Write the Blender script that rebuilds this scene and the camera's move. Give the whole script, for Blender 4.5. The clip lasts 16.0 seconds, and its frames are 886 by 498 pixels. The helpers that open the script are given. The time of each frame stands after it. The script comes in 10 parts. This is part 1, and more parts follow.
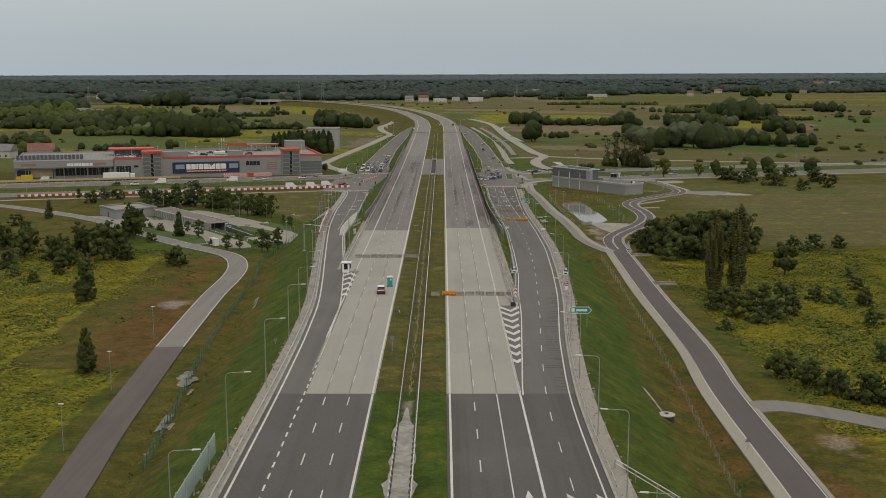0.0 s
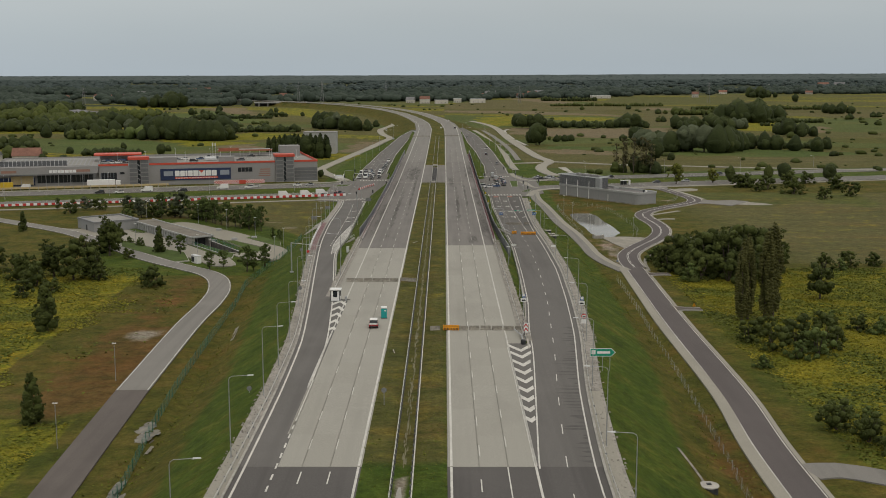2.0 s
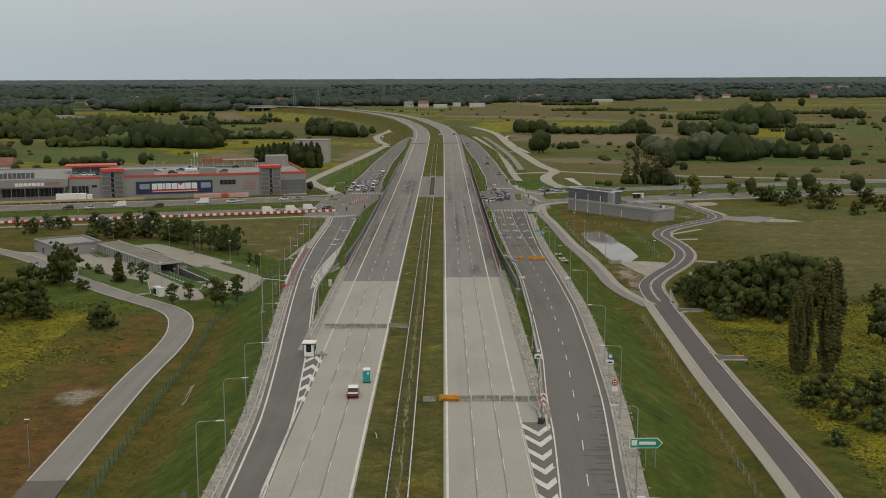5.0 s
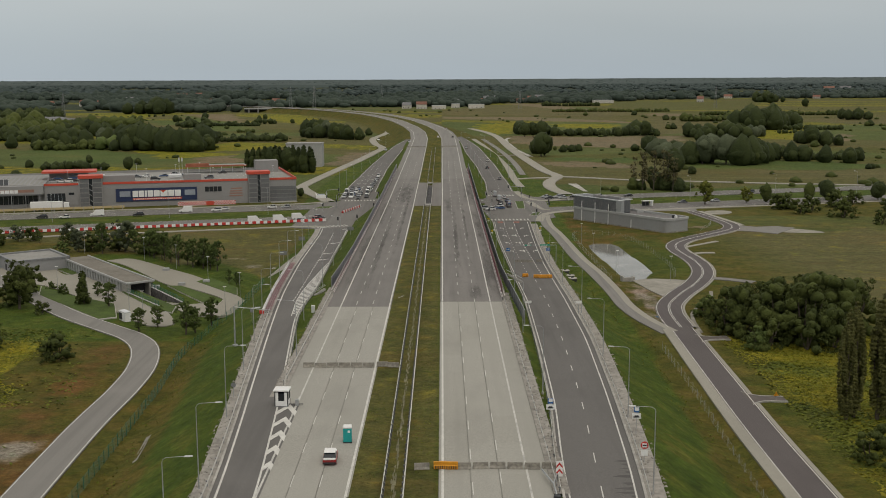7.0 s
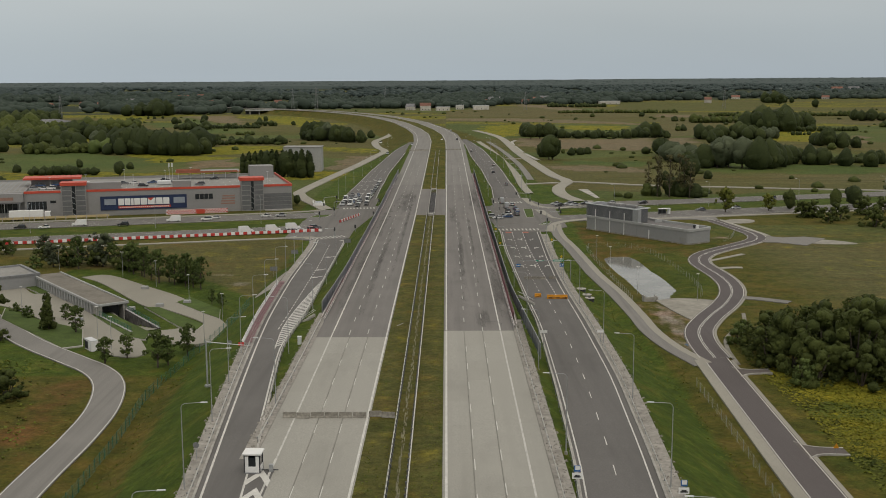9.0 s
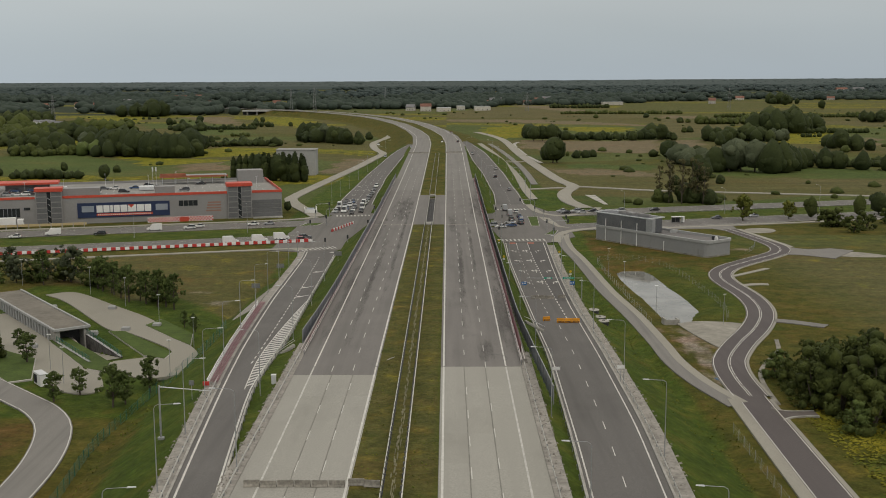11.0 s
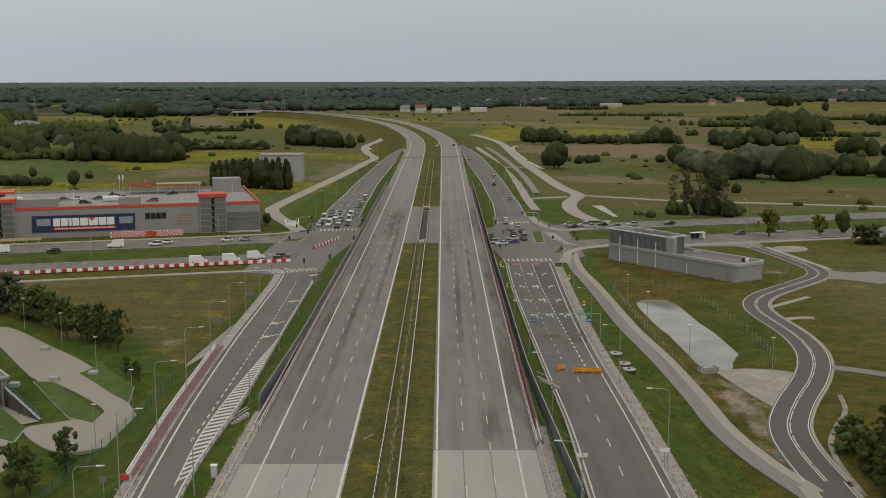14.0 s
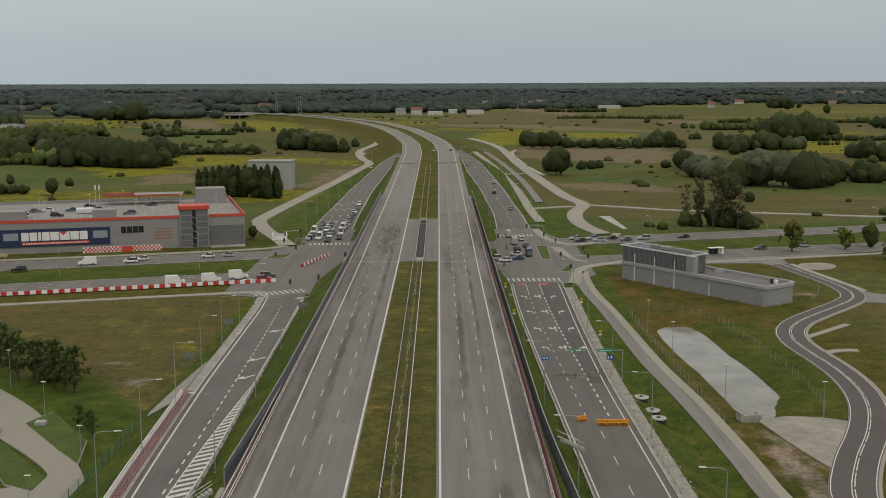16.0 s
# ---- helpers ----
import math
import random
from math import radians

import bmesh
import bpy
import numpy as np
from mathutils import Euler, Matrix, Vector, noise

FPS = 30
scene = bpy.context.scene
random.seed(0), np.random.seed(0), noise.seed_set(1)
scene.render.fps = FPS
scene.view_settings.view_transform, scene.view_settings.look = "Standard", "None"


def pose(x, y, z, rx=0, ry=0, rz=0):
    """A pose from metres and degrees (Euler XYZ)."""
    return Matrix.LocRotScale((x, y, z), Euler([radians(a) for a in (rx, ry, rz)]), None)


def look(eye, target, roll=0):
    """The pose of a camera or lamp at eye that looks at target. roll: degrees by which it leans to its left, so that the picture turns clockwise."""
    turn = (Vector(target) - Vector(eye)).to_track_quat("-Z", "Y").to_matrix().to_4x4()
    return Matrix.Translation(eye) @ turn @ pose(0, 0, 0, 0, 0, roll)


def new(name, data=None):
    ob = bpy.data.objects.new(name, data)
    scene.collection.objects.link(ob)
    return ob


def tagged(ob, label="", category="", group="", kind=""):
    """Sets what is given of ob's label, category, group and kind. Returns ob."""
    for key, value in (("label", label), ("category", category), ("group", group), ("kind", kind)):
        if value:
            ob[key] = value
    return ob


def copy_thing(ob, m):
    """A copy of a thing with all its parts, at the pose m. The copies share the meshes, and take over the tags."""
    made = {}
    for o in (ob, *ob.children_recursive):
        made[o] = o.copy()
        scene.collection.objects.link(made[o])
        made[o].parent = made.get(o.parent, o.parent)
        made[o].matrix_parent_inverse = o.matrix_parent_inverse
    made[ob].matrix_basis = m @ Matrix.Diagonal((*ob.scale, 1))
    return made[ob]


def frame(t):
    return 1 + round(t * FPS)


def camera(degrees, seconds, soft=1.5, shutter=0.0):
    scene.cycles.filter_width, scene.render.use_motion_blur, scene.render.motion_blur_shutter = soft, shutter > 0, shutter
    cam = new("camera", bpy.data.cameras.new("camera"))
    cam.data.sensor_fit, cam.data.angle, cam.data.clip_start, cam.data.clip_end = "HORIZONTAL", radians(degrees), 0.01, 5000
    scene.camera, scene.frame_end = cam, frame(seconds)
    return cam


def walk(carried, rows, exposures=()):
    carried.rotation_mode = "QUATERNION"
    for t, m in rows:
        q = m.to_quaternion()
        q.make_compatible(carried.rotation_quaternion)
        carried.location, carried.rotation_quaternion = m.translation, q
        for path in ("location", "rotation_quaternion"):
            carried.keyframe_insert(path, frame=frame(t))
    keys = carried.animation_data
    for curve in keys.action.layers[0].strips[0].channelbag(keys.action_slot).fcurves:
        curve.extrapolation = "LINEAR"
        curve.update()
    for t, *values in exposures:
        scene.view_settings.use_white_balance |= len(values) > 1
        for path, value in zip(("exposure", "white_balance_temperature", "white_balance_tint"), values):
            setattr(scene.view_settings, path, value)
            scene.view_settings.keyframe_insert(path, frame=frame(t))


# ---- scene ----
cam = camera(44, 16.0, soft=0.95)
PATH = [
    (0, (-1.076, 1.499, 48.002), (-1.075, 3.473, 47.679), 0.0),
    (0.5, (-0.978, 8.441, 48.285), (-0.977, 10.415, 47.961), -0.0),
    (1, (-0.98, 15.508, 48.47), (-0.98, 17.482, 48.147), -0.0),
    (1.5, (-0.892, 22.43, 48.577), (-0.894, 24.404, 48.254), -0.0),
    (2, (-0.901, 29.552, 48.737), (-0.903, 31.525, 48.415), -0.0),
    (2.5, (-0.877, 36.326, 48.837), (-0.881, 38.3, 48.516), -0.0),
    (3, (-0.761, 43.203, 48.885), (-0.767, 45.177, 48.565), -0.0),
    (3.5, (-0.525, 50.079, 49.024), (-0.531, 52.053, 48.705), -0.1),
    (4, (-0.612, 57.215, 49.127), (-0.617, 59.19, 48.808), -0.0),
    (4.2, (-0.66, 60.016, 49.14), (-0.663, 61.99, 48.822), -0.0),
    (6.5, (0.045, 92.368, 49.165), (0.045, 94.343, 48.85), -0.1),
    (7, (0.026, 99.534, 49.197), (0.027, 101.509, 48.882), -0.1),
    (7.5, (0.063, 106.5, 49.175), (0.061, 108.475, 48.86), -0.1),
    (8, (0.041, 113.641, 49.131), (0.037, 115.616, 48.817), -0.1),
    (8.5, (-0.012, 120.46, 49.0), (-0.017, 122.435, 48.687), -0.1),
    (9, (0.137, 127.58, 48.862), (0.13, 129.555, 48.549), -0.2),
    (9.2, (0.258, 130.414, 48.82), (0.249, 132.389, 48.507), -0.2),
    (11.5, (0.771, 162.675, 48.14), (0.763, 164.651, 47.829), -0.1),
    (12, (0.849, 169.692, 47.993), (0.841, 171.668, 47.683), -0.0),
    (12.5, (0.878, 176.591, 47.992), (0.873, 178.566, 47.682), 0.0),
    (13, (0.936, 183.7, 47.966), (0.932, 185.676, 47.656), 0.0),
    (13.5, (0.864, 190.598, 48.012), (0.862, 192.574, 47.702), 0.0),
    (14, (0.817, 197.724, 48.09), (0.817, 199.7, 47.779), 0.0),
    (14.5, (0.757, 204.788, 48.183), (0.758, 206.763, 47.873), -0.0),
    (15, (0.385, 211.863, 48.364), (0.389, 213.838, 48.054), -0.0),
    (15.5, (0.122, 218.655, 48.434), (0.128, 220.631, 48.125), -0.1),
    (16, (-0.168, 225.762, 48.611), (-0.16, 227.738, 48.303), 0.0),
]
walk(cam, [(t, look(e, g, r)) for t, e, g, r in PATH])

# ---- light ----
world = bpy.data.worlds.new("world")
scene.world = world
world.use_nodes = True
wn, wl = world.node_tree.nodes, world.node_tree.links
wn.clear()
w_out = wn.new("ShaderNodeOutputWorld")
w_sky = wn.new("ShaderNodeTexSky")
w_sky.sky_type = "NISHITA"
w_sky.sun_disc = False
w_sky.sun_elevation = radians(48)
w_sky.sun_rotation = radians(150)
w_sky.air_density, w_sky.dust_density, w_sky.ozone_density = 1.2, 4.0, 1.0
w_bg1 = wn.new("ShaderNodeBackground")
w_bg1.inputs["Strength"].default_value = 0.012
wl.new(w_sky.outputs["Color"], w_bg1.inputs["Color"])
# the closed cloud cover: dim and bluish low down, brighter overhead
w_tc = wn.new("ShaderNodeTexCoord")
w_sep = wn.new("ShaderNodeSeparateXYZ")
wl.new(w_tc.outputs["Generated"], w_sep.inputs["Vector"])
w_ramp = wn.new("ShaderNodeValToRGB")
el = w_ramp.color_ramp.elements
el[0].position, el[0].color = 0.0, (0.40, 0.455, 0.495, 1)
el[1].position, el[1].color = 1.0, (0.98, 0.935, 0.84, 1)
for pos, col in ((0.035, (0.415, 0.465, 0.49, 1)), (0.075, (0.455, 0.49, 0.50, 1)), (0.14, (0.49, 0.50, 0.495, 1)), (0.4, (0.63, 0.612, 0.565, 1))):
    e_ = el.new(pos)
    e_.color = col
wl.new(w_sep.outputs["Z"], w_ramp.inputs["Fac"])
w_map = wn.new("ShaderNodeMapping")
w_map.inputs["Scale"].default_value = (1.0, 1.0, 5.0)
wl.new(w_tc.outputs["Generated"], w_map.inputs["Vector"])
w_noise = wn.new("ShaderNodeTexNoise")
w_noise.inputs["Scale"].default_value = 2.2
w_noise.inputs["Detail"].default_value = 3.0
wl.new(w_map.outputs["Vector"], w_noise.inputs["Vector"])
w_mr = wn.new("ShaderNodeMapRange")
w_mr.inputs["To Min"].default_value, w_mr.inputs["To Max"].default_value = 0.90, 1.08
wl.new(w_noise.outputs["Fac"], w_mr.inputs["Value"])
w_bg2 = wn.new("ShaderNodeBackground")
wl.new(w_ramp.outputs["Color"], w_bg2.inputs["Color"])
# the cover is a little thicker to the east
w_side = wn.new("ShaderNodeMapRange")
w_side.inputs["From Min"].default_value, w_side.inputs["From Max"].default_value = -0.5, 0.5
w_side.inputs["To Min"].default_value, w_side.inputs["To Max"].default_value = 1.04, 0.92
wl.new(w_sep.outputs["X"], w_side.inputs["Value"])
w_mul = wn.new("ShaderNodeMath")
w_mul.operation = "MULTIPLY"
wl.new(w_mr.outputs["Result"], w_mul.inputs[0])
wl.new(w_side.outputs["Result"], w_mul.inputs[1])
wl.new(w_mul.outputs[0], w_bg2.inputs["Strength"])
w_add = wn.new("ShaderNodeAddShader")
wl.new(w_bg1.outputs[0], w_add.inputs[0])
wl.new(w_bg2.outputs[0], w_add.inputs[1])
wl.new(w_add.outputs[0], w_out.inputs["Surface"])
sun = new("sun", bpy.data.lights.new("sun", "SUN"))
sun.data.energy, sun.data.angle, sun.data.color = 0.55, radians(25), (1.0, 0.93, 0.84)
sun.matrix_world = look((0, 0, 400), (-120, 210, 85))


# ---- materials ----
def material(name, base, rough=0.8, metal=0.0, spec=0.3):
    m = bpy.data.materials.new(name)
    m.use_nodes = True
    b = m.node_tree.nodes["Principled BSDF"]
    b.inputs["Base Color"].default_value = (*base, 1)
    b.inputs["Roughness"].default_value = rough
    b.inputs["Metallic"].default_value = metal
    b.inputs["Specular IOR Level"].default_value = spec
    return m


class Nodes:
    """Short hand for the nodes of one material."""

    def __init__(self, m):
        self.t = m.node_tree
        self.b = m.node_tree.nodes["Principled BSDF"]

    def node(self, kind, **values):
        n = self.t.nodes.new(kind)
        for k, v in values.items():
            n.inputs[k.replace("_", " ")].default_value = v
        return n

    def link(self, a, b):
        self.t.links.new(a, b)

    def place(self, scale=(1, 1, 1)):
        g = self.t.nodes.new("ShaderNodeNewGeometry")
        mp = self.t.nodes.new("ShaderNodeMapping")
        mp.inputs["Scale"].default_value = scale
        self.link(g.outputs["Position"], mp.inputs["Vector"])
        return mp.outputs["Vector"]

    def noise(self, where, scale, detail=4.0, rough=0.55):
        n = self.node("ShaderNodeTexNoise", Scale=scale, Detail=detail, Roughness=rough)
        self.link(where, n.inputs["Vector"])
        return n.outputs["Fac"]

    def ramp(self, fac, stops):
        r = self.t.nodes.new("ShaderNodeValToRGB")
        e = r.color_ramp.elements
        e[0].position, e[0].color = stops[0][0], (*stops[0][1], 1)
        e[1].position, e[1].color = stops[-1][0], (*stops[-1][1], 1)
        for p, c in stops[1:-1]:
            x = e.new(p)
            x.color = (*c, 1)
        self.link(fac, r.inputs["Fac"])
        return r.outputs["Color"]

    def span(self, fac, a, b, lo=0.0, hi=1.0):
        r = self.t.nodes.new("ShaderNodeMapRange")
        r.inputs["From Min"].default_value, r.inputs["From Max"].default_value = a, b
        r.inputs["To Min"].default_value, r.inputs["To Max"].default_value = lo, hi
        self.link(fac, r.inputs["Value"])
        return r.outputs["Result"]

    def mix(self, fac, a, b, blend="MIX"):
        m = self.t.nodes.new("ShaderNodeMix")
        m.data_type, m.blend_type = "RGBA", blend
        if isinstance(fac, float):
            m.inputs[0].default_value = fac
        else:
            self.link(fac, m.inputs[0])
        for k, v in ((6, a), (7, b)):
            if isinstance(v, tuple):
                m.inputs[k].default_value = (*v, 1)
            else:
                self.link(v, m.inputs[k])
        return m.outputs[2]

    def math(self, op, a, b):
        m = self.t.nodes.new("ShaderNodeMath")
        m.operation = op
        for k, v in ((0, a), (1, b)):
            if isinstance(v, (int, float)):
                m.inputs[k].default_value = v
            else:
                self.link(v, m.inputs[k])
        return m.outputs[0]

    def bump(self, height, strength, distance):
        b = self.node("ShaderNodeBump", Strength=strength, Distance=distance)
        self.link(height, b.inputs["Height"])
        self.link(b.outputs["Normal"], self.b.inputs["Normal"])

    def base(self, colour):
        self.link(colour, self.b.inputs["Base Color"])


def grainy(name, base, vary=0.12, fine=6.0, coarse=0.25, rough=0.85, metal=0.0, spec=0.3, relief=0.2, per_object=0.0):
    """A surface whose tone wanders at two scales."""
    m = material(name, base, rough, metal, spec)
    n = Nodes(m)
    p = n.place()
    a, b = n.noise(p, fine), n.noise(p, coarse, 5.0)
    mixed = n.math("ADD", n.math("MULTIPLY", a, 0.45), n.math("MULTIPLY", b, 0.55))
    lo = tuple(c * (1 - 2.2 * vary) for c in base)
    hi = tuple(min(1, c * (1 + 2.2 * vary)) for c in base)
    col = n.ramp(mixed, [(0.3, lo), (0.5, base), (0.7, hi)])
    if per_object:
        info = n.t.nodes.new("ShaderNodeObjectInfo")
        v = n.span(info.outputs["Random"], 0, 1, 1 - per_object, 1 + per_object)
        hsv = n.node("ShaderNodeHueSaturation")
        n.link(v, hsv.inputs["Value"])
        n.link(col, hsv.inputs["Color"])
        col = hsv.outputs["Color"]
    n.base(col)
    if relief:
        n.bump(a, relief, 0.03)
    return m


def pavement_material(name, base, streak, stain, fine=5.0, smear=0.0):
    """Road surface: grain, tracks along the way it runs, blotches."""
    m = material(name, base, 0.9, 0.0, 0.25)
    n = Nodes(m)
    p = n.place()
    long_p = n.place((1.0, 0.018, 1.0))
    grain = n.noise(p, fine, 6.0, 0.7)
    track = n.noise(long_p, 0.55, 3.0)
    blot = n.noise(p, 0.06, 5.0)
    col = n.ramp(grain, [(0.28, tuple(c * 0.76 for c in base)), (0.72, tuple(c * 1.22 for c in base))])
    col = n.mix(n.span(track, 0.48, 0.68), col, tuple(c * streak for c in base))
    col = n.mix(n.math("MULTIPLY", n.span(blot, 0.52, 0.75), 0.6), col, tuple(c * stain for c in base))
    worn = n.noise(n.place((1.0, 0.35, 1.0)), 0.09, 6.0, 0.65)
    col = n.mix(n.math("MULTIPLY", n.span(worn, 0.52, 0.72), 0.55), col, tuple(c * 0.72 for c in base))
    if smear:
        # rubber and oil drawn out along the lanes, pale dust between
        tracks = n.noise(n.place((1.0, 0.05, 1.0)), 0.42, 5.0, 0.6)
        spots = n.noise(n.place((1.0, 0.4, 1.0)), 0.14, 6.0, 0.72)
        dust = n.noise(n.place((1.0, 0.03, 1.0)), 0.28, 4.0, 0.6)
        col = n.mix(n.math("MULTIPLY", n.span(dust, 0.50, 0.66), smear), col, tuple(c * 1.32 for c in base))
        col = n.mix(n.math("MULTIPLY", n.span(tracks, 0.54, 0.70), smear), col, tuple(c * 0.66 for c in base))
        col = n.mix(n.math("MULTIPLY", n.span(spots, 0.56, 0.68), smear), col, tuple(c * 0.62 for c in base))
    n.base(col)
    n.bump(grain, 0.15, 0.02)
    return m


M_ASPHALT_NEW = pavement_material("asphalt_dark", (0.100, 0.094, 0.091), 0.80, 1.3)
M_ASPHALT = pavement_material("asphalt_grey", (0.135, 0.128, 0.122), 0.86, 1.2)
M_STREET = pavement_material("street_asphalt", (0.158, 0.150, 0.140), 0.84, 1.15, smear=0.3)
M_ASPHALT_MID = pavement_material("asphalt_mid", (0.105, 0.100, 0.096), 0.84, 1.25)
M_ASPHALT_OLD = pavement_material("asphalt_pale", (0.205, 0.196, 0.182), 0.84, 1.12)
M_DECK_DARK = pavement_material("deck_asphalt", (0.178, 0.168, 0.158), 0.86, 1.12, smear=0.36)
M_PATH = pavement_material("path_concrete", (0.30, 0.285, 0.245), 0.95, 0.85)
M_APRON = grainy("patchy_apron", (0.265, 0.25, 0.215), 0.16, 0.7, 0.12, 0.9, relief=0.2)
M_ASPHALT_BROWN = pavement_material("asphalt_brownish", (0.122, 0.106, 0.098), 0.86, 1.2)
M_ASPHALT_WARM = pavement_material("asphalt_purplish", (0.106, 0.093, 0.092), 0.90, 1.18)
M_SILT = grainy("wet_silt", (0.27, 0.255, 0.225), 0.30, 1.1, 0.3, 0.45, relief=0.2)
M_MUD = grainy("wet_mud", (0.15, 0.135, 0.105), 0.4, 1.2, 0.4, 0.34, relief=0.2)
M_YARD = pavement_material("yard_paving", (0.27, 0.255, 0.215), 0.97, 0.88)
M_PAINT = grainy("road_paint", (0.54, 0.53, 0.495), 0.10, 3.0, 0.6, 0.7, relief=0.0)
M_PAINT_OLD = grainy("worn_road_paint", (0.46, 0.45, 0.42), 0.16, 3.0, 0.6, 0.75, relief=0.0)
M_PAINT_RED = grainy("red_road_paint", (0.36, 0.12, 0.08), 0.15, 3.0, 0.6, 0.8, relief=0.0)
M_JOINT = grainy("joint_tar", (0.222, 0.215, 0.193), 0.15, 2.0, 0.4, 0.9, relief=0.0)
M_RUBBER = grainy("skid_marks", (0.105, 0.10, 0.098), 0.2, 1.5, 0.3, 0.85, relief=0.0)


def smear_material():
    """Worn-in dirt: dark film that thins out raggedly towards its rim."""
    m = material("road_film", (0.080, 0.075, 0.073), 0.85, 0.0, 0.2)
    n = Nodes(m)
    tree = m.node_tree
    tc = tree.nodes.new("ShaderNodeTexCoord")
    sep = tree.nodes.new("ShaderNodeSeparateXYZ")
    n.link(tc.outputs["Generated"], sep.inputs[0])
    fade = 1.0
    for axis in ("X", "Y"):
        u = sep.outputs[axis]
        hump = n.math("MULTIPLY", n.math("MULTIPLY", u, n.math("SUBTRACT", 1.0, u)), 4.0)
        fade = n.math("MULTIPLY", hump, fade)
    ragged = n.noise(n.place((1.0, 0.12, 1.0)), 0.6, 6.0, 0.7)
    f = n.math("MULTIPLY", n.span(n.math("ADD", n.math("MULTIPLY", fade, 0.35), n.math("MULTIPLY", ragged, 1.0)), 0.62, 0.98), 0.42)
    clear = tree.nodes.new("ShaderNodeBsdfTransparent")
    blend = tree.nodes.new("ShaderNodeMixShader")
    out = next(q for q in tree.nodes if q.type == "OUTPUT_MATERIAL")
    bsdf = next(q for q in tree.nodes if q.type == "BSDF_PRINCIPLED")
    n.link(f, blend.inputs[0])
    n.link(clear.outputs[0], blend.inputs[1])
    n.link(bsdf.outputs[0], blend.inputs[2])
    n.link(blend.outputs[0], out.inputs["Surface"])
    return m


M_SMEAR = smear_material()
M_CONCRETE = grainy("concrete", (0.33, 0.32, 0.295), 0.16, 2.5, 0.3, 0.9, relief=0.3)
M_CONCRETE_OLD = grainy("weathered_concrete", (0.235, 0.22, 0.19), 0.28, 3.0, 0.5, 0.95, relief=0.4)
M_KERB = grainy("kerb_stone", (0.37, 0.355, 0.325), 0.18, 1.2, 0.2, 0.9, relief=0.3)
M_STEEL = grainy("galvanised_steel", (0.36, 0.37, 0.375), 0.12, 4.0, 0.5, 0.5, 0.5, 0.4, 0.0)
M_STEEL_DULL = grainy("dull_steel", (0.22, 0.225, 0.23), 0.12, 4.0, 0.5, 0.6, 0.4, 0.4, 0.0)
M_RAIL = grainy("weathered_zinc", (0.45, 0.44, 0.41), 0.10, 3.0, 0.4, 0.65, relief=0.0)
M_GRATING = grainy("grating_steel", (0.078, 0.076, 0.078), 0.25, 3.0, 0.4, 0.7, 0.2, 0.3, 0.0)
M_DARK = grainy("dark_metal", (0.045, 0.047, 0.05), 0.2, 3.0, 0.4, 0.6, 0.2, 0.3, 0.0)
M_WHITE = grainy("white_paint", (0.72, 0.72, 0.71), 0.05, 3.0, 0.4, 0.55, relief=0.0)
M_RED = grainy("red_paint", (0.47, 0.045, 0.04), 0.10, 3.0, 0.4, 0.5, relief=0.0)
M_RAIL_RED = grainy("wine_red_panel", (0.17, 0.048, 0.058), 0.15, 3.0, 0.4, 0.5, relief=0.0)
M_RAIL_PALE = grainy("pale_zinc", (0.52, 0.51, 0.465), 0.10, 3.0, 0.4, 0.7, relief=0.0)
M_RAIL_ROSE = grainy("faded_rose_paint", (0.215, 0.090, 0.105), 0.15, 3.0, 0.4, 0.55, relief=0.0)
M_PIPE = grainy("pinkish_white_paint", (0.58, 0.53, 0.515), 0.10, 3.0, 0.4, 0.55, relief=0.0)
M_ORANGE = grainy("orange_plastic", (0.62, 0.27, 0.02), 0.10, 3.0, 0.4, 0.5, relief=0.0)
M_GREEN_SIGN = grainy("green_sign", (0.02, 0.27, 0.18), 0.06, 3.0, 0.4, 0.5, relief=0.0)
M_BLUE_SIGN = grainy("blue_sign", (0.03, 0.12, 0.33), 0.06, 3.0, 0.4, 0.5, relief=0.0)
M_TEAL = grainy("teal_plastic", (0.02, 0.31, 0.30), 0.08, 3.0, 0.4, 0.5, relief=0.0)
M_TYRE = grainy("rubber", (0.022, 0.022, 0.023), 0.15, 5.0, 1.0, 0.85, relief=0.0)
M_GLASS_DARK = material("dark_glass", (0.02, 0.024, 0.028), 0.12, 0.0, 0.6)
M_LAMP_HEAD = grainy("lamp_head", (0.58, 0.59, 0.60), 0.05, 4.0, 0.5, 0.45, 0.2, 0.4, 0.0)
M_BARRIER = material("barrier_panel", (0.075, 0.088, 0.10), 0.30, 0.0, 0.5)
_n = Nodes(M_BARRIER)
_n.base(_n.ramp(_n.noise(_n.place(), 0.5, 4.0), [(0.3, (0.038, 0.052, 0.066)), (0.7, (0.070, 0.090, 0.108))]))
M_WATER = material("pond_water", (0.17, 0.17, 0.15), 0.06, 0.0, 0.5)
_n = Nodes(M_WATER)
_n.base(_n.ramp(_n.noise(_n.place(), 0.12, 4.0), [(0.35, (0.14, 0.14, 0.12)), (0.65, (0.24, 0.235, 0.21))]))
_n.bump(_n.noise(_n.place(), 1.6, 3.0), 0.08, 0.03)
M_GRAVEL = grainy("crushed_stone", (0.275, 0.258, 0.232), 0.17, 1.4, 0.35, 0.95, relief=0.3)


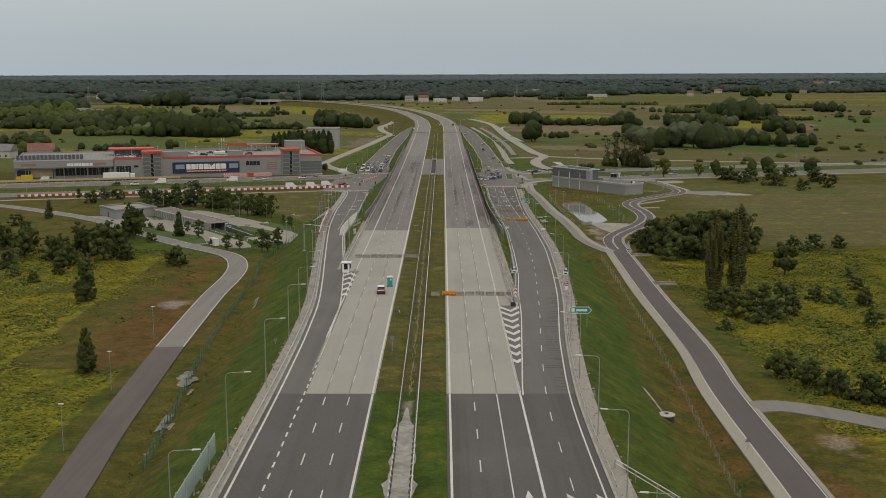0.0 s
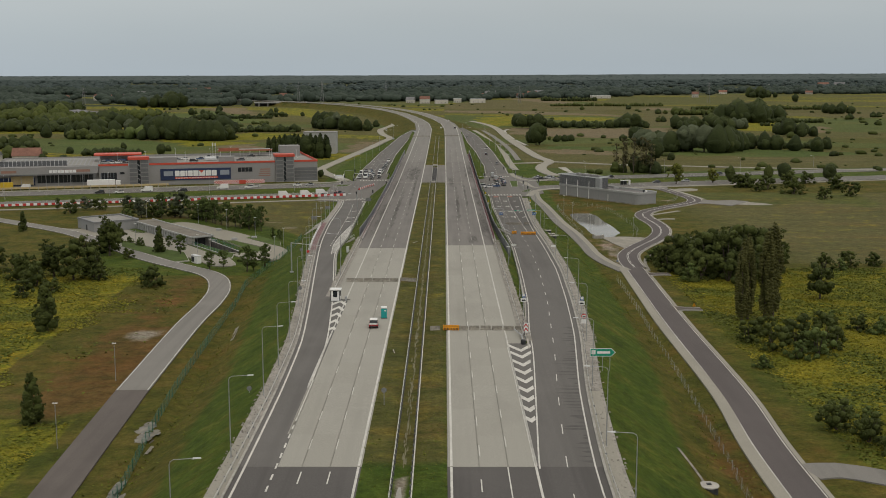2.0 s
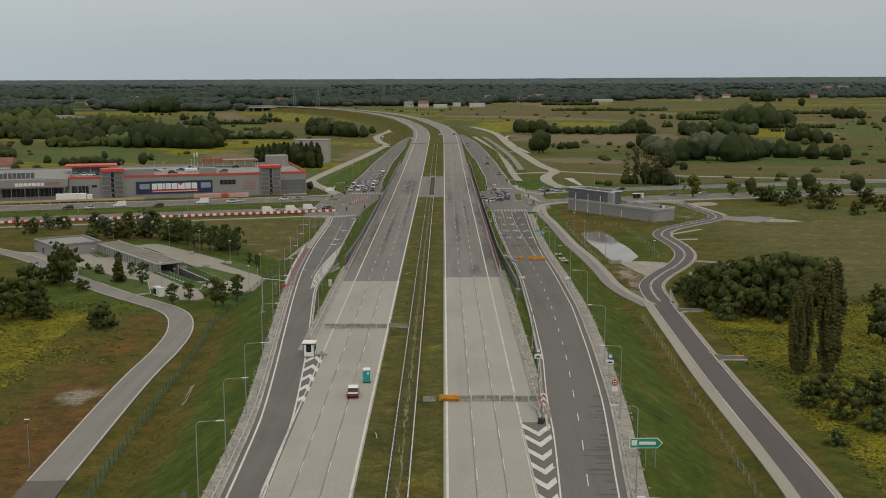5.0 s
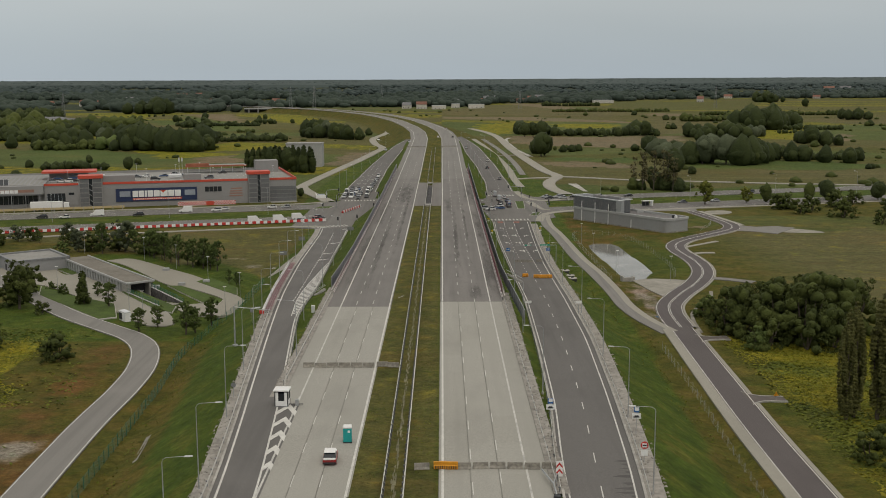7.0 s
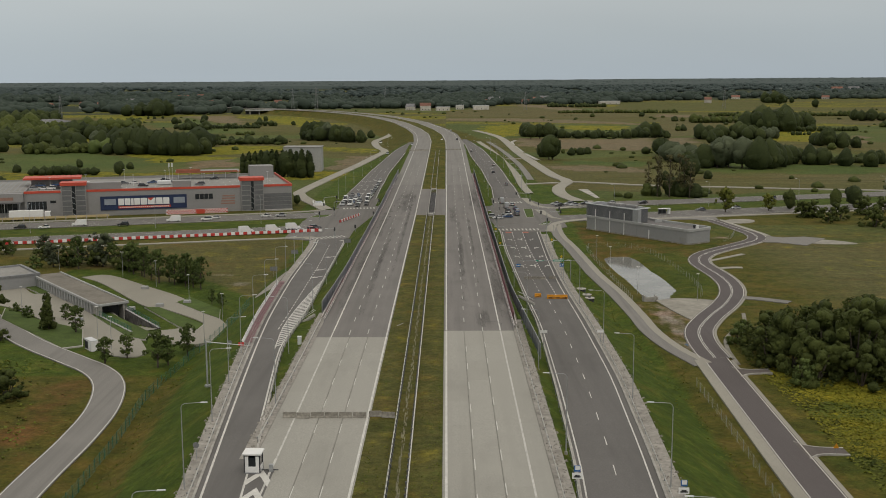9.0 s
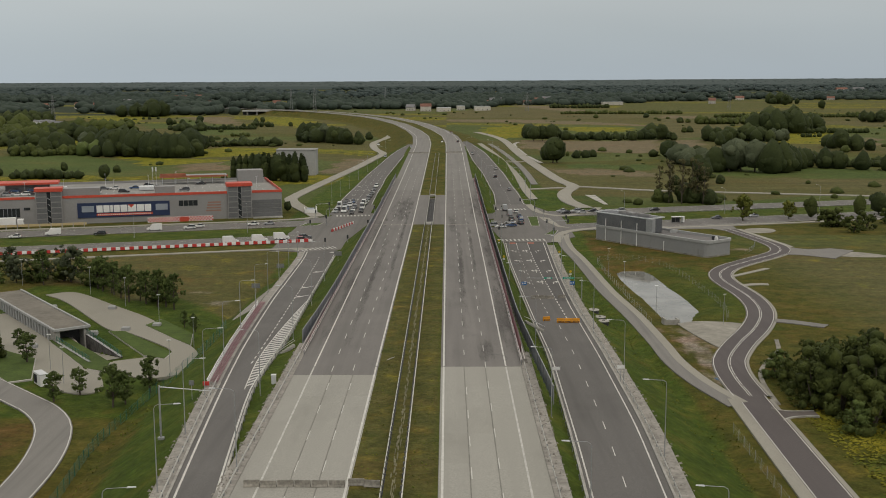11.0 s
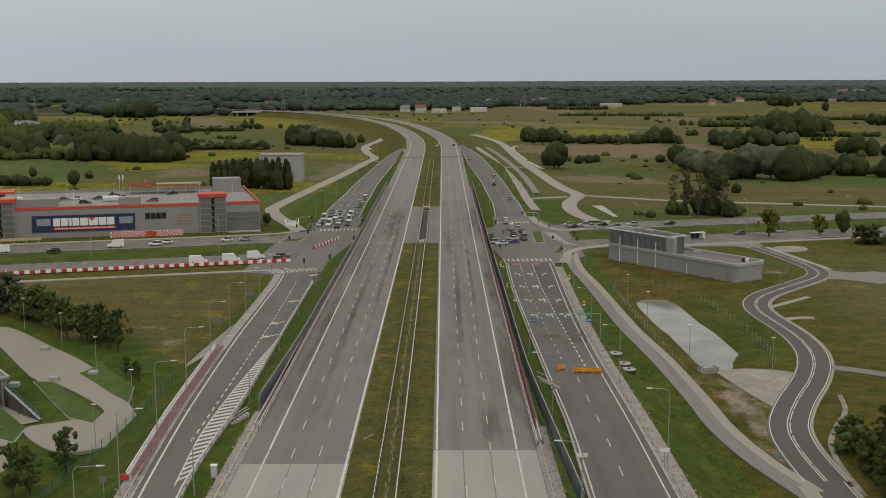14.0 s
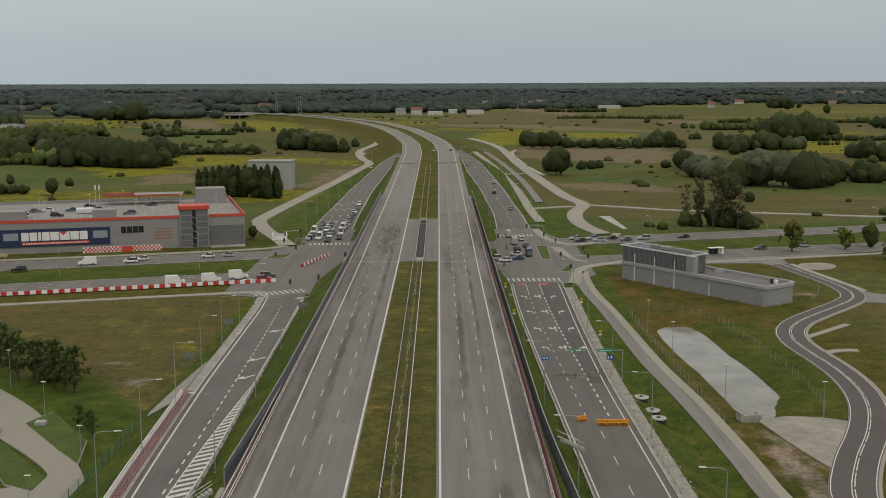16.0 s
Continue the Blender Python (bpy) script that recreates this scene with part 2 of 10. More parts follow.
def ground_material():
    """Grass, weeds and bare soil by the weights stored in 'cover' (mown, goldenrod, dry, bare) and 'fields' (meadow, stubble, ploughed, wood floor)."""
    m = material("ground_cover", (0.06, 0.07, 0.02), 0.95, 0.0, 0.1)
    n = Nodes(m)
    p = n.place()
    fine, mid, big = n.noise(p, 1.3, 6.0, 0.7), n.noise(p, 0.16, 5.0, 0.6), n.noise(p, 0.022, 5.0)
    rough_grass = n.ramp(mid, [(0.25, (0.044, 0.053, 0.0105)), (0.5, (0.083, 0.080, 0.0155)), (0.75, (0.128, 0.097, 0.026))])
    mown = n.ramp(mid, [(0.25, (0.03468, 0.062, 0.00984)), (0.55, (0.062, 0.095, 0.0135)), (0.8, (0.1173, 0.112, 0.02296))])
    golden = n.ramp(n.math("ADD", n.math("MULTIPLY", mid, 0.6), n.math("MULTIPLY", fine, 0.4)), [(0.36, (0.090, 0.104, 0.012)), (0.50, (0.160, 0.156, 0.016)), (0.64, (0.26, 0.22, 0.020))])
    dry = n.ramp(mid, [(0.25, (0.06732, 0.056, 0.01476)), (0.55, (0.1142, 0.069, 0.02132)), (0.8, (0.1581, 0.102, 0.0369))])
    bare = n.ramp(fine, [(0.3, (0.17, 0.145, 0.11)), (0.7, (0.30, 0.265, 0.215))])
    # meadow, stubble and plough hold extra blue in place of distance haze
    meadow = n.ramp(big, [(0.3, (0.060, 0.090, 0.024)), (0.6, (0.088, 0.114, 0.033)), (0.8, (0.118, 0.122, 0.041))])
    stubble = n.ramp(n.noise(n.place((0.12, 1, 1)), 0.11, 5.0), [(0.3, (0.085, 0.084, 0.033)), (0.6, (0.126, 0.110, 0.048)), (0.8, (0.165, 0.138, 0.066))])
    plough = n.ramp(mid, [(0.3, (0.140, 0.114, 0.068)), (0.7, (0.19, 0.152, 0.096))])
    wood = n.ramp(mid, [(0.3, (0.026, 0.036, 0.022)), (0.7, (0.045, 0.056, 0.036))])
    a1 = n.t.nodes.new("ShaderNodeAttribute")
    a1.attribute_name = "cover"
    s1 = n.t.nodes.new("ShaderNodeSeparateColor")
    n.link(a1.outputs["Color"], s1.inputs["Color"])
    a2 = n.t.nodes.new("ShaderNodeAttribute")
    a2.attribute_name = "fields"
    s2 = n.t.nodes.new("ShaderNodeSeparateColor")
    n.link(a2.outputs["Color"], s2.inputs["Color"])
    col = n.mix(s2.outputs["Red"], rough_grass, meadow)
    col = n.mix(s2.outputs["Green"], col, stubble)
    col = n.mix(s2.outputs["Blue"], col, plough)
    col = n.mix(a2.outputs["Alpha"], col, wood)

    def ragged(weight):
        return n.span(n.math("ADD", weight, n.math("MULTIPLY", n.math("SUBTRACT", mid, 0.5), 0.9)), 0.35, 0.65)
    col = n.mix(ragged(s1.outputs["Green"]), col, golden)
    col = n.mix(ragged(s1.outputs["Blue"]), col, dry)
    col = n.mix(s1.outputs["Red"], col, mown)
    col = n.mix(ragged(a1.outputs["Alpha"]), col, bare)
    # uneven growth: long dry and green streaks, tussocks
    streak = n.noise(n.place((0.22, 1, 1)), 0.055, 6.0, 0.65)
    clod = n.noise(p, 0.33, 6.0, 0.7)
    rows = n.noise(n.place((0.10, 1, 1)), 0.26, 6.0, 0.7)
    warm = n.mix(1.0, col, (1.22, 0.98, 0.98), "MULTIPLY")
    cool = n.mix(1.0, col, (0.78, 0.98, 0.80), "MULTIPLY")
    col = n.mix(n.math("MULTIPLY", n.span(streak, 0.52, 0.66), 0.8), col, warm)
    col = n.mix(n.math("MULTIPLY", n.span(clod, 0.54, 0.68), 0.75), col, cool)
    col = n.mix(n.math("MULTIPLY", n.span(rows, 0.50, 0.66), 0.42), col, n.mix(1.0, col, (0.66, 0.72, 0.72), "MULTIPLY"))
    shade = n.math("MULTIPLY", n.span(fine, 0.3, 0.7, 0.70, 1.28), n.span(n.noise(p, 4.5, 4.0, 0.7), 0.3, 0.7, 0.82, 1.18))
    shade = n.math("MULTIPLY", shade, n.span(n.noise(p, 0.45, 5.0, 0.65), 0.3, 0.7, 0.72, 1.24))
    hsv = n.node("ShaderNodeHueSaturation")
    n.link(shade, hsv.inputs["Value"])
    n.link(col, hsv.inputs["Color"])
    n.base(hsv.outputs["Color"])
    n.bump(n.math("ADD", fine, n.math("MULTIPLY", clod, 1.5)), 0.8, 0.35)
    return m


M_GROUND = ground_material()


def leaf_material(name, dark, light, autumn=None, grain=1.6, weights=(0.30, 0.22, 0.33, 0.15)):
    """Leaves that differ from clump to clump and from tree to tree."""
    m = material(name, dark, 0.8, 0.0, 0.15)
    n = Nodes(m)
    g = n.t.nodes.new("ShaderNodeNewGeometry")
    info = n.t.nodes.new("ShaderNodeObjectInfo")
    p = n.place()
    speck, broad = n.noise(p, grain, 5.0, 0.75), n.noise(p, grain * 0.17, 3.0)
    f = n.math("ADD", n.math("MULTIPLY", g.outputs["Random Per Island"], weights[0]), n.math("MULTIPLY", info.outputs["Random"], weights[1]))
    f = n.math("ADD", f, n.math("MULTIPLY", n.span(speck, 0.25, 0.75), weights[2]))
    f = n.math("ADD", f, n.math("MULTIPLY", n.span(broad, 0.3, 0.7), weights[3]))
    stops = [(0.18, dark), (0.72, light)]
    if autumn:
        stops.append((0.97, autumn))
    n.base(n.ramp(f, stops))
    n.bump(speck, 0.8, 0.5)
    return m


M_LEAF = leaf_material("leaves_dark_green", (0.030, 0.041, 0.011), (0.074, 0.090, 0.022), (0.115, 0.118, 0.030))
# darkened leaf tone: stands in for self-shadow that smooth far crowns lack
M_LEAF_SHADED = leaf_material("leaves_shaded_green", (0.018, 0.027, 0.009), (0.047, 0.060, 0.018), (0.085, 0.090, 0.028), 0.9)
M_LEAF_MID = leaf_material("leaves_green", (0.044, 0.066, 0.019), (0.104, 0.136, 0.038), (0.14, 0.155, 0.046))
M_LEAF_POP = leaf_material("leaves_poplar", (0.050, 0.054, 0.018), (0.110, 0.110, 0.035), (0.16, 0.14, 0.05))
M_LEAF_LIME = leaf_material("leaves_yellow_green", (0.06, 0.078, 0.014), (0.14, 0.145, 0.028), (0.18, 0.15, 0.03))
M_LEAF_SILVER = leaf_material("leaves_silver_willow", (0.040, 0.052, 0.026), (0.098, 0.114, 0.066), (0.17, 0.18, 0.115))
M_LEAF_BROWN = leaf_material("leaves_sparse_brown", (0.055, 0.052, 0.022), (0.11, 0.10, 0.042), (0.15, 0.115, 0.052))
# the slight blue-grey lift in these leaves stands in for haze
M_WOODS_HAZED = leaf_material("far_woods", (0.030, 0.043, 0.035), (0.046, 0.062, 0.047), (0.060, 0.074, 0.052))
M_GOLDENROD = leaf_material("goldenrod_heads", (0.086, 0.104, 0.012), (0.225, 0.200, 0.018), (0.36, 0.285, 0.024), 0.62, (0.20, 0.0, 0.25, 0.55))
M_WEED = leaf_material("tall_weeds", (0.060, 0.084, 0.013), (0.130, 0.140, 0.020), (0.19, 0.155, 0.030), 0.5, (0.25, 0.0, 0.35, 0.40))
# paler and bluer again: distance haze is put into the leaf colour
M_FAR_WOODS_HAZED = leaf_material("farthest_woods", (0.040, 0.055, 0.053), (0.055, 0.073, 0.068), (0.064, 0.082, 0.075))
M_BARK = grainy("bark", (0.075, 0.062, 0.048), 0.25, 6.0, 0.8, 0.95, relief=0.4)


# ---- shapes ----
class Shape:
    """Collects vertices and faces of one part."""

    def __init__(self):
        self.v, self.f = [], []

    def face(self, pts):
        k = len(self.v)
        self.v += [tuple(p) for p in pts]
        self.f.append(tuple(range(k, k + len(pts))))
        return self

    def box(self, x0, x1, y0, y1, z0, z1, m=None, bevel=0.0):
        if bevel:
            b = bevel
            rings = [(b, z0), (0, z0 + b), (0, z1 - b), (b, z1)]
            k = len(self.v)
            for d, z in rings:
                for x, y in ((x0 + d, y0 + d), (x1 - d, y0 + d), (x1 - d, y1 - d), (x0 + d, y1 - d)):
                    self.v.append((x, y, z))
            for r in range(3):
                for i in range(4):
                    a, c = k + 4 * r + i, k + 4 * r + (i + 1) % 4
                    self.f.append((a, c, c + 4, a + 4))
            self.f += [(k + 3, k + 2, k + 1, k), (k + 12, k + 13, k + 14, k + 15)]
            n = 16
        else:
            k = len(self.v)
            self.v += [(x0, y0, z0), (x1, y0, z0), (x1, y1, z0), (x0, y1, z0), (x0, y0, z1), (x1, y0, z1), (x1, y1, z1), (x0, y1, z1)]
            self.f += [tuple(k + i for i in q) for q in ((3, 2, 1, 0), (4, 5, 6, 7), (0, 1, 5, 4), (1, 2, 6, 5), (2, 3, 7, 6), (3, 0, 4, 7))]
            n = 8
        if m is not None:
            for i in range(k, k + n):
                self.v[i] = tuple(m @ Vector(self.v[i]))
        return self

    def prism(self, outline, z0, z1):
        k, n = len(self.v), len(outline)
        self.v += [(x, y, z0) for x, y in outline] + [(x, y, z1) for x, y in outline]
        self.f += [tuple(k + n + i for i in range(n)), tuple(k + n - 1 - i for i in range(n))]
        self.f += [(k + i, k + (i + 1) % n, k + n + (i + 1) % n, k + n + i) for i in range(n)]
        return self

    def tube(self, points, radii, n=6):
        pts = [Vector(p) for p in points]
        if isinstance(radii, (int, float)):
            radii = [radii] * len(pts)
        k = len(self.v)
        for i, p in enumerate(pts):
            d = (pts[min(i + 1, len(pts) - 1)] - pts[max(i - 1, 0)]).normalized()
            a = d.orthogonal().normalized() if abs(d.z) < 0.95 else Vector((1, 0, 0))
            a = (a - d * a.dot(d)).normalized()
            b = d.cross(a)
            for j in range(n):
                w = 2 * math.pi * j / n
                self.v.append(tuple(p + radii[i] * (math.cos(w) * a + math.sin(w) * b)))
        for i in range(len(pts) - 1):
            for j in range(n):
                a, b = k + i * n + j, k + i * n + (j + 1) % n
                self.f.append((a, b, b + n, a + n))
        self.f.append(tuple(k + j for j in reversed(range(n))))
        self.f.append(tuple(k + (len(pts) - 1) * n + j for j in range(n)))
        return self

    def lathe(self, profile, cx=0.0, cy=0.0, n=16):
        k = len(self.v)
        for r, z in profile:
            for j in range(n):
                w = 2 * math.pi * j / n
                self.v.append((cx + r * math.cos(w), cy + r * math.sin(w), z))
        for i in range(len(profile) - 1):
            for j in range(n):
                a, b = k + i * n + j, k + i * n + (j + 1) % n
                self.f.append((a, b, b + n, a + n))
        self.f.append(tuple(k + j for j in reversed(range(n))))
        self.f.append(tuple(k + (len(profile) - 1) * n + j for j in range(n)))
        return self

    def strip(self, rows):
        """A sheet through rows of equally many points."""
        k, n = len(self.v), len(rows[0])
        for r in rows:
            self.v += [tuple(p) for p in r]
        for i in range(len(rows) - 1):
            for j in range(n - 1):
                a = k + i * n + j
                self.f.append((a, a + 1, a + n + 1, a + n))
        return self

    def mesh(self, name, mat, smooth=False):
        me = bpy.data.meshes.new(name)
        me.from_pydata(self.v, [], self.f)
        me.materials.append(mat)
        if smooth:
            me.shade_smooth()
        me.update()
        return me


def part(name, shape, mat, parent=None, label="", smooth=False):
    ob = new(name, shape.mesh(name, mat, smooth))
    if parent is not None:
        ob.parent = parent
    if label:
        ob["label"] = label
    return ob


def piece(name, me, parent, m=None, label=""):
    """An object on a shared mesh."""
    ob = new(name, me)
    ob.parent = parent
    if m is not None:
        ob.matrix_basis = m
    if label:
        ob["label"] = label
    return ob


def thing(name, label, category, group="", kind="", m=None):
    ob = new(name)
    ob.empty_display_size = 0.2
    if m is not None:
        ob.matrix_basis = m
    return tagged(ob, label, category, group, kind)


def curve_of(points):
    """Piecewise monotone smooth function of one variable."""
    xs = np.array([p[0] for p in points], float)
    ys = np.array([p[1] for p in points], float)

    def value(x):
        return np.interp(x, xs, ys)

    def smooth(x):
        w = 9.0
        return 0.25 * value(np.asarray(x) - w) + 0.5 * value(x) + 0.25 * value(np.asarray(x) + w)
    return smooth


def spline(points, step=3.0):
    """Points along a smooth line through the given ones."""
    p = [np.array(q, float) for q in points]
    p = [2 * p[0] - p[1]] + p + [2 * p[-1] - p[-2]]
    out = []
    for i in range(1, len(p) - 2):
        n = max(2, int(np.linalg.norm(p[i + 1] - p[i]) / step))
        for k in range(n):
            t = k / n
            a, b, c, d = p[i - 1], p[i], p[i + 1], p[i + 2]
            out.append(0.5 * (2 * b + (c - a) * t + (2 * a - 5 * b + 4 * c - d) * t * t + (3 * b - a - 3 * c + d) * t ** 3))
    out.append(p[-2])
    return np.array(out)


def offset_line(line, d):
    """The line moved d to its right."""
    t = np.gradient(line[:, :2], axis=0)
    t /= np.linalg.norm(t, axis=1)[:, None]
    out = line.copy()
    out[:, 0] += t[:, 1] * d
    out[:, 1] -= t[:, 0] * d
    return out


# ---- levels: the main road, its two ramps, the ground ----
deck_z = curve_of([(-200, 2.0), (0, 1.4), (157, 0.82), (240, 0.5), (334, 0), (430, -0.8), (528, -1.75), (700, -2.0), (867, -1.5), (1100, -1.2), (3000, -1.2)])
right_z = curve_of([(-200, 2.0), (0, 1.4), (157, 0.82), (218, 0.62), (240, 0.05), (395, -5.7), (440, -7.2), (480, -8.15), (500, -8.3), (720, -8.3), (800, -6.0), (900, -2.2), (960, -1.5), (1400, -1.2)])
left_z = curve_of([(-200, 2.0), (0, 1.4), (157, 0.82), (270, 0.35), (300, -0.1), (330, -0.9), (360, -2), (400, -3.8), (450, -6.3), (490, -7.9), (510, -8.3), (720, -8.3), (800, -6.0), (900, -2.2), (960, -1.5), (1400, -1.2)])
axis_x = curve_of([(-400, -5.85), (860, -5.85), (975, -6.2), (1073, -9.6), (1171, -18.7), (1307, -37), (1411, -58.6), (1504, -83), (1612, -125), (1717, -180), (1788, -237), (1900, -340), (2050, -500)])
# edges of the ramps' running surface
lr_left = curve_of([(-200, -26.0), (157, -25.3), (190, -25.6), (222, -26.5), (251, -28.8), (301, -33.2), (325, -35.3), (354, -37.6), (380, -39.2), (416, -41.3), (457, -43.0), (495, -44.3), (514, -45.5), (530, -46.0), (593, -48.3), (650, -48.8), (686, -48.2), (725, -47), (780, -44.3), (870, -37.5), (960, -28.5), (1100, -27.5)])
lr_right = curve_of([(-200, -21.4), (190, -21.4), (221, -21.7), (260, -24.6), (324, -30.7), (342, -30.9), (360, -30.6), (394, -31.8), (440, -33.6), (503, -35.6), (530, -36), (600, -32.3), (690, -33.4), (760, -33), (800, -31.3), (880, -27.3), (960, -24)])
rr_left = curve_of([(-200, 10.4), (153, 10.4), (176, 12.0), (216, 14.7), (231, 15.1), (260, 17.2), (301, 18.8), (358, 20.4), (387, 20.2), (492, 20.0), (534, 20.7), (593, 20.7), (690, 23), (780, 20.5), (850, 16), (960, 12.6)])
rr_right = curve_of([(-200, 17.0), (140, 17.2), (157, 17.5), (190, 19.6), (229, 23.4), (267, 26.0), (311, 28.4), (360, 29.5), (415, 30.0), (459, 31.2), (506, 32.8), (534, 33.6), (593, 35), (690, 35.5), (780, 33), (880, 27), (1000, 16), (1100, 16)])
GROUND = -8.4


def pond_edge(x, y):
    """Metres outside the waterline (negative over the water)."""
    left = np.interp(y, [400, 420, 434, 450, 466, 474, 479], [52.4, 52.5, 51.8, 50.9, 50.1, 50.8, 53.5])
    right = np.interp(y, [400, 406, 415, 421, 434, 449, 469, 475, 479], [56.0, 57.1, 59.8, 62.6, 62.3, 61.3, 60.2, 59.6, 57.5])
    return np.maximum(np.maximum(left - x, x - right), np.maximum(405.5 - y, (y - 478.0) * 0.8))


def relief(x, y):
    """Height of the ground, embankments, ditches and pond, for arrays."""
    x, y = np.broadcast_arrays(np.asarray(x, float), np.asarray(y, float))
    far = np.clip((np.hypot(x, y) - 2300) / 2700, 0, 1)
    base = GROUND + (27 + 16 * x / np.maximum(np.hypot(x, y), 1)) * far ** 1.3
    calm = np.clip((np.hypot(x * 1.3, y - 420) - 330) / 200, 0.12, 1)
    base = base + calm * (0.3 * np.sin(x * 0.043 + 1.3) * np.sin(y * 0.037) + 0.15 * np.sin(x * 0.21) * np.cos(y * 0.17 + x * 0.05))
    flat = np.exp(-((y - 560) / 45.0) ** 2)
    base = base * (1 - flat) + GROUND * flat
    slope = 1 / 1.75
    dz = deck_z(y)
    main = dz - 0.22 - np.maximum(0, np.abs(x - axis_x(y)) - 20.6) * slope
    gap = (y > 533) & (y < 611)
    main = np.where(gap, -99, main)
    median = np.abs(x - axis_x(y)) < 5.2
    main = np.where(median & ~gap, dz + 0.03 - 0.28 * np.exp(-((x - axis_x(y)) / 1.4) ** 2), main)
    lz, rz = left_z(y), right_z(y)
    lx0, lx1, rx0, rx1 = lr_left(y) - 2.6, lr_right(y) + 0.9, rr_left(y) - 0.9, rr_right(y) + 3.6
    left = lz - 0.22 - np.maximum(0, np.maximum(lx0 - x, x - lx1)) * slope
    right = rz - 0.22 - np.maximum(0, np.maximum(rx0 - x, x - rx1)) * slope
    # the bank between the main road and a lower ramp falls just to the ramp's edge
    xr, xl = axis_x(y) + 20.0, axis_x(y) - 20.6
    fall = (y > 216) & (y < 965)
    tr = np.clip((x - xr) / np.maximum(rx0 - xr, 0.6), 0, 1)
    tl = np.clip((xl - x) / np.maximum(xl - lx1, 0.6), 0, 1)
    main = np.where(fall & (x > xr) & (x < rx1 + 1), np.minimum(main, dz - 0.22 + (rz - dz) * tr), main)
    main = np.where(fall & (x < xl) & (x > lx0 - 1), np.minimum(main, dz - 0.22 + (lz - dz) * tl), main)
    left, right = np.where(y > 985, -99.0, left), np.where(y > 985, -99.0, right)
    z = np.maximum(np.maximum(main, left), np.maximum(right, base))
    # ditches beside the foot of the embankment
    toe_r = rx1 + (rz - GROUND) * 1.75 + 2.0
    toe_l = lx0 - (lz - GROUND) * 1.75 - 2.0
    near = (y < 455)
    z = z - 0.8 * np.where(near, np.exp(-((x - toe_r) / 1.0) ** 2) + np.exp(-((x - toe_l) / 1.0) ** 2), 0)
    # the cutting down to the garage door
    ca, cb = (x + 81.3) * 0.6 - (y - 388.3) * 0.8, (x + 81.3) * 0.8 + (y - 388.3) * 0.6
    z = np.where((ca > -6) & (ca < 21) & (np.abs(cb - 0.3) < 3.6), GROUND - 3.2 * np.clip(1 - ca / 21, 0, 1), z)
    # pond with grassy banks
    d = pond_edge(x, y)
    z = z - np.where(d > 0, np.clip(0.95 - d / 3.4, 0, 1), np.clip(0.95 - d / 1.3, 0, 2.1))
    return z


def near(d, width):
    return np.exp(-np.clip(d / width, -8, 8) ** 2)


def in_polygon(x, y, corners):
    hit = np.zeros(np.shape(x), bool)
    for k in range(len(corners)):
        (ax, ay), (bx, by) = corners[k - 1], corners[k]
        hit ^= ((ay > y) != (by > y)) & (x < (bx - ax) * (y - ay) / (by - ay + 1e-9) + ax)
    return hit


def wood_edge(x):
    """Where the woodland begins."""
    return np.interp(x, [-900, -640, -320, -262, 60, 110, 370, 420, 900], [1640, 1740, 1790, 2030, 2060, 2290, 2300, 2520, 2560])


FIELDS_WEST = [
    ("m", [(-330, 975), (-263, 959), (-196, 852), (-180, 790), (-260, 790)]),
    ("g", [(-251, 959), (-173, 925), (-149, 896), (-175, 873), (-197, 873)]),
    ("p", [(-173, 867), (-149, 887), (-133, 815), (-159, 821)]),
    ("g", [(-210, 1020), (-171, 1049), (-141, 1020), (-131, 958), (-174, 933)]),
    ("m", [(-373, 1682), (-243, 1410), (-190, 1255), (-259, 1222)]),
    ("p", [(-381, 1717), (-304, 1716), (-240, 1434), (-312, 1561)]),
    ("g", [(-507, 1718), (-416, 1683), (-386, 1534), (-441, 1561)]),
    ("m", [(-378, 1507), (-327, 1481), (-302, 1368), (-328, 1367)]),
    ("g", [(-358, 1134), (-330, 1148), (-280, 998), (-331, 1061)]),
    ("g", [(-284, 1680), (-165, 1568), (-135, 1312), (-185, 1441)]),
    ("s", [(-384, 2091), (-276, 2091), (-333, 2520), (-470, 2520)]),
    ("p", [(-74, 800), (-54, 806), (-50, 930), (-70, 925)])]
FIELDS_EAST = [
    ("m", [(167, 846), (256, 828), (300, 779), (188, 757), (148, 772)]),
    ("s", [(186, 757), (280, 770), (260, 716), (173, 717)]),
    ("g", [(337, 1271), (409, 1327), (318, 1072), (279, 1060)]),
    ("p", [(310, 1738), (358, 1717), (338, 1631), (286, 1618)]),
    ("s", [(280, 1589), (354, 1506), (283, 1255), (206, 1134), (207, 1222)]),
    ("p", [(203, 1134), (224, 1122), (189, 977), (168, 960)]),
    ("p", [(63, 1120), (189, 1129), (158, 978), (82, 977), (60, 1018)]),
    ("m", [(75, 859), (135, 866), (126, 821), (71, 827)]),
    ("p", [(66, 822), (122, 817), (116, 782), (71, 777)]),
    ("p", [(370, 1140), (392, 1152), (352, 1051), (339, 1051)])]
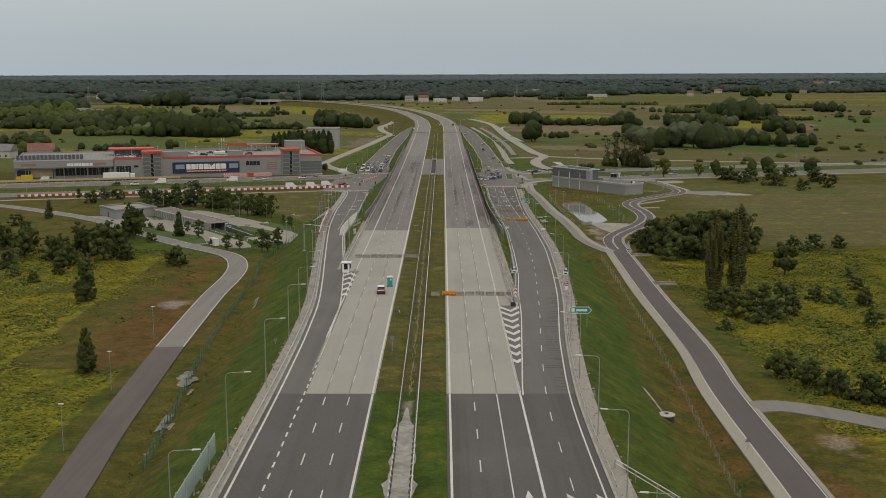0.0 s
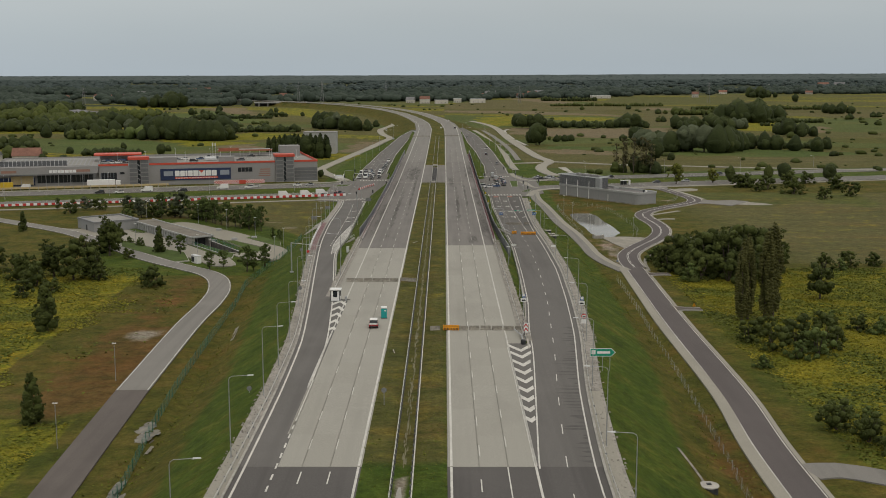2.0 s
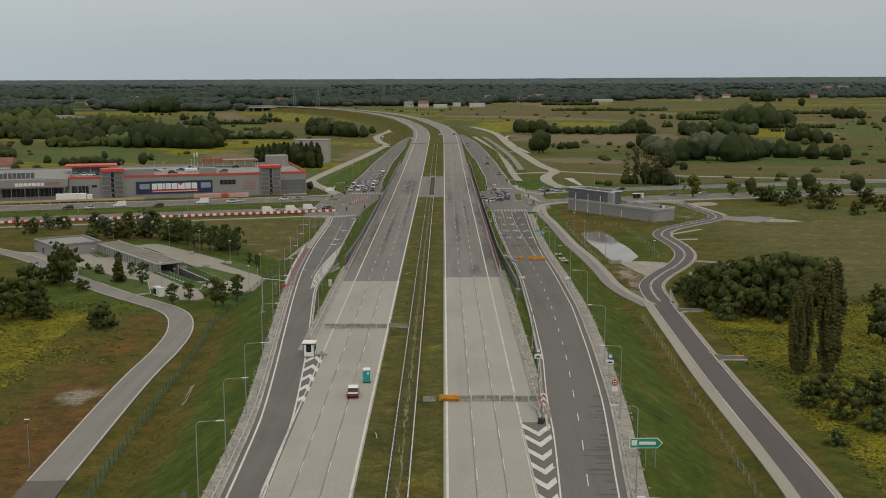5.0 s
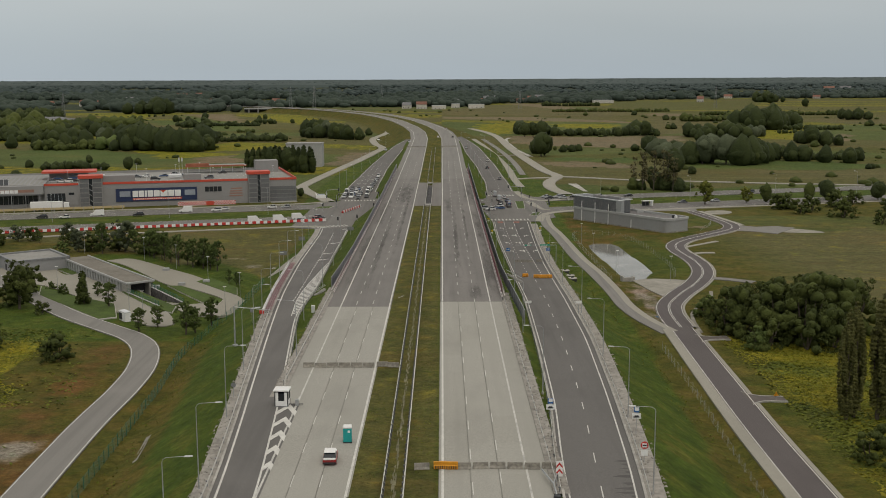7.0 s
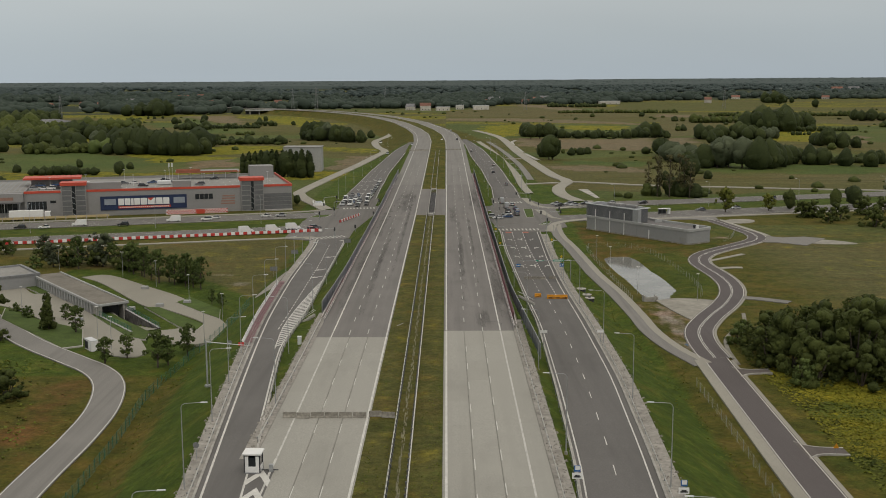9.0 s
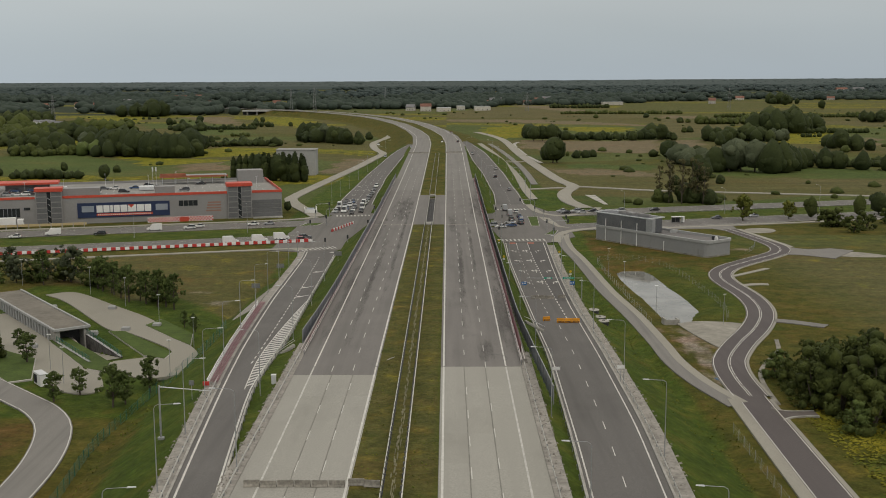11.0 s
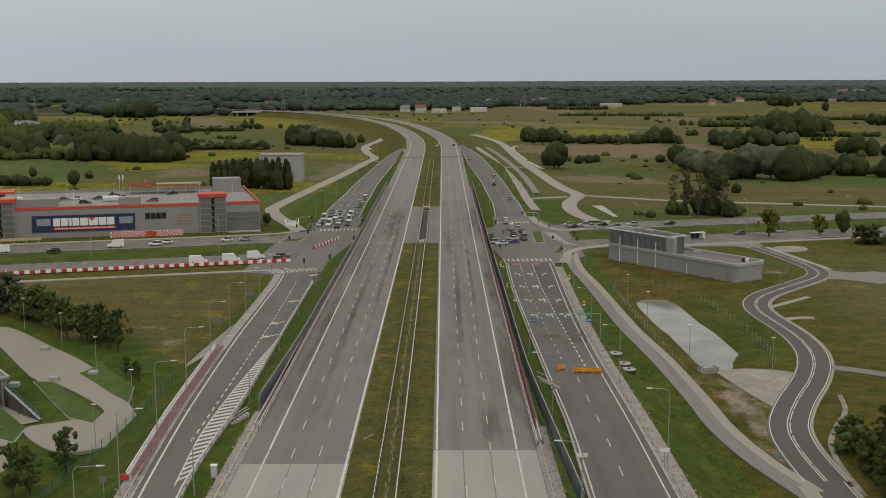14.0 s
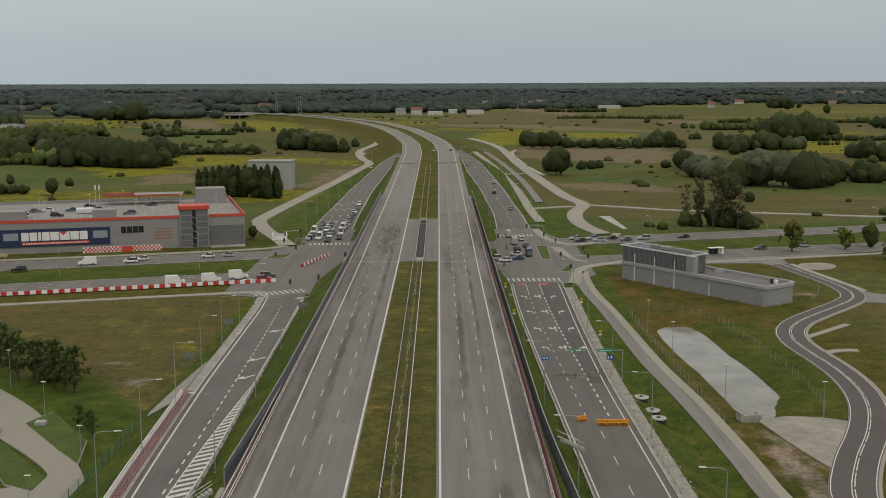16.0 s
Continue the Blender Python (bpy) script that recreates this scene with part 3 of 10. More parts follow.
FIELDS_FAR = [
    ("s", [(79, 2171), (185, 2114), (298, 1683), (217, 1590), (1, 1683), (1, 1871)]),
    ("p", [(1, 1619), (121, 1589), (237, 1432), (231, 1401), (112, 1482), (1, 1549)]),
    ("g", [(34, 1290), (42, 1388), (93, 1411), (77, 1221), (53, 1135)]),
    ("g", [(122, 1388), (203, 1367), (186, 1272), (133, 1290)]),
    ("m", [(352, 2417), (445, 2415), (354, 1960), (299, 2059)]),
    ("m", [(433, 2352), (660, 2407), (590, 2171), (423, 1870), (364, 2009)]),
    ("p", [(118, 2285), (194, 2246), (240, 1900), (200, 1860)]),
    ("s", [(470, 1360), (640, 1380), (640, 1560), (430, 1520)])]
FIELDS = FIELDS_WEST + FIELDS_EAST + FIELDS_FAR


def cover(x, y):
    """Weights of what grows: mown, goldenrod, dry, bare and meadow, stubble, ploughed, wood floor."""
    lx, rx = lr_left(y), rr_right(y)
    inner = (x > lx - np.where((y > 335) & (y < 462), 4.5, 14.0)) & (x < rx + 15) & (y < 960)
    mown = np.where(inner, 0.85, 0.0)
    median = np.abs(x - axis_x(y)) < 5.6
    mown = np.where(median, np.where(y < 158.3, 0.95, 0.10), mown)
    dry = np.where(median & (y >= 158.3), 0.24 + 0.10 * np.sin(y * 0.11), 0.0)
    goldl = (x < -62) & (y < 335) & ((x < -86) | (y < 205))
    goldm = median & (y >= 158.3)
    goldr = (x > 57.5) & (y < 342)
    gold = np.where(goldl, 0.58, 0.0) + np.where(goldr, 0.76, 0.0)
    gold = np.where(goldm, 0.30, gold)
    edge = np.clip((x - 57.5) / 14, 0, 1)
    gold = np.where(goldr, gold * (0.25 + 0.75 * edge), gold)
    strip_l = near(np.maximum(0, -64 - x - 0.10 * np.abs(y - 235)), 11) * np.clip((y - 203 - 4 * np.sin(x * 0.3)) / 10, 0, 1) * np.clip((282 - y) / 18, 0, 1) * (x < -60)
    strip_l = np.maximum(strip_l, 0.6 * near(x + 70, 7) * (y > 270) * (y < 332))
    dry = np.maximum(dry, 0.95 * strip_l)
    gold = gold * (1 - 0.9 * strip_l)
    dry = np.maximum(dry, 0.55 * near(x - 50 - 4 * np.sin(y * 0.06), 5) * (y < 190) * (y > 90))
    dry = np.maximum(dry, 0.6 * near(x - 42, 4.0) * (y < 210))
    dry = np.maximum(dry, 0.12 * ((x < -48) & (x > -125) & (y > 455) & (y < 512)))
    dry = np.maximum(dry, 0.42 * ((x > 38) & (x < 80) & (y > 470) & (y < 540)))
    green = ((x > -112) & (x < -40) & (y > 333) & (y < 452)) * 0.85 + ((x > 58) & (x < 76) & (y > 396) & (y < 480)) * 0.55 + ((x > 57) & (x < 66) & (y > 182) & (y < 300)) * 0.35 + ((x > 84) & (x < 190) & (y > 500 + 8 * np.sin(x * 0.13) + 4 * np.sin(x * 0.41)) & (y < 545)) * 0.45
    zone = (x < -50) & (x > -170) & (y + 5 * np.sin(x * 0.21) > 414 - 0.72 * (x + 50)) & (y < 515 + 0.27 * (x + 50))
    n_street = -x * np.sin(radians(15.8)) + (y - 572) * np.cos(radians(15.8))
    green = np.maximum(green, 0.75 * ((n_street > -11) & (n_street < 14)) + 0.6 * ((n_street > 29) & (n_street < 38)))
    green = np.maximum(green, 0.40 * ((x < -57) & (y < 192 + 6 * np.sin(x * 0.25))) * (0.75 + 0.25 * np.sin(x * 0.31 + y * 0.17)))
    green = np.maximum(green, 0.9 * ((x > 36) & (x < 56) & (y > 620 + 0.9 * (x - 36)) & (y < 703)))
    mown = np.maximum(mown, green)
    soil = ((x > 46) & (x < 58 + (y - 350) * 0.06) & (y > 346) & (y < 402)) * (0.62 + 0.25 * np.sin(x * 1.3 + y * 0.4))
    dry = np.maximum(dry, 0.6 * soil)
    bare = 0.48 * soil + 0.35 * near(x - 53, 2.4) * near(y - 375, 22) + 0.6 * near(x - 96, 10) * near(y - 512, 3)
    bare = bare + 0.8 * near(x + 67, 5) * near(y - 262, 6) + 0.5 * near(x - 60, 5) * near(y - 160, 10)
    bare = bare + np.where(median, 0.30 * near(x - axis_x(y), 0.5) * (y > 160) + 0.75 * near(x - axis_x(y), 0.7) * (y < 156), 0)
    bare = bare + 0.55 * near(x + 58, 6) * near(y - 428, 5) + 0.5 * near(x + 66, 9) * near(y - 441, 3)
    # open land farther out: strips of meadow, weeds and stubble, then the large fields
    warp = 14 * np.sin(x * 0.021 + 0.3) + 9 * np.sin(x * 0.053 + y * 0.011)
    strip = np.floor((y + 0.22 * x + warp) / 58.0)
    pick = np.abs(np.sin(strip * 12.9898 + np.where(x > 0, 4.1, 0.0)) * 43758.5453) % 1.0
    out = np.clip((y - 612) / 30, 0, 1) * (np.abs(x - axis_x(y)) > 45)
    east = ((x > 90) & (y > 352) & (y < 545)) * np.clip((x - 90) / 25, 0, 1)
    meadow = out * np.where(pick < 0.38, 0.9, 0.25) + 0.38 * east
    stubble = out * np.where((pick > 0.38) & (pick < 0.72), 0.65, 0.15) + 0.6 * east
    plough = 0.12 * east
    gold = np.maximum(gold, np.maximum(out * np.where(pick > 0.78, 0.55, 0.12), 0.30 * east))
    wx, wy = x + 4 * np.sin(y * 0.11) + 2 * np.sin(y * 0.31 + x * 0.07), y + 7 * np.sin(x * 0.06) + 3 * np.sin(x * 0.19)
    for kind, corners in FIELDS:
        inside = in_polygon(wx, wy, corners)
        for name_, w in (("m", meadow), ("s", stubble), ("p", plough), ("g", gold)):
            w[inside] = 0.95 if kind == name_ else 0.0
    wood = np.clip((y - wood_edge(x)) / 60, 0, 1)
    for kind, corners in FIELDS:
        wood[in_polygon(wx, wy, corners)] = 0
    patch = np.sin(x * 0.13 + 2.0 * np.sin(y * 0.09)) * np.sin(y * 0.17 + 0.06 * x)
    far_ = (y > 1500) & (x > 250)
    meadow, stubble = np.where(far_, meadow * 0.45, meadow), np.where(far_, np.maximum(stubble, 0.35), stubble)
    stubble = np.where(median & (y > 156) & (y < 530), 0.40, stubble)
    stubble = np.where(zone, 0.55, stubble)
    gold = np.where(zone, 0.27 + 0.10 * patch, gold)
    dry = np.where(zone, 0.30 - 0.15 * patch, dry)
    mown = np.where(zone & (x < -49), 0.0, mown)
    return mown, gold, dry, np.clip(bare, 0, 1), meadow, stubble, np.clip(plough, 0, 1), wood


def lines(*spans):
    out = []
    for a, b, step in spans:
        out += list(np.arange(a, b, step))
    out.append(spans[-1][1])
    return np.array(out)


gx = lines((-4200, -1400, 175), (-1400, -700, 35), (-700, -420, 14), (-420, -150, 7), (-150, 130, 1.6), (130, 420, 7), (420, 700, 14), (700, 1400, 35), (1400, 4200, 175))
gy = lines((-700, 60, 40), (60, 100, 4), (100, 560, 2.0), (560, 700, 3.5), (700, 1150, 8), (1150, 2600, 14), (2600, 4950, 85))
GX, GY = np.meshgrid(gx, gy)
GZ = relief(GX, GY)
me = bpy.data.meshes.new("ground")
nx, ny = len(gx), len(gy)
idx = np.arange(nx * ny).reshape(ny, nx)
quads = np.stack([idx[:-1, :-1], idx[:-1, 1:], idx[1:, 1:], idx[1:, :-1]], -1).reshape(-1, 4)
me.from_pydata(np.stack([GX, GY, GZ], -1).reshape(-1, 3).tolist(), [], quads.tolist())
weights = [np.asarray(w, float).reshape(-1) for w in cover(GX.reshape(-1), GY.reshape(-1))]
for nm, cols in (("cover", weights[:4]), ("fields", weights[4:])):
    at = me.attributes.new(nm, "FLOAT_COLOR", "POINT")
    at.data.foreach_set("color", np.stack(cols, -1).astype(np.float32).reshape(-1))
me.materials.append(M_GROUND)
me.shade_smooth()
ground = tagged(new("ground", me), "grassland, weedy meadow, fields and grassed road embankments", "ground", kind="structure")


# ---- roads ----
def ribbon(shape, ys, xl, xr, z, lift=0.0, deep=0.25, cross=2):
    """A slab that runs along y between two edges."""
    rows = []
    for y in ys:
        a, b, h = float(xl(y)), float(xr(y)), float(z(y)) + lift
        top = [(a + (b - a) * i / (cross - 1), y, h) for i in range(cross)]
        rows.append([(a, y, h - deep)] + top + [(b, y, h - deep)])
    return shape.strip(rows)


def const(v):
    return lambda y: v


def from_axis(d):
    return lambda y: axis_x(y) + d


def steps(a, b, step):
    return list(np.arange(a, b, step)) + [b]


# main carriageways, inner edges 5.4 m from the axis
right_road = thing("road_right", "expressway carriageway of tarmac and pale concrete slabs", "road", kind="structure")
left_road = thing("road_left", "opposite expressway carriageway of tarmac and pale concrete slabs", "road", kind="structure")
RI, RO, LI, LO = from_axis(5.35), from_axis(18.9), from_axis(-5.05), from_axis(-18.8)


def surface(parent, name, mat, ys, xl, xr, z, lift=0.0, label=""):
    s = Shape()
    ribbon(s, ys, xl, xr, z, lift)
    return part(name, s, mat, parent, label)


surface(right_road, "tarmac_surface", M_ASPHALT_NEW, steps(-200, 157.7, 6), RI, const(10.8), deck_z, 0, "dark new tarmac")
surface(right_road, "tarmac_surface", M_DECK_DARK, steps(334.8, 640, 6), RI, RO, deck_z, 0, "grey tarmac over the bridge")
surface(right_road, "tarmac_surface", M_ASPHALT_OLD, steps(640, 2050, 9), RI, RO, deck_z, 0, "pale tarmac")
surface(left_road, "tarmac_surface", M_ASPHALT_NEW, steps(-200, 157.7, 6), const(-21.4), LI, deck_z, 0, "dark new tarmac")
surface(left_road, "tarmac_surface", M_DECK_DARK, steps(329.6, 640, 6), LO, LI, deck_z, 0, "grey tarmac over the bridge")
surface(left_road, "tarmac_surface", M_ASPHALT_OLD, steps(640, 2050, 9), LO, LI, deck_z, 0, "pale tarmac")

# concrete slabs: three lanes and a shoulder, 5.5 m bays
slab_rng = random.Random(4)


def slabs(parent, y0, y1, lanes):
    bay = (y1 - y0) / round((y1 - y0) / 12.0)
    for a, b in lanes:
        y = y0
        while y < y1 - 0.1:
            s = Shape()
            rows = []
            for yy in (y + 0.006, y + bay / 2, y + bay - 0.006):
                xa, xb = a(yy) + 0.07, b(yy) - 0.07
                h = float(deck_z(yy))
                rows.append([(xa, yy, h - 0.2), (xa, yy, h), (xb, yy, h), (xb, yy, h - 0.2)])
            s.strip(rows)
            part("concrete_slab", s, M_SLABS[slab_rng.randrange(4)], parent)
            y += bay
    s = Shape()
    ribbon(s, steps(y0, y1, 6), lanes[0][0], lanes[-1][1], deck_z, -0.05, 0.2)
    part("joint_bed", s, M_JOINT, parent)


M_SLABS = [pavement_material("concrete_slab_%s" % c, tuple(0.01 * k + v for v in (0.315, 0.306, 0.274)), 0.94, 1.05) for c, k in (("a", -1.0), ("b", 0.0), ("c", 0.5), ("d", -0.4))]
slabs(right_road, 157.7, 334.8, [(RI, from_axis(9.25)), (from_axis(9.25), from_axis(12.8)), (from_axis(12.8), from_axis(16.3))])
slabs(right_road, 219, 334.8, [(from_axis(16.3), RO)])
slabs(left_road, 157.7, 329.6, [(lambda y: max(LO(y), lr_right(y) + 0.1 if y < 262 else -99), from_axis(-15.9)), (from_axis(-15.9), from_axis(-12.45)), (from_axis(-12.45), from_axis(-9.0)), (from_axis(-9.0), LI)])

# ramps
ramp_right = thing("ramp_right", "grey tarmac slip road falling to the junction", "road", kind="structure")
ramp_left = thing("ramp_left", "grey tarmac slip road climbing from the junction", "road", kind="structure")
surface(ramp_right, "tarmac_surface", M_ASPHALT_NEW, steps(-200, 157.7, 6), const(10.8), lambda y: rr_right(y) + 1.0, right_z, 0.0)
surface(ramp_right, "tarmac_surface", M_ASPHALT, steps(157.7, 420, 4), lambda y: rr_left(y) - 0.55, lambda y: rr_right(y) + 1.0, right_z, 0.004)
surface(ramp_right, "tarmac_surface", M_ASPHALT, steps(420, 531, 4), lambda y: rr_left(y) - 0.55, lambda y: rr_left(y) + 7.4, right_z, 0.004)
surface(ramp_right, "tarmac_surface", M_ASPHALT_MID, steps(420, 531, 4), lambda y: rr_left(y) + 7.4, lambda y: rr_right(y) + 1.0, right_z, 0.004, "newer dark tarmac")
surface(ramp_right, "gore_surface", M_ASPHALT, steps(157.7, 220, 4), lambda y: min(10.42, float(rr_left(y)) - 0.6), lambda y: rr_left(y) - 0.5, deck_z, 0.006)
surface(ramp_left, "tarmac_surface", M_ASPHALT_NEW, steps(-200, 157.7, 6), lambda y: lr_left(y) - 0.6, const(-21.4), left_z, 0.0)
surface(ramp_left, "tarmac_surface", M_ASPHALT, steps(157.7, 400, 4), lambda y: lr_left(y) - 0.7, lambda y: lr_right(y) + 0.15, left_z, 0.004)
surface(ramp_left, "tarmac_surface", M_ASPHALT, steps(400, 516, 4), lambda y: lr_left(y) - 0.7, lambda y: lr_right(y) + 0.15, left_z, 0.004)
far_left = thing("ramp_far_left", "grey tarmac slip road beyond the junction", "road", kind="structure")
far_right = thing("ramp_far_right", "grey tarmac slip road beyond the junction", "road", kind="structure")
surface(far_left, "tarmac_surface", M_ASPHALT, steps(604, 965, 5), lr_left, lr_right, left_z, 0.004)
surface(far_right, "tarmac_surface", M_ASPHALT, steps(604, 1000, 5), rr_left, rr_right, right_z, 0.004)


M_LAWN = grainy("short_lawn", (0.058, 0.088, 0.016), 0.2, 3.0, 0.3, 0.95, relief=0.5)


def line_road(name, label, mat, points, width, lift=0.22, kind="structure", category="road", edge=None, step=3.0, deep=0.6, parent=None):
    """A slab along a smooth line on the flat ground."""
    line = spline(points, step)
    s = Shape()
    rows = []
    a, b = offset_line(line, -width / 2), offset_line(line, width / 2)
    for p, q in zip(a, b):
        rows.append([(p[0], p[1], GROUND + lift - deep), (p[0], p[1], GROUND + lift), (q[0], q[1], GROUND + lift), (q[0], q[1], GROUND + lift - deep)])
    s.strip(rows)
    ob = part(name, s, mat, parent)
    if parent is None:
        tagged(ob, label, category, kind=kind)
    if edge:
        for side in edge:
            paint_line(ob, offset_line(line, side * (width / 2 - 0.25)), 0.16, GROUND + lift + 0.015)
    return ob


def paint_line(parent, line, width, z, mat=None, name="edge_line", dash=None):
    s = Shape()
    a, b = offset_line(line, -width / 2), offset_line(line, width / 2)
    if dash is None:
        s.strip([[(p[0], p[1], z), (q[0], q[1], z)] for p, q in zip(a, b)])
    else:
        d = np.concatenate([[0], np.cumsum(np.linalg.norm(np.diff(line[:, :2], axis=0), axis=1))])
        start = 0.0
        while start < d[-1] - dash[0]:
            rows = []
            for t in (start, start + dash[0] / 2, start + dash[0]):
                rows.append([(np.interp(t, d, a[:, 0]), np.interp(t, d, a[:, 1]), z), (np.interp(t, d, b[:, 0]), np.interp(t, d, b[:, 1]), z)])
            s.strip(rows)
            start += dash[0] + dash[1]
    return part(name, s, mat or M_PAINT, parent)


def mark(parent, xf, zf, y0, y1, width=0.2, dash=None, mat=None, lift=0.02, name="lane_line", step=4.0):
    """A painted line that follows x(y)."""
    s = Shape()
    spans = [(y0, y1)]
    if dash:
        spans = [(y, y + dash[0]) for y in np.arange(y0, y1 - dash[0], dash[0] + dash[1])]
    for a, b in spans:
        ys = steps(a, b, step) if not dash else [a, (a + b) / 2, b]
        s.strip([[(float(xf(y)) - width / 2, y, float(zf(y)) + lift), (float(xf(y)) + width / 2, y, float(zf(y)) + lift)] for y in ys])
    return part(name, s, mat or M_PAINT, parent)


# right carriageway
for y0, y1, tone in ((-190, 157.6, M_PAINT), (158, 334.6, M_PAINT_OLD), (335, 640, M_PAINT_OLD), (640, 1900, M_PAINT_OLD)):
    mark(right_road, from_axis(5.85), deck_z, y0, y1, 0.3, mat=M_PAINT if y1 < 700 else tone)
    mark(left_road, from_axis(-5.5), deck_z, y0, y1, 0.3, mat=M_PAINT if y1 < 700 else tone)
    if y1 > 160:
        mark(right_road, from_axis(16.3), deck_z, y0, y1, 0.26, mat=M_PAINT if y0 > 330 else tone)
        mark(left_road, from_axis(-15.95), deck_z, max(y0, 192), y1, 0.26, mat=M_PAINT if y0 > 330 else tone)
for d in (9.35, 12.85):
    if d < 10:
        mark(right_road, from_axis(d), deck_z, -186.6, 157, 0.16, (4, 8.0))
    else:
        mark(right_road, from_axis(12.75), deck_z, -190, 157.6, 0.16)
    mark(right_road, from_axis(d + 0.1), deck_z, 161.5 if d < 10 else 165, 333, 0.12, (4, 8.05), M_PAINT)
    mark(right_road, from_axis(d + 0.05), deck_z, 342.7 if d < 10 else 333.9, 760, 0.14, (4, 8.0), M_PAINT_OLD)
for d in (-9.0, -12.5):
    mark(left_road, from_axis(d + 0.2), deck_z, -185.45, 157, 0.16, (4, 8.05))
    mark(left_road, from_axis(d + 0.12), deck_z, 164, 329, 0.12, (4, 8.05), M_PAINT)
    mark(left_road, from_axis(d - 0.2), deck_z, 332.3 if d > -10 else 331.6, 760, 0.14, (4, 8.0), M_PAINT_OLD)
mark(left_road, const(-21.45), deck_z, -188, 178, 0.24, (1.85, 1.9))
mark(left_road, const(-21.45), deck_z, 178, 196, 0.2)
# tracks and scrubbed patches on the bridge approach
for road, x0, x1, y0, y1 in (
        (right_road, 9.6, 14.4, 335.0, 420), (right_road, 5.8, 9.4, 335.0, 358), (right_road, 8.4, 14.2, 518, 632), (right_road, 0.6, 4.0, 500, 560),
        (right_road, 3.2, 5.2, 350, 520), (right_road, 7.0, 8.4, 380, 560), (right_road, 10.6, 13.6, 400, 520),
        (left_road, -24.0, -20.6, 338, 470), (left_road, -18.9, -16.8, 340, 520), (left_road, -21.5, -11.5, 520, 625), (left_road, -14.6, -13.0, 360, 600), (left_road, -24.0, -20.0, 450, 560)):
    s = Shape()
    s.strip([[(x0 + float(axis_x(y)) - float(axis_x(340)), y, float(deck_z(y)) + 0.006), (x1 + float(axis_x(y)) - float(axis_x(340)), y, float(deck_z(y)) + 0.006)] for y in np.linspace(y0, y1, 14)])
    part("road_stain", s, M_SMEAR, road)
s = Shape()
ring = [(8.9 + 2.2 * math.cos(a), 340.5 + 2.6 * math.sin(a)) for a in np.linspace(0, 2 * math.pi, 25)]
ring2 = [(8.9 + 2.05 * math.cos(a), 340.5 + 2.4 * math.sin(a)) for a in np.linspace(0, 2 * math.pi, 25)]
s.strip([[(a[0], a[1], float(deck_z(340)) + 0.012), (b[0], b[1], float(deck_z(340)) + 0.012)] for a, b in zip(ring, ring2)])
part("skid_ring", s, M_RUBBER, right_road)

# right slip road
mark(ramp_right, const(10.35), deck_z, -190, 217, 0.30)
mark(ramp_right, lambda y: rr_left(y), lambda y: max(float(deck_z(y)), float(right_z(y))) if y < 224 else right_z(y), 157, 530, 0.21)
mark(ramp_right, lambda y: rr_right(y), right_z, -190, 528, 0.21)
mark(ramp_right, lambda y: 0.5 * (max(10.4, rr_left(y)) + rr_right(y)), right_z, -184.05, 395, 0.13, (4, 8.65))
mark(ramp_right, lambda y: rr_left(y) + 3.6, right_z, 398, 512, 0.16, (2, 4))
mark(ramp_right, lambda y: rr_left(y) + 7.4, right_z, 398, 512, 0.3, (2, 2))
mark(ramp_right, lambda y: rr_left(y) + 3.6, right_z, 512, 528, 0.16)
mark(ramp_right, lambda y: rr_left(y) + 7.4, right_z, 512, 528, 0.16)
# damp smears that run in from the verge
M_DAMP = grainy("damp_tarmac", (0.082, 0.078, 0.074), 0.15, 1.5, 0.3, 0.8, relief=0.0)
wr_ = random.Random(14)
s = Shape()
for k in range(46):
    y = 160 + 1.65 * k + wr_.uniform(-0.6, 0.6)
    xe, w, l = float(rr_right(y)) - 0.2, wr_.uniform(0.15, 0.55), wr_.uniform(0.5, 3.4) * (1.2 if 170 < y < 215 else 0.7)
    z = float(right_z(y)) + 0.016
    s.face([(xe - l, y + wr_.uniform(-0.1, 0.3), z), (xe - l * 0.5, y - w * 0.7, z), (xe, y - w, z), (xe, y + w, z), (xe - l * 0.6, y + w * 0.8, z)])
part("damp_smear", s, M_DAMP, ramp_right)
# left slip road
mark(ramp_left, lambda y: lr_left(y) + 0.05, left_z, -190, 512, 0.28)
mark(ramp_left, lambda y: lr_right(y) - 0.15, left_z, 196, 326, 0.26)
mark(ramp_left, lambda y: lr_right(y) - 0.15, left_z, 326, 505, 0.2)
hatch_x = curve_of([(322, -31.2), (328, -31.9), (343, -33.2), (367, -33.4), (399, -33.0), (412, -32.6)])
mark(ramp_left, hatch_x, left_z, 324, 410, 0.18)
mark(ramp_left, curve_of([(340, -33.6), (366, -34.4), (388, -35.2), (440, -37.2), (505, -40.2)]), left_z, 342, 500, 0.24, (2, 2))
for k, y in enumerate(np.arange(326, 409, 2.05)):
    s = Shape()
    x0, x1 = float(hatch_x(y)), float(lr_right(y)) - 0.2
    if x1 - x0 < 0.5:
        continue
    z0, z1 = float(left_z(y)) + 0.025, float(left_z(y + 1.9)) + 0.025
    s.strip([[(x0, y - 0.45, z0), (x0, y + 0.45, z0)], [(x1, y + 1.4, z1), (x1, y + 2.3, z1)]])
    part("hatch_bar", s, M_PAINT, ramp_left)


def chevron(parent, xl, xr, y, zf, rise, thick):
    xc = 0.5 * (xl + xr)
    s = Shape()
    rows = []
    for x, yy in ((xl, y + rise), (xc, y), (xr, y + rise)):
        rows.append([(x, yy, float(zf(yy)) + 0.03), (x, yy + thick, float(zf(yy + thick)) + 0.03)])
    s.strip(rows)
    part("chevron", s, M_PAINT, parent)


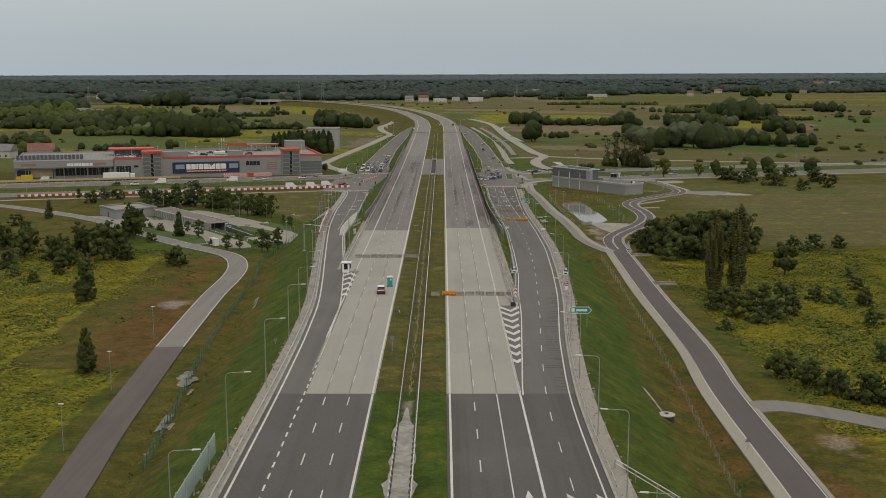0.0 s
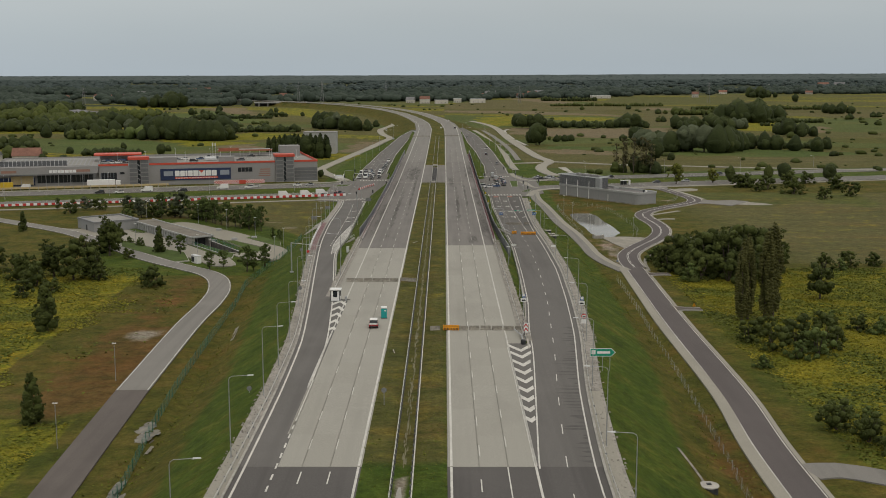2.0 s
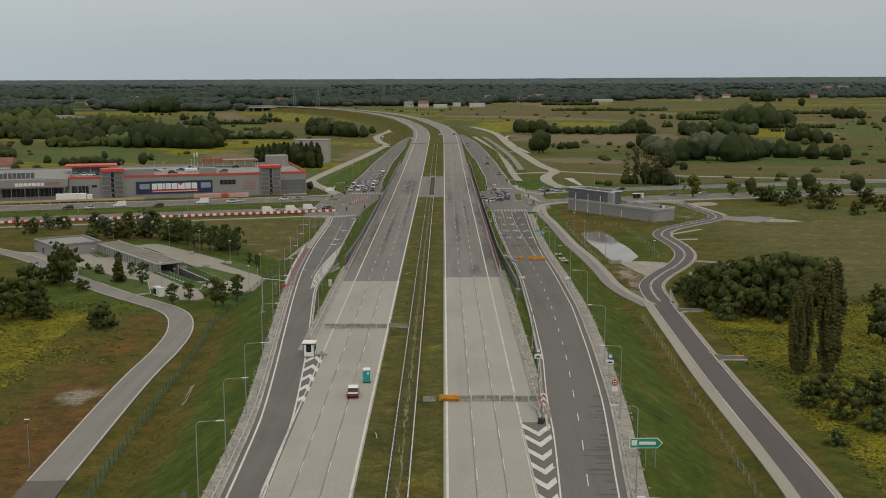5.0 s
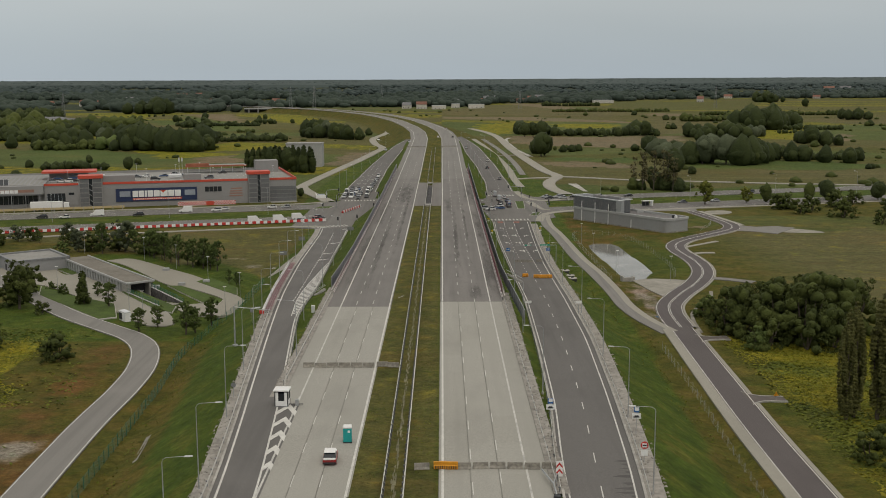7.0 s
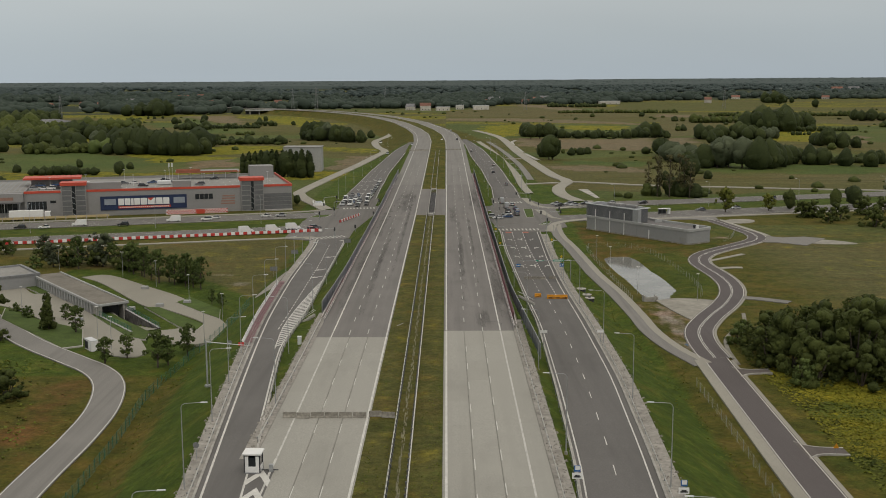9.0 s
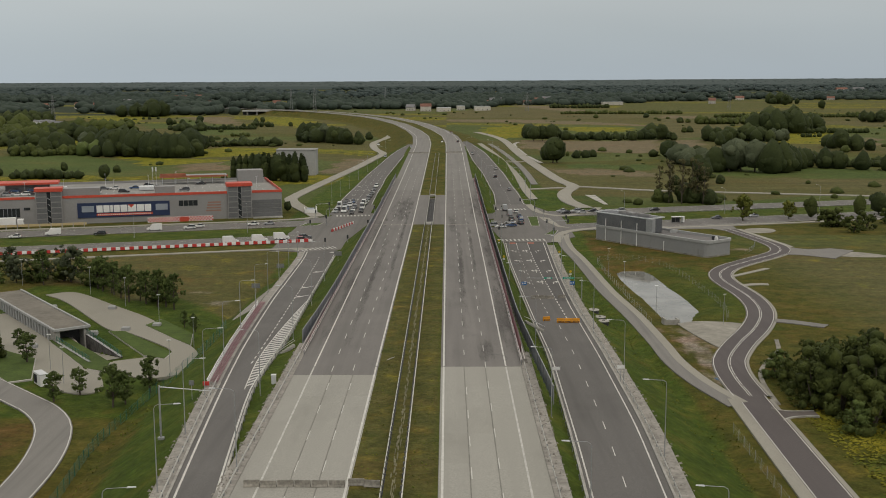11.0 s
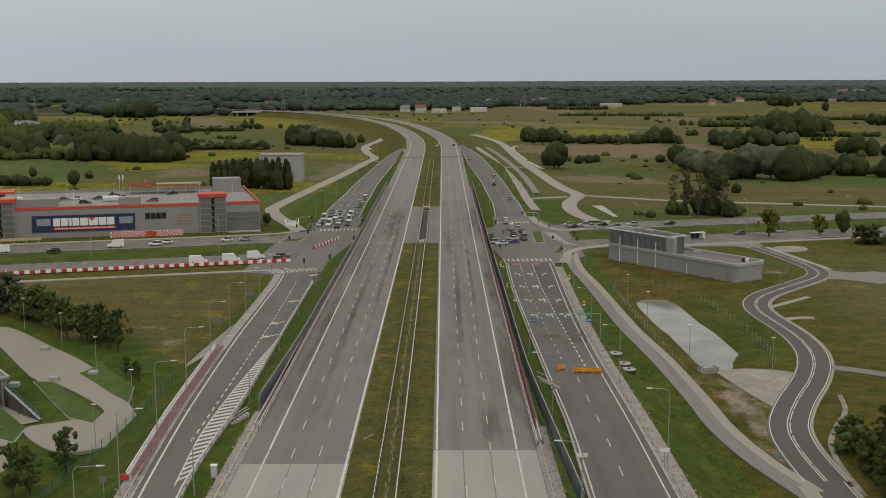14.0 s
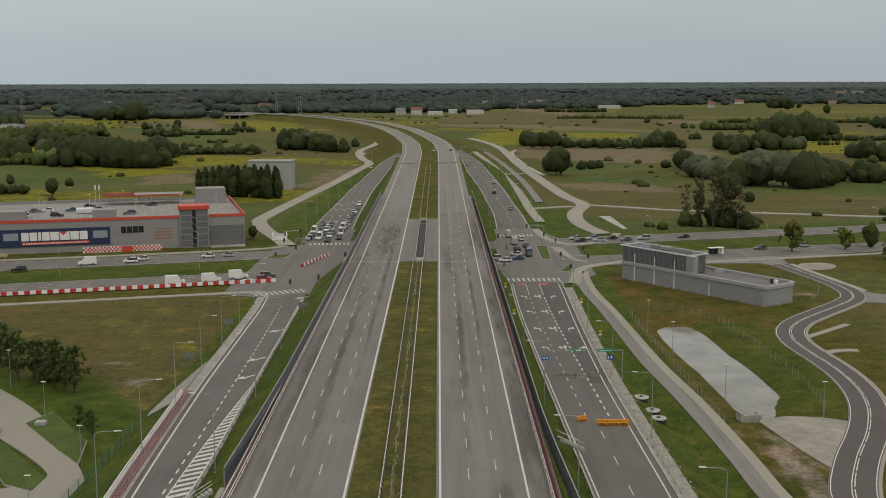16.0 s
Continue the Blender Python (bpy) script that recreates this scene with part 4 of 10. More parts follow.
for y in (174.8, 179.6, 184.4, 189.2, 194.2, 199.2, 204.2, 209.4, 213.8):
    xl, xr = 10.55, float(rr_left(y + 2)) - 0.2
    chevron(ramp_right, xl, xr, y, deck_z, (xr - xl) * 0.95, 1.9)
for y in np.arange(230, 256, 6.2):
    xl, xr = float(lr_right(y)) - 0.1, -21.35
    chevron(ramp_left, xl, xr, y + 1, lambda q: max(float(left_z(q)), float(deck_z(q))) + 0.02, -(xr - xl) * 1.25, 2.3)
s = Shape()
ribbon(s, steps(204, 258, 4), lambda y: lr_right(y) + 0.1, lambda y: max(-21.4, float(lr_right(y)) + 0.1), lambda y: max(float(left_z(y)), float(deck_z(y))), 0.012)
part("gore_surface", s, M_ASPHALT, ramp_left)
mark(ramp_left, const(-21.85), left_z, 194, 262, 0.28)


def arrow(parent, x, y, z, kind, size=4.2):
    """A flat road arrow that points ahead or to a side."""
    s = Shape()
    s.face([(x - 0.11, y, z), (x + 0.11, y, z), (x + 0.11, y + size * 0.6, z), (x - 0.11, y + size * 0.6, z)])
    if kind == "ahead":
        s.face([(x - 0.45, y + size * 0.6, z), (x + 0.45, y + size * 0.6, z), (x, y + size, z)])
    else:
        d = -1 if kind == "left" else 1
        s.face([(x - 0.11, y + size * 0.45, z), (x + 0.11, y + size * 0.6, z), (x + d * 0.9, y + size * 0.72, z), (x + d * 0.9, y + size * 0.58, z)][::d])
        s.face([(x + d * 0.75, y + size * 0.4, z), (x + d * 1.6, y + size * 0.66, z), (x + d * 0.75, y + size * 0.9, z)][::d])
    part("arrow", s, M_PAINT, parent)


for y in (447, 467, 487, 506.5):
    zz = float(right_z(y)) + 0.04
    arrow(ramp_right, 22.9, y, zz, "left", 5)
    arrow(ramp_right, 26.4, y, zz, "left", 5)
    arrow(ramp_right, 26.5, y + 0.4, zz, "ahead", 5)
    arrow(ramp_right, 29.4, y, zz, "right", 5)
for x, y, k in ((12.1, 113.2, "right"), (15.4, 113, "right"), (8.6, 113.6, "ahead")):
    arrow(ramp_right, x, y, float(deck_z(y)) + 0.04, k, 6)
for x, y in ((-36.4, 416.2), (-37.1, 432), (-37.6, 462.2), (-37.5, 506)):
    # long slanting arrows that send the traffic over to the other lane
    sh = Shape()
    z_ = [float(left_z(y + d)) + 0.05 for d in (0, 1.5, 3.5)]
    sh.face([(x + 1.2, y + 1.35, z_[1]), (x + 1.5, y + 0.9, z_[1]), (x + 3.0, y + 3.0, z_[2]), (x + 2.9, y + 3.6, z_[2])])
    sh.face([(x - 0.2, y - 0.4, z_[0]), (x + 1.9, y + 0.6, z_[1]), (x + 0.8, y + 2.0, z_[1])])
    part("merge_arrow", sh, M_PAINT, ramp_left)
s = Shape()
for i in range(3):
    x = 21.9 + 3.15 * i
    if i == 1:
        continue
    s.box(x - 0.2, x + 2.0, 525.5, 530.5, float(right_z(519)) + 0.03, float(right_z(519)) + 0.04)
part("red_lane_marking", s, M_PAINT_RED, ramp_right, "faded red lane symbols")

# verges of crushed stone and kerbs
verge = thing("verge", "pale crushed-stone verges beside the carriageways", "verge", kind="structure")
for y0, y1, xl, xr, zf in ((-200, 336, lambda y: lr_left(y) - 2.9, lambda y: lr_left(y) - 0.7, left_z), (-200, 522, lambda y: rr_right(y) + 1.0, lambda y: rr_right(y) + 3.5, right_z),
                           (262, 352, lambda y: LO(y) - 1.9, LO, deck_z), (222, 345, RO, lambda y: RO(y) + 2.0, deck_z), (402, 516, lambda y: lr_left(y) - 2.6, lambda y: lr_left(y) - 0.7, left_z), (335, 700, RO, lambda y: RO(y) + 1.3, deck_z), (345, 700, lambda y: LO(y) - 1.3, LO, deck_z)):
    s = Shape()
    ribbon(s, steps(y0, y1, 5), xl, xr, zf, 0.02)
    part("verge_strip", s, M_GRAVEL, verge)
for xl_, xr_, zf_, y1_ in ((lambda y: lr_left(y) - 2.85, lambda y: lr_left(y) - 1.0, left_z, 168), (lambda y: rr_right(y) + 1.3, lambda y: rr_right(y) + 3.1, right_z, 190)):
    s = Shape()
    ribbon(s, steps(-200, y1_, 5), xl_, xr_, zf_, 0.05)
    part("paved_edge", s, M_PATH, verge, "smooth pale concrete edge")
kerb = thing("kerb", "pale concrete kerbs along the slip roads", "kerb", kind="structure")
for y0, y1, xf, zf in ((216, 530, lambda y: rr_left(y) - 0.65, right_z), (-200, 530, lambda y: rr_right(y) + 1.1, right_z), (262, 506, lambda y: lr_right(y) + 0.3, left_z), (402, 512, lambda y: lr_left(y) - 0.8, left_z), (-200, 328, lambda y: lr_left(y) - 0.8, left_z)):
    s = Shape()
    ribbon(s, steps(y0, y1, 4), lambda y: float(xf(y)) - 0.15, lambda y: float(xf(y)) + 0.15, zf, 0.13, 0.4)
    part("kerb_run", s, M_KERB, kerb)

# service roads
line_road("service_road_right", "purplish-grey tarmac service road winding past the pond", M_ASPHALT_WARM,
          [(42.0, -190), (45.3, 60), (47.7, 140), (48.9, 187), (51, 219), (52, 269), (53.1, 302), (54.7, 345)], 5.4, edge=(1, -1))
bend = spline([(54.7, 345), (55.2, 358), (57.2, 370), (63, 384), (69.6, 397), (74.6, 409.5), (77.2, 420), (78.3, 430), (78.4, 440), (77.8, 450), (77.8, 459.5), (79.8, 469), (84.3, 477.8), (91.8, 487), (101, 497.2), (107.2, 505), (110.4, 513.5), (110.8, 525), (108.8, 540), (106.4, 555), (104.6, 565)], 2.0)
line_road("road_shoulder", "pale gravel shoulder and kerb of the winding road", M_PATH, [(float(q[0]) + 0.25, float(q[1])) for q in bend[::4]], 7.2, 0.20, category="road")
line_road("road_shoulder", "pale concrete shoulder of the service road", M_PATH, [(44.9, -190), (48.2, 60), (50.6, 140), (51.8, 187), (53.9, 219), (54.9, 269), (56.0, 302), (57.4, 343)], 1.1, 0.20, category="road")
line_road("road_bend", "purplish-grey tarmac bends of the service road", M_ASPHALT_WARM, [tuple(map(float, q[:2])) for q in bend[::4]], 6.6, 0.226, edge=(1, -1))
bend_road = bpy.data.objects["service_road_right"]
paint_line(bend_road, offset_line(bend, -0.2), 0.16, GROUND + 0.245, name="centre_line")
paint_line(bend_road, offset_line(bend, 0.2), 0.16, GROUND + 0.245, name="centre_line", dash=(6, 1.0))
line_road("footpath_right", "pale concrete path slabs beside the service road", M_PATH, [(38.2, -190), (41.5, 60), (44.1, 140), (45.3, 187), (47.6, 219), (48.3, 269), (49.4, 302), (51.0, 343)], 2.0, 0.30, category="path")
line_road("footpath_lower", "path with a tarmac half and a pale concrete half", M_ASPHALT_OLD, [(50.6, 339), (47.0, 354), (45.2, 369), (45.0, 385), (44.0, 411), (42.5, 434), (41.9, 447), (41.0, 490), (39.9, 516), (40.5, 540), (41.2, 547)], 2.9, 0.22, category="path")
line_road("footpath_lower", "pale concrete half of the winding path", M_PATH, [(52.4, 341), (49.2, 354), (47.4, 369), (47.2, 385), (46.4, 411), (44.8, 434), (44.2, 447), (43.1, 490), (41.9, 516), (42.7, 540), (43.6, 547)], 1.8, 0.24, category="path")
line_road("side_road", "grey tarmac side road", M_ASPHALT_OLD, [(51.5, 180), (56, 180.6), (62, 177.5), (69, 172.0), (80, 163), (95, 152)], 6.0, 0.21)


def slab(name, label, outline, mat, z, deep=0.6, category="pavement"):
    s = Shape()
    if sum(a[0] * b[1] - b[0] * a[1] for a, b in zip(outline, outline[1:] + outline[:1])) < 0:
        outline = outline[::-1]
    s.prism(outline, z - deep, z)
    return tagged(part(name, s, mat), label, category, kind="structure")


def rounded(outline, step=1.6):
    line = spline(outline + [outline[0]], step)
    return [(float(p[0]), float(p[1])) for p in line[:-1]]


def stub_road(x0, x1, yc, mouth, neck, slew):
    """A short flared entrance off the service road, with a pale kerb down each side."""
    z = GROUND + 0.232
    sides = []
    for d in (-1, 1):
        sides.append([(x0 + (x1 - x0) * t, yc + slew * t + d * (neck / 2 + (mouth - neck) / 2 * max(0.0, 1 - t / 0.55) ** 2.2)) for t in np.linspace(0, 1, 13)])
    s = Shape()
    s.strip([[(a[0], a[1], z - 0.6), (a[0], a[1], z), (b[0], b[1], z), (b[0], b[1], z - 0.6)] for a, b in zip(*sides)])
    ob = tagged(part("stub_road", s, M_ASPHALT_BROWN), "short flared tarmac entrance with pale kerbs", "road", kind="structure")
    for d, side in zip((-1, 1), sides):
        s = Shape()
        s.strip([[(x, y, z + 0.05), (x, y + d * 0.4, z + 0.05), (x, y + d * 0.4, z - 0.5)][::d] for x, y in side])
        part("kerb", s, M_KERB, ob)


stub_road(54.5, 61.2, 289.2, 7.4, 2.6, -0.6)
stub_road(56.2, 63.0, 334.2, 6.4, 2.4, 0.4)
line_road("stub_road", "short tarmac stub with a kerb", M_ASPHALT_OLD, [(75.5, 406.5), (80, 405), (87, 400)], 3.4, 0.21)
line_road("stub_road", "narrow pale stub over a culvert", M_PATH, [(77.5, 447.5), (84.5, 451), (88.5, 451)], 2.2, 0.21)
line_road("stub_road", "narrow pale stub over a culvert", M_PATH, [(80.5, 462), (89, 470), (95.4, 476)], 1.6, 0.21)
slab("stub_road", "flared worn tarmac field entrance off the bend", [(112.6, 516.3), (119, 511.5), (127, 513.5), (133, 509), (121.5, 493.5), (113.5, 500.5), (107.5, 501.5)], M_ASPHALT_OLD, GROUND + 0.205)
line_road("footway", "pale paved footway along the bend", M_PATH, [(109.0, 560), (109.6, 552), (110.9, 543.9), (112.6, 531.6), (114.4, 522.3), (114.8, 515.5)], 1.9, 0.24, category="path")
slab("gravel_patch", "bare pale gravel beside the bend", rounded([(109.7, 556.8), (111.8, 550.3), (118.0, 551.0), (121.7, 556.8), (119.9, 562.1), (112.9, 561.3)]), M_APRON, GROUND + 0.16)
slab("street_apron", "worn pale tarmac apron between the street and the bend", [(80, 560.5), (93.9, 561.5), (99.5, 561.5), (103, 556), (108.2, 560), (109.0, 568.5), (116.3, 572.9), (127.7, 578.1), (143.3, 585.7), (165, 593), (165, 606), (119.4, 593), (78, 578)], M_ASPHALT_OLD, GROUND + 0.186)
shelter = thing("bus_shelter", "white bus shelter with a flat roof by the street", "bus shelter", m=pose(90, 577.5, GROUND + 0.2, 0, 0, 15.8))
part("roof", Shape().box(-2.6, 2.6, -0.9, 0.9, 2.3, 2.5, None, 0.04), M_WHITE, shelter)
part("rear_panel", Shape().box(-2.4, 1.0, 0.70, 0.76, 0.2, 2.2), M_GLASS_DARK, shelter)
part("advert_panel", Shape().box(1.6, 2.4, -0.7, 0.7, 0.2, 2.2, None, 0.03), M_WHITE, shelter, "white poster case")
for x_ in (-2.4, -0.7, 1.0):
    part("post", Shape().box(x_ - 0.05, x_ + 0.05, 0.62, 0.72, 0, 2.3), M_STEEL_DULL, shelter)
slab("gravel_patch", "bare pale gravel by the field entrance", rounded([(118, 503), (127, 508), (136, 504), (140, 497), (128, 497)]), M_APRON, GROUND + 0.1)
line_road("service_road_left", "brownish old tarmac service road", M_ASPHALT_BROWN, [(-43, -190), (-46, 60), (-51.6, 140), (-54.1, 169), (-57.1, 220.5)], 5.9)
line_road("service_road_left", "pale concrete service road with white edge lines", M_ASPHALT_OLD, [(-57.1, 220.5), (-58.9, 270), (-58.9, 295), (-60, 312), (-63.5, 327), (-69, 337), (-77, 345.5), (-92, 361.5), (-112.5, 388.5), (-134, 415), (-157, 435.5), (-187, 458), (-235, 483)], 6.0, edge=(1, -1))
line_road("service_road_far", "pale concrete service road beyond the junction", M_PATH, [(-52, 598), (-57, 613), (-65, 635), (-71.5, 659), (-72, 677), (-65, 753), (-56, 842), (-50, 919), (-47, 965), (-56, 1018), (-62, 1092), (-56, 1166), (-56, 1234), (-75, 1356), (-118, 1528), (-178, 1700)], 6.0, 0.35, step=6)
line_road("service_road_far", "pale service road curving off the junction", M_PATH, [(60.5, 626), (56.3, 648), (55.8, 670), (58.5, 692), (64.5, 714), (65.2, 728), (61.2, 760), (57.4, 842), (53.2, 960), (51, 1112), (44, 1195), (30, 1275)], 6.6, 0.35, step=6)
line_road("service_road_far", "narrow pale lane across the fields", M_PATH, [(66, 720), (85, 709.5), (105, 698), (149, 686), (185, 676), (280, 655)], 4.5, 0.33, step=6)
line_road("service_road_far", "pale path beside the slip road", M_PATH, [(40.5, 660), (39.8, 702), (40.3, 775), (38.2, 866), (34.3, 970), (27.9, 1083)], 4.0, 0.36, step=6)
line_road("cross_path", "pale service lane between the path and the road", M_PATH, [(39.5, 705), (48, 709), (60, 714)], 4.0, 0.33, category="path")
line_road("cross_path", "pale path between the slip road and the lane", M_PATH, [(39, 883), (48, 885), (57, 888)], 3.0, 0.34, category="path")
line_road("dirt_strip", "bare gravel strip beside the path", M_ASPHALT_OLD, [(46.5, 730), (47, 800), (46, 870), (42, 980), (36, 1080)], 3.6, 0.30, category="path", step=6)
for pts_ in ([(62.5, 872), (61.4, 884), (57.6, 935)], [(57.2, 945), (56.0, 992), (55.6, 1020)], [(55.4, 1030), (56.5, 1075), (61, 1100)]):
    line_road("lined_ditch", "pale concrete-lined ditch with water", M_KERB, pts_, 2.6, 0.28, category="ditch", step=5)


slab("yard_paving", "pale block-paved yard in front of the garage", rounded([(-150, 432), (-136, 424), (-121, 428), (-109.7, 413.5), (-104, 414), (-85.7, 396), (-74, 376), (-66.7, 361), (-62.7, 349), (-69, 348), (-80, 363), (-100, 386.5), (-109, 396), (-121, 404), (-138, 418)]), M_YARD, GROUND + 0.2)
slab("yard_paving", "pale block-paved yard behind the garage", rounded([(-105, 438), (-98, 441), (-82.5, 424), (-67, 405), (-50.5, 375), (-50, 361.5), (-58, 357.5), (-67, 368), (-62.5, 372), (-57, 375.5), (-58.7, 381), (-71, 395), (-77, 399), (-96, 428)]), M_YARD, GROUND + 0.2)
for outline in ([(-120.9, 429.3), (-117.1, 433.7), (-104.6, 418.6), (-107.5, 412.6)], [(-106.6, 383.5), (-110.3, 395.5), (-98.6, 383.4), (-82.9, 371.7), (-77.9, 356.2), (-81.6, 354.0)], [(-86.2, 387.6), (-83.0, 390.5), (-66.7, 368.5), (-65.9, 361.4), (-70.6, 364.2)],
                [(-75.7, 396.1), (-72.0, 396.0), (-56.4, 376.2), (-56.6, 371.2), (-61.6, 374.0)], [(-69.1, 402.0), (-66.7, 408.3), (-55.9, 393.0), (-53.9, 382.3), (-58.5, 387.9)]):
    isle = slab("grass_island", "green lawn island with a pale kerb in the yard", outline, M_KERB, GROUND + 0.27, 0.5, "island")
    cx_, cy_ = sum(p[0] for p in outline) / len(outline), sum(p[1] for p in outline) / len(outline)
    inner_ = [(cx_ + (p[0] - cx_) * 0.975, cy_ + (p[1] - cy_) * 0.975) for p in outline]
    if sum(a[0] * b[1] - b[0] * a[1] for a, b in zip(inner_, inner_[1:] + inner_[:1])) < 0:
        inner_ = inner_[::-1]
    part("lawn", Shape().prism(inner_, GROUND + 0.2, GROUND + 0.33), M_LAWN, isle, "short green grass")
slab("pump_apron", "patchy concrete apron by the pond", rounded([(53.5, 403), (60, 405.5), (69, 402), (66, 391), (59, 380), (56, 388)]), M_APRON, GROUND + 0.17)

slab("concrete_strip", "white concrete strip in the grass", [(66.6, 679), (71.4, 679), (72.0, 640.5), (70.2, 640.5)], M_KERB, GROUND + 0.15)

# water
s = Shape()
wpts = [(50.2, 472), (55, 478), (61, 473), (62, 449), (62.3, 424), (58, 407), (51, 408.5), (50.2, 431), (50, 456)]
s.face([(x, y, GROUND - 0.95) for x, y in rounded([(56.2 + (x - 56.2) * 1.22, 441 + (y - 441) * 1.05) for x, y in wpts])[::-1]])
tagged(part("pond_water", s, M_WATER), "still grey water of the retention pond", "water", kind="structure")
puddle_rng = random.Random(3)
for k in range(22):
    y = puddle_rng.choice((160, 174, 192, 197, 200)) + puddle_rng.uniform(-4, 4)
    x, r = -44.5 - (y - 160) * 0.105 + puddle_rng.uniform(-1.3, 1.3), puddle_rng.uniform(0.4, 1.25)
    zz = float(relief(x, y))
    s = Shape()
    s.face([(x + r * puddle_rng.uniform(0.6, 1.2) * math.cos(a), y + 2.2 * r * puddle_rng.uniform(0.6, 1.1) * math.sin(a), zz + 0.03) for a in np.linspace(0, 6.0, 22)])
    tagged(part("puddle", s, M_MUD), "shallow rainwater in the ditch", "water", kind="structure")

sh = Shape()
rows = []
for y in np.arange(60, 152, 1.5):
    w = 1.5 + 0.9 * noise.noise(Vector((0.3, y * 0.16, 2.0))) + 0.5 * noise.noise(Vector((4.0, y * 0.5, 1.0)))
    w *= min(1.0, (152.5 - y) / 14)
    c = -5.95 + 0.5 * noise.noise(Vector((9.0, y * 0.11, 5.0)))
    rows.append([(c - w, y, float(relief(c - w, y)) + 0.035), (c, y, float(relief(c, y)) + 0.06), (c + w * 0.9, y, float(relief(c + w * 0.9, y)) + 0.035)])
tagged(part("silt_patch", sh.strip(rows), M_SILT, smooth=True), "pale wet silt washed into the median ditch", "ground", kind="structure")
for label, wide, pts_ in (("pale concrete-lined drain on the slope", 0.6, [(33.0, 182), (33.9, 176), (34.4, 171)]), ("pale stone-lined ditch by the thicket", 0.9, [(72, 388), (69.5, 378.3), (64.5, 369), (61.0, 361), (59.2, 352), (58.2, 340)]), ("short stone-lined drain at the slope's foot", 0.8, [(-46.0, 256), (-46.4, 262), (-47.0, 268)])):
    line = spline(pts_, 1.5)
    a_, b_ = offset_line(line, -wide / 2), offset_line(line, wide / 2)
    sh = Shape()
    sh.strip([[(p[0], p[1], float(relief(p[0], p[1])) + 0.10), (c_[0], c_[1], float(relief(c_[0], c_[1])) + 0.02), (q[0], q[1], float(relief(q[0], q[1])) + 0.10)] for p, c_, q in zip(a_, line, b_)])
    tagged(part("drain_channel", sh, M_CONCRETE_OLD), label, "drain", kind="structure")

# the street that passes under the bridge, in its own frame
SA = radians(15.8)
STREET = Matrix.Translation((0, 572, 0)) @ Matrix.Rotation(SA, 4, "Z")


def on_street(s_, n_, z=GROUND):
    p = STREET @ Vector((s_, n_, z))
    return (p.x, p.y)


street = thing("street", "grey tarmac dual street crossing under the bridge", "road", kind="structure")
for n0, n1, s0, s1 in ((13, 29.5, -330, 330), (-27.5, -10, -330, 330)):
    sh = Shape()
    rows = []
    for t in steps(s0, s1, 10):
        a, b = on_street(t, n0), on_street(t, n1)
        rows.append([(*a, GROUND - 0.4), (*a, GROUND + 0.2), (*b, GROUND + 0.2), (*b, GROUND - 0.4)])
    sh.strip(rows[::-1])
    part("carriageway", sh, M_STREET, street)
    for n_ in (n0 + 0.4, n1 - 0.4):
        pts = np.array([[*on_street(t, n_), 0] for t in steps(s0, -58, 8)])
        paint_line(street, pts, 0.2, GROUND + 0.225)
        pts = np.array([[*on_street(t, n_), 0] for t in steps(48, s1, 8)])
        paint_line(street, pts, 0.2, GROUND + 0.225)
    for k in range(1, 4):
        n_ = n0 + (n1 - n0) * k / 4
        for a_, b_ in ((s0, -52), (46, s1)):
            pts = np.array([[*on_street(t, n_), 0] for t in steps(a_, b_, 8)])
            paint_line(street, pts, 0.15, GROUND + 0.225, name="lane_line", dash=(4, 6))
for outline in ([(-47, 508), (-36, 512), (-27.5, 520), (-27, 640), (-44, 640), (-47, 600), (-56, 590), (-58, 512)], [(18, 528), (36, 528), (46, 541), (47, 600), (36.5, 640), (20, 640)]):
    sh = Shape()
    sh.prism(outline, GROUND - 0.4, GROUND + 0.19)
    part("junction_surface", sh, M_STREET, street)
for cx, cy, along, n_ in ((27, 533.5, 0.04, 11), (-43, 514.5, 0.45, 10), (-38, 601.5, 0.1, 10), (28, 622, 0.1, 9), (13, 590, 1.4, 6)):
    for k in range(n_):
        d = (k - (n_ - 1) / 2) * 1.45
        m = Matrix.Translation((cx + d * math.cos(along), cy + d * math.sin(along), GROUND + 0.235)) @ Matrix.Rotation(along, 4, "Z")
        sh = Shape()
        sh.box(-0.32, 0.32, -2.2, 2.2, -0.02, 0.0, m)
        part("crossing_bar", sh, M_PAINT_OLD, street)
line_road("footway", "pale paved footway beside the street", M_PATH, [(*on_street(-330, -40),), (*on_street(-120, -40),), (*on_street(-62, -41),), (-50, 512)], 2.6, 0.24, category="path")
line_road("footway", "pale paved footway along the shop front", M_PATH, [(*on_street(-330, 33.5),), (*on_street(-180, 33.5),), (*on_street(-66, 33.5),), (-52, 597)], 3.0, 0.26, category="path")
line_road("footway", "pale paved footway across the junction corner", M_PATH, [(38, 528), (41, 545), (46, 556), (60, 566)], 3.4, 0.24, category="path")
line_road("footway", "pale paved footway", M_PATH, [(36.5, 640), (39, 612), (47, 600), (60, 612), (66, 628)], 3.0, 0.26, category="path")
line_road("footway", "pale paved footway behind the pump house", M_PATH, [(*on_street(70, -30),), (*on_street(110, -31),), (*on_street(330, -31),)], 2.6, 0.24, category="path")
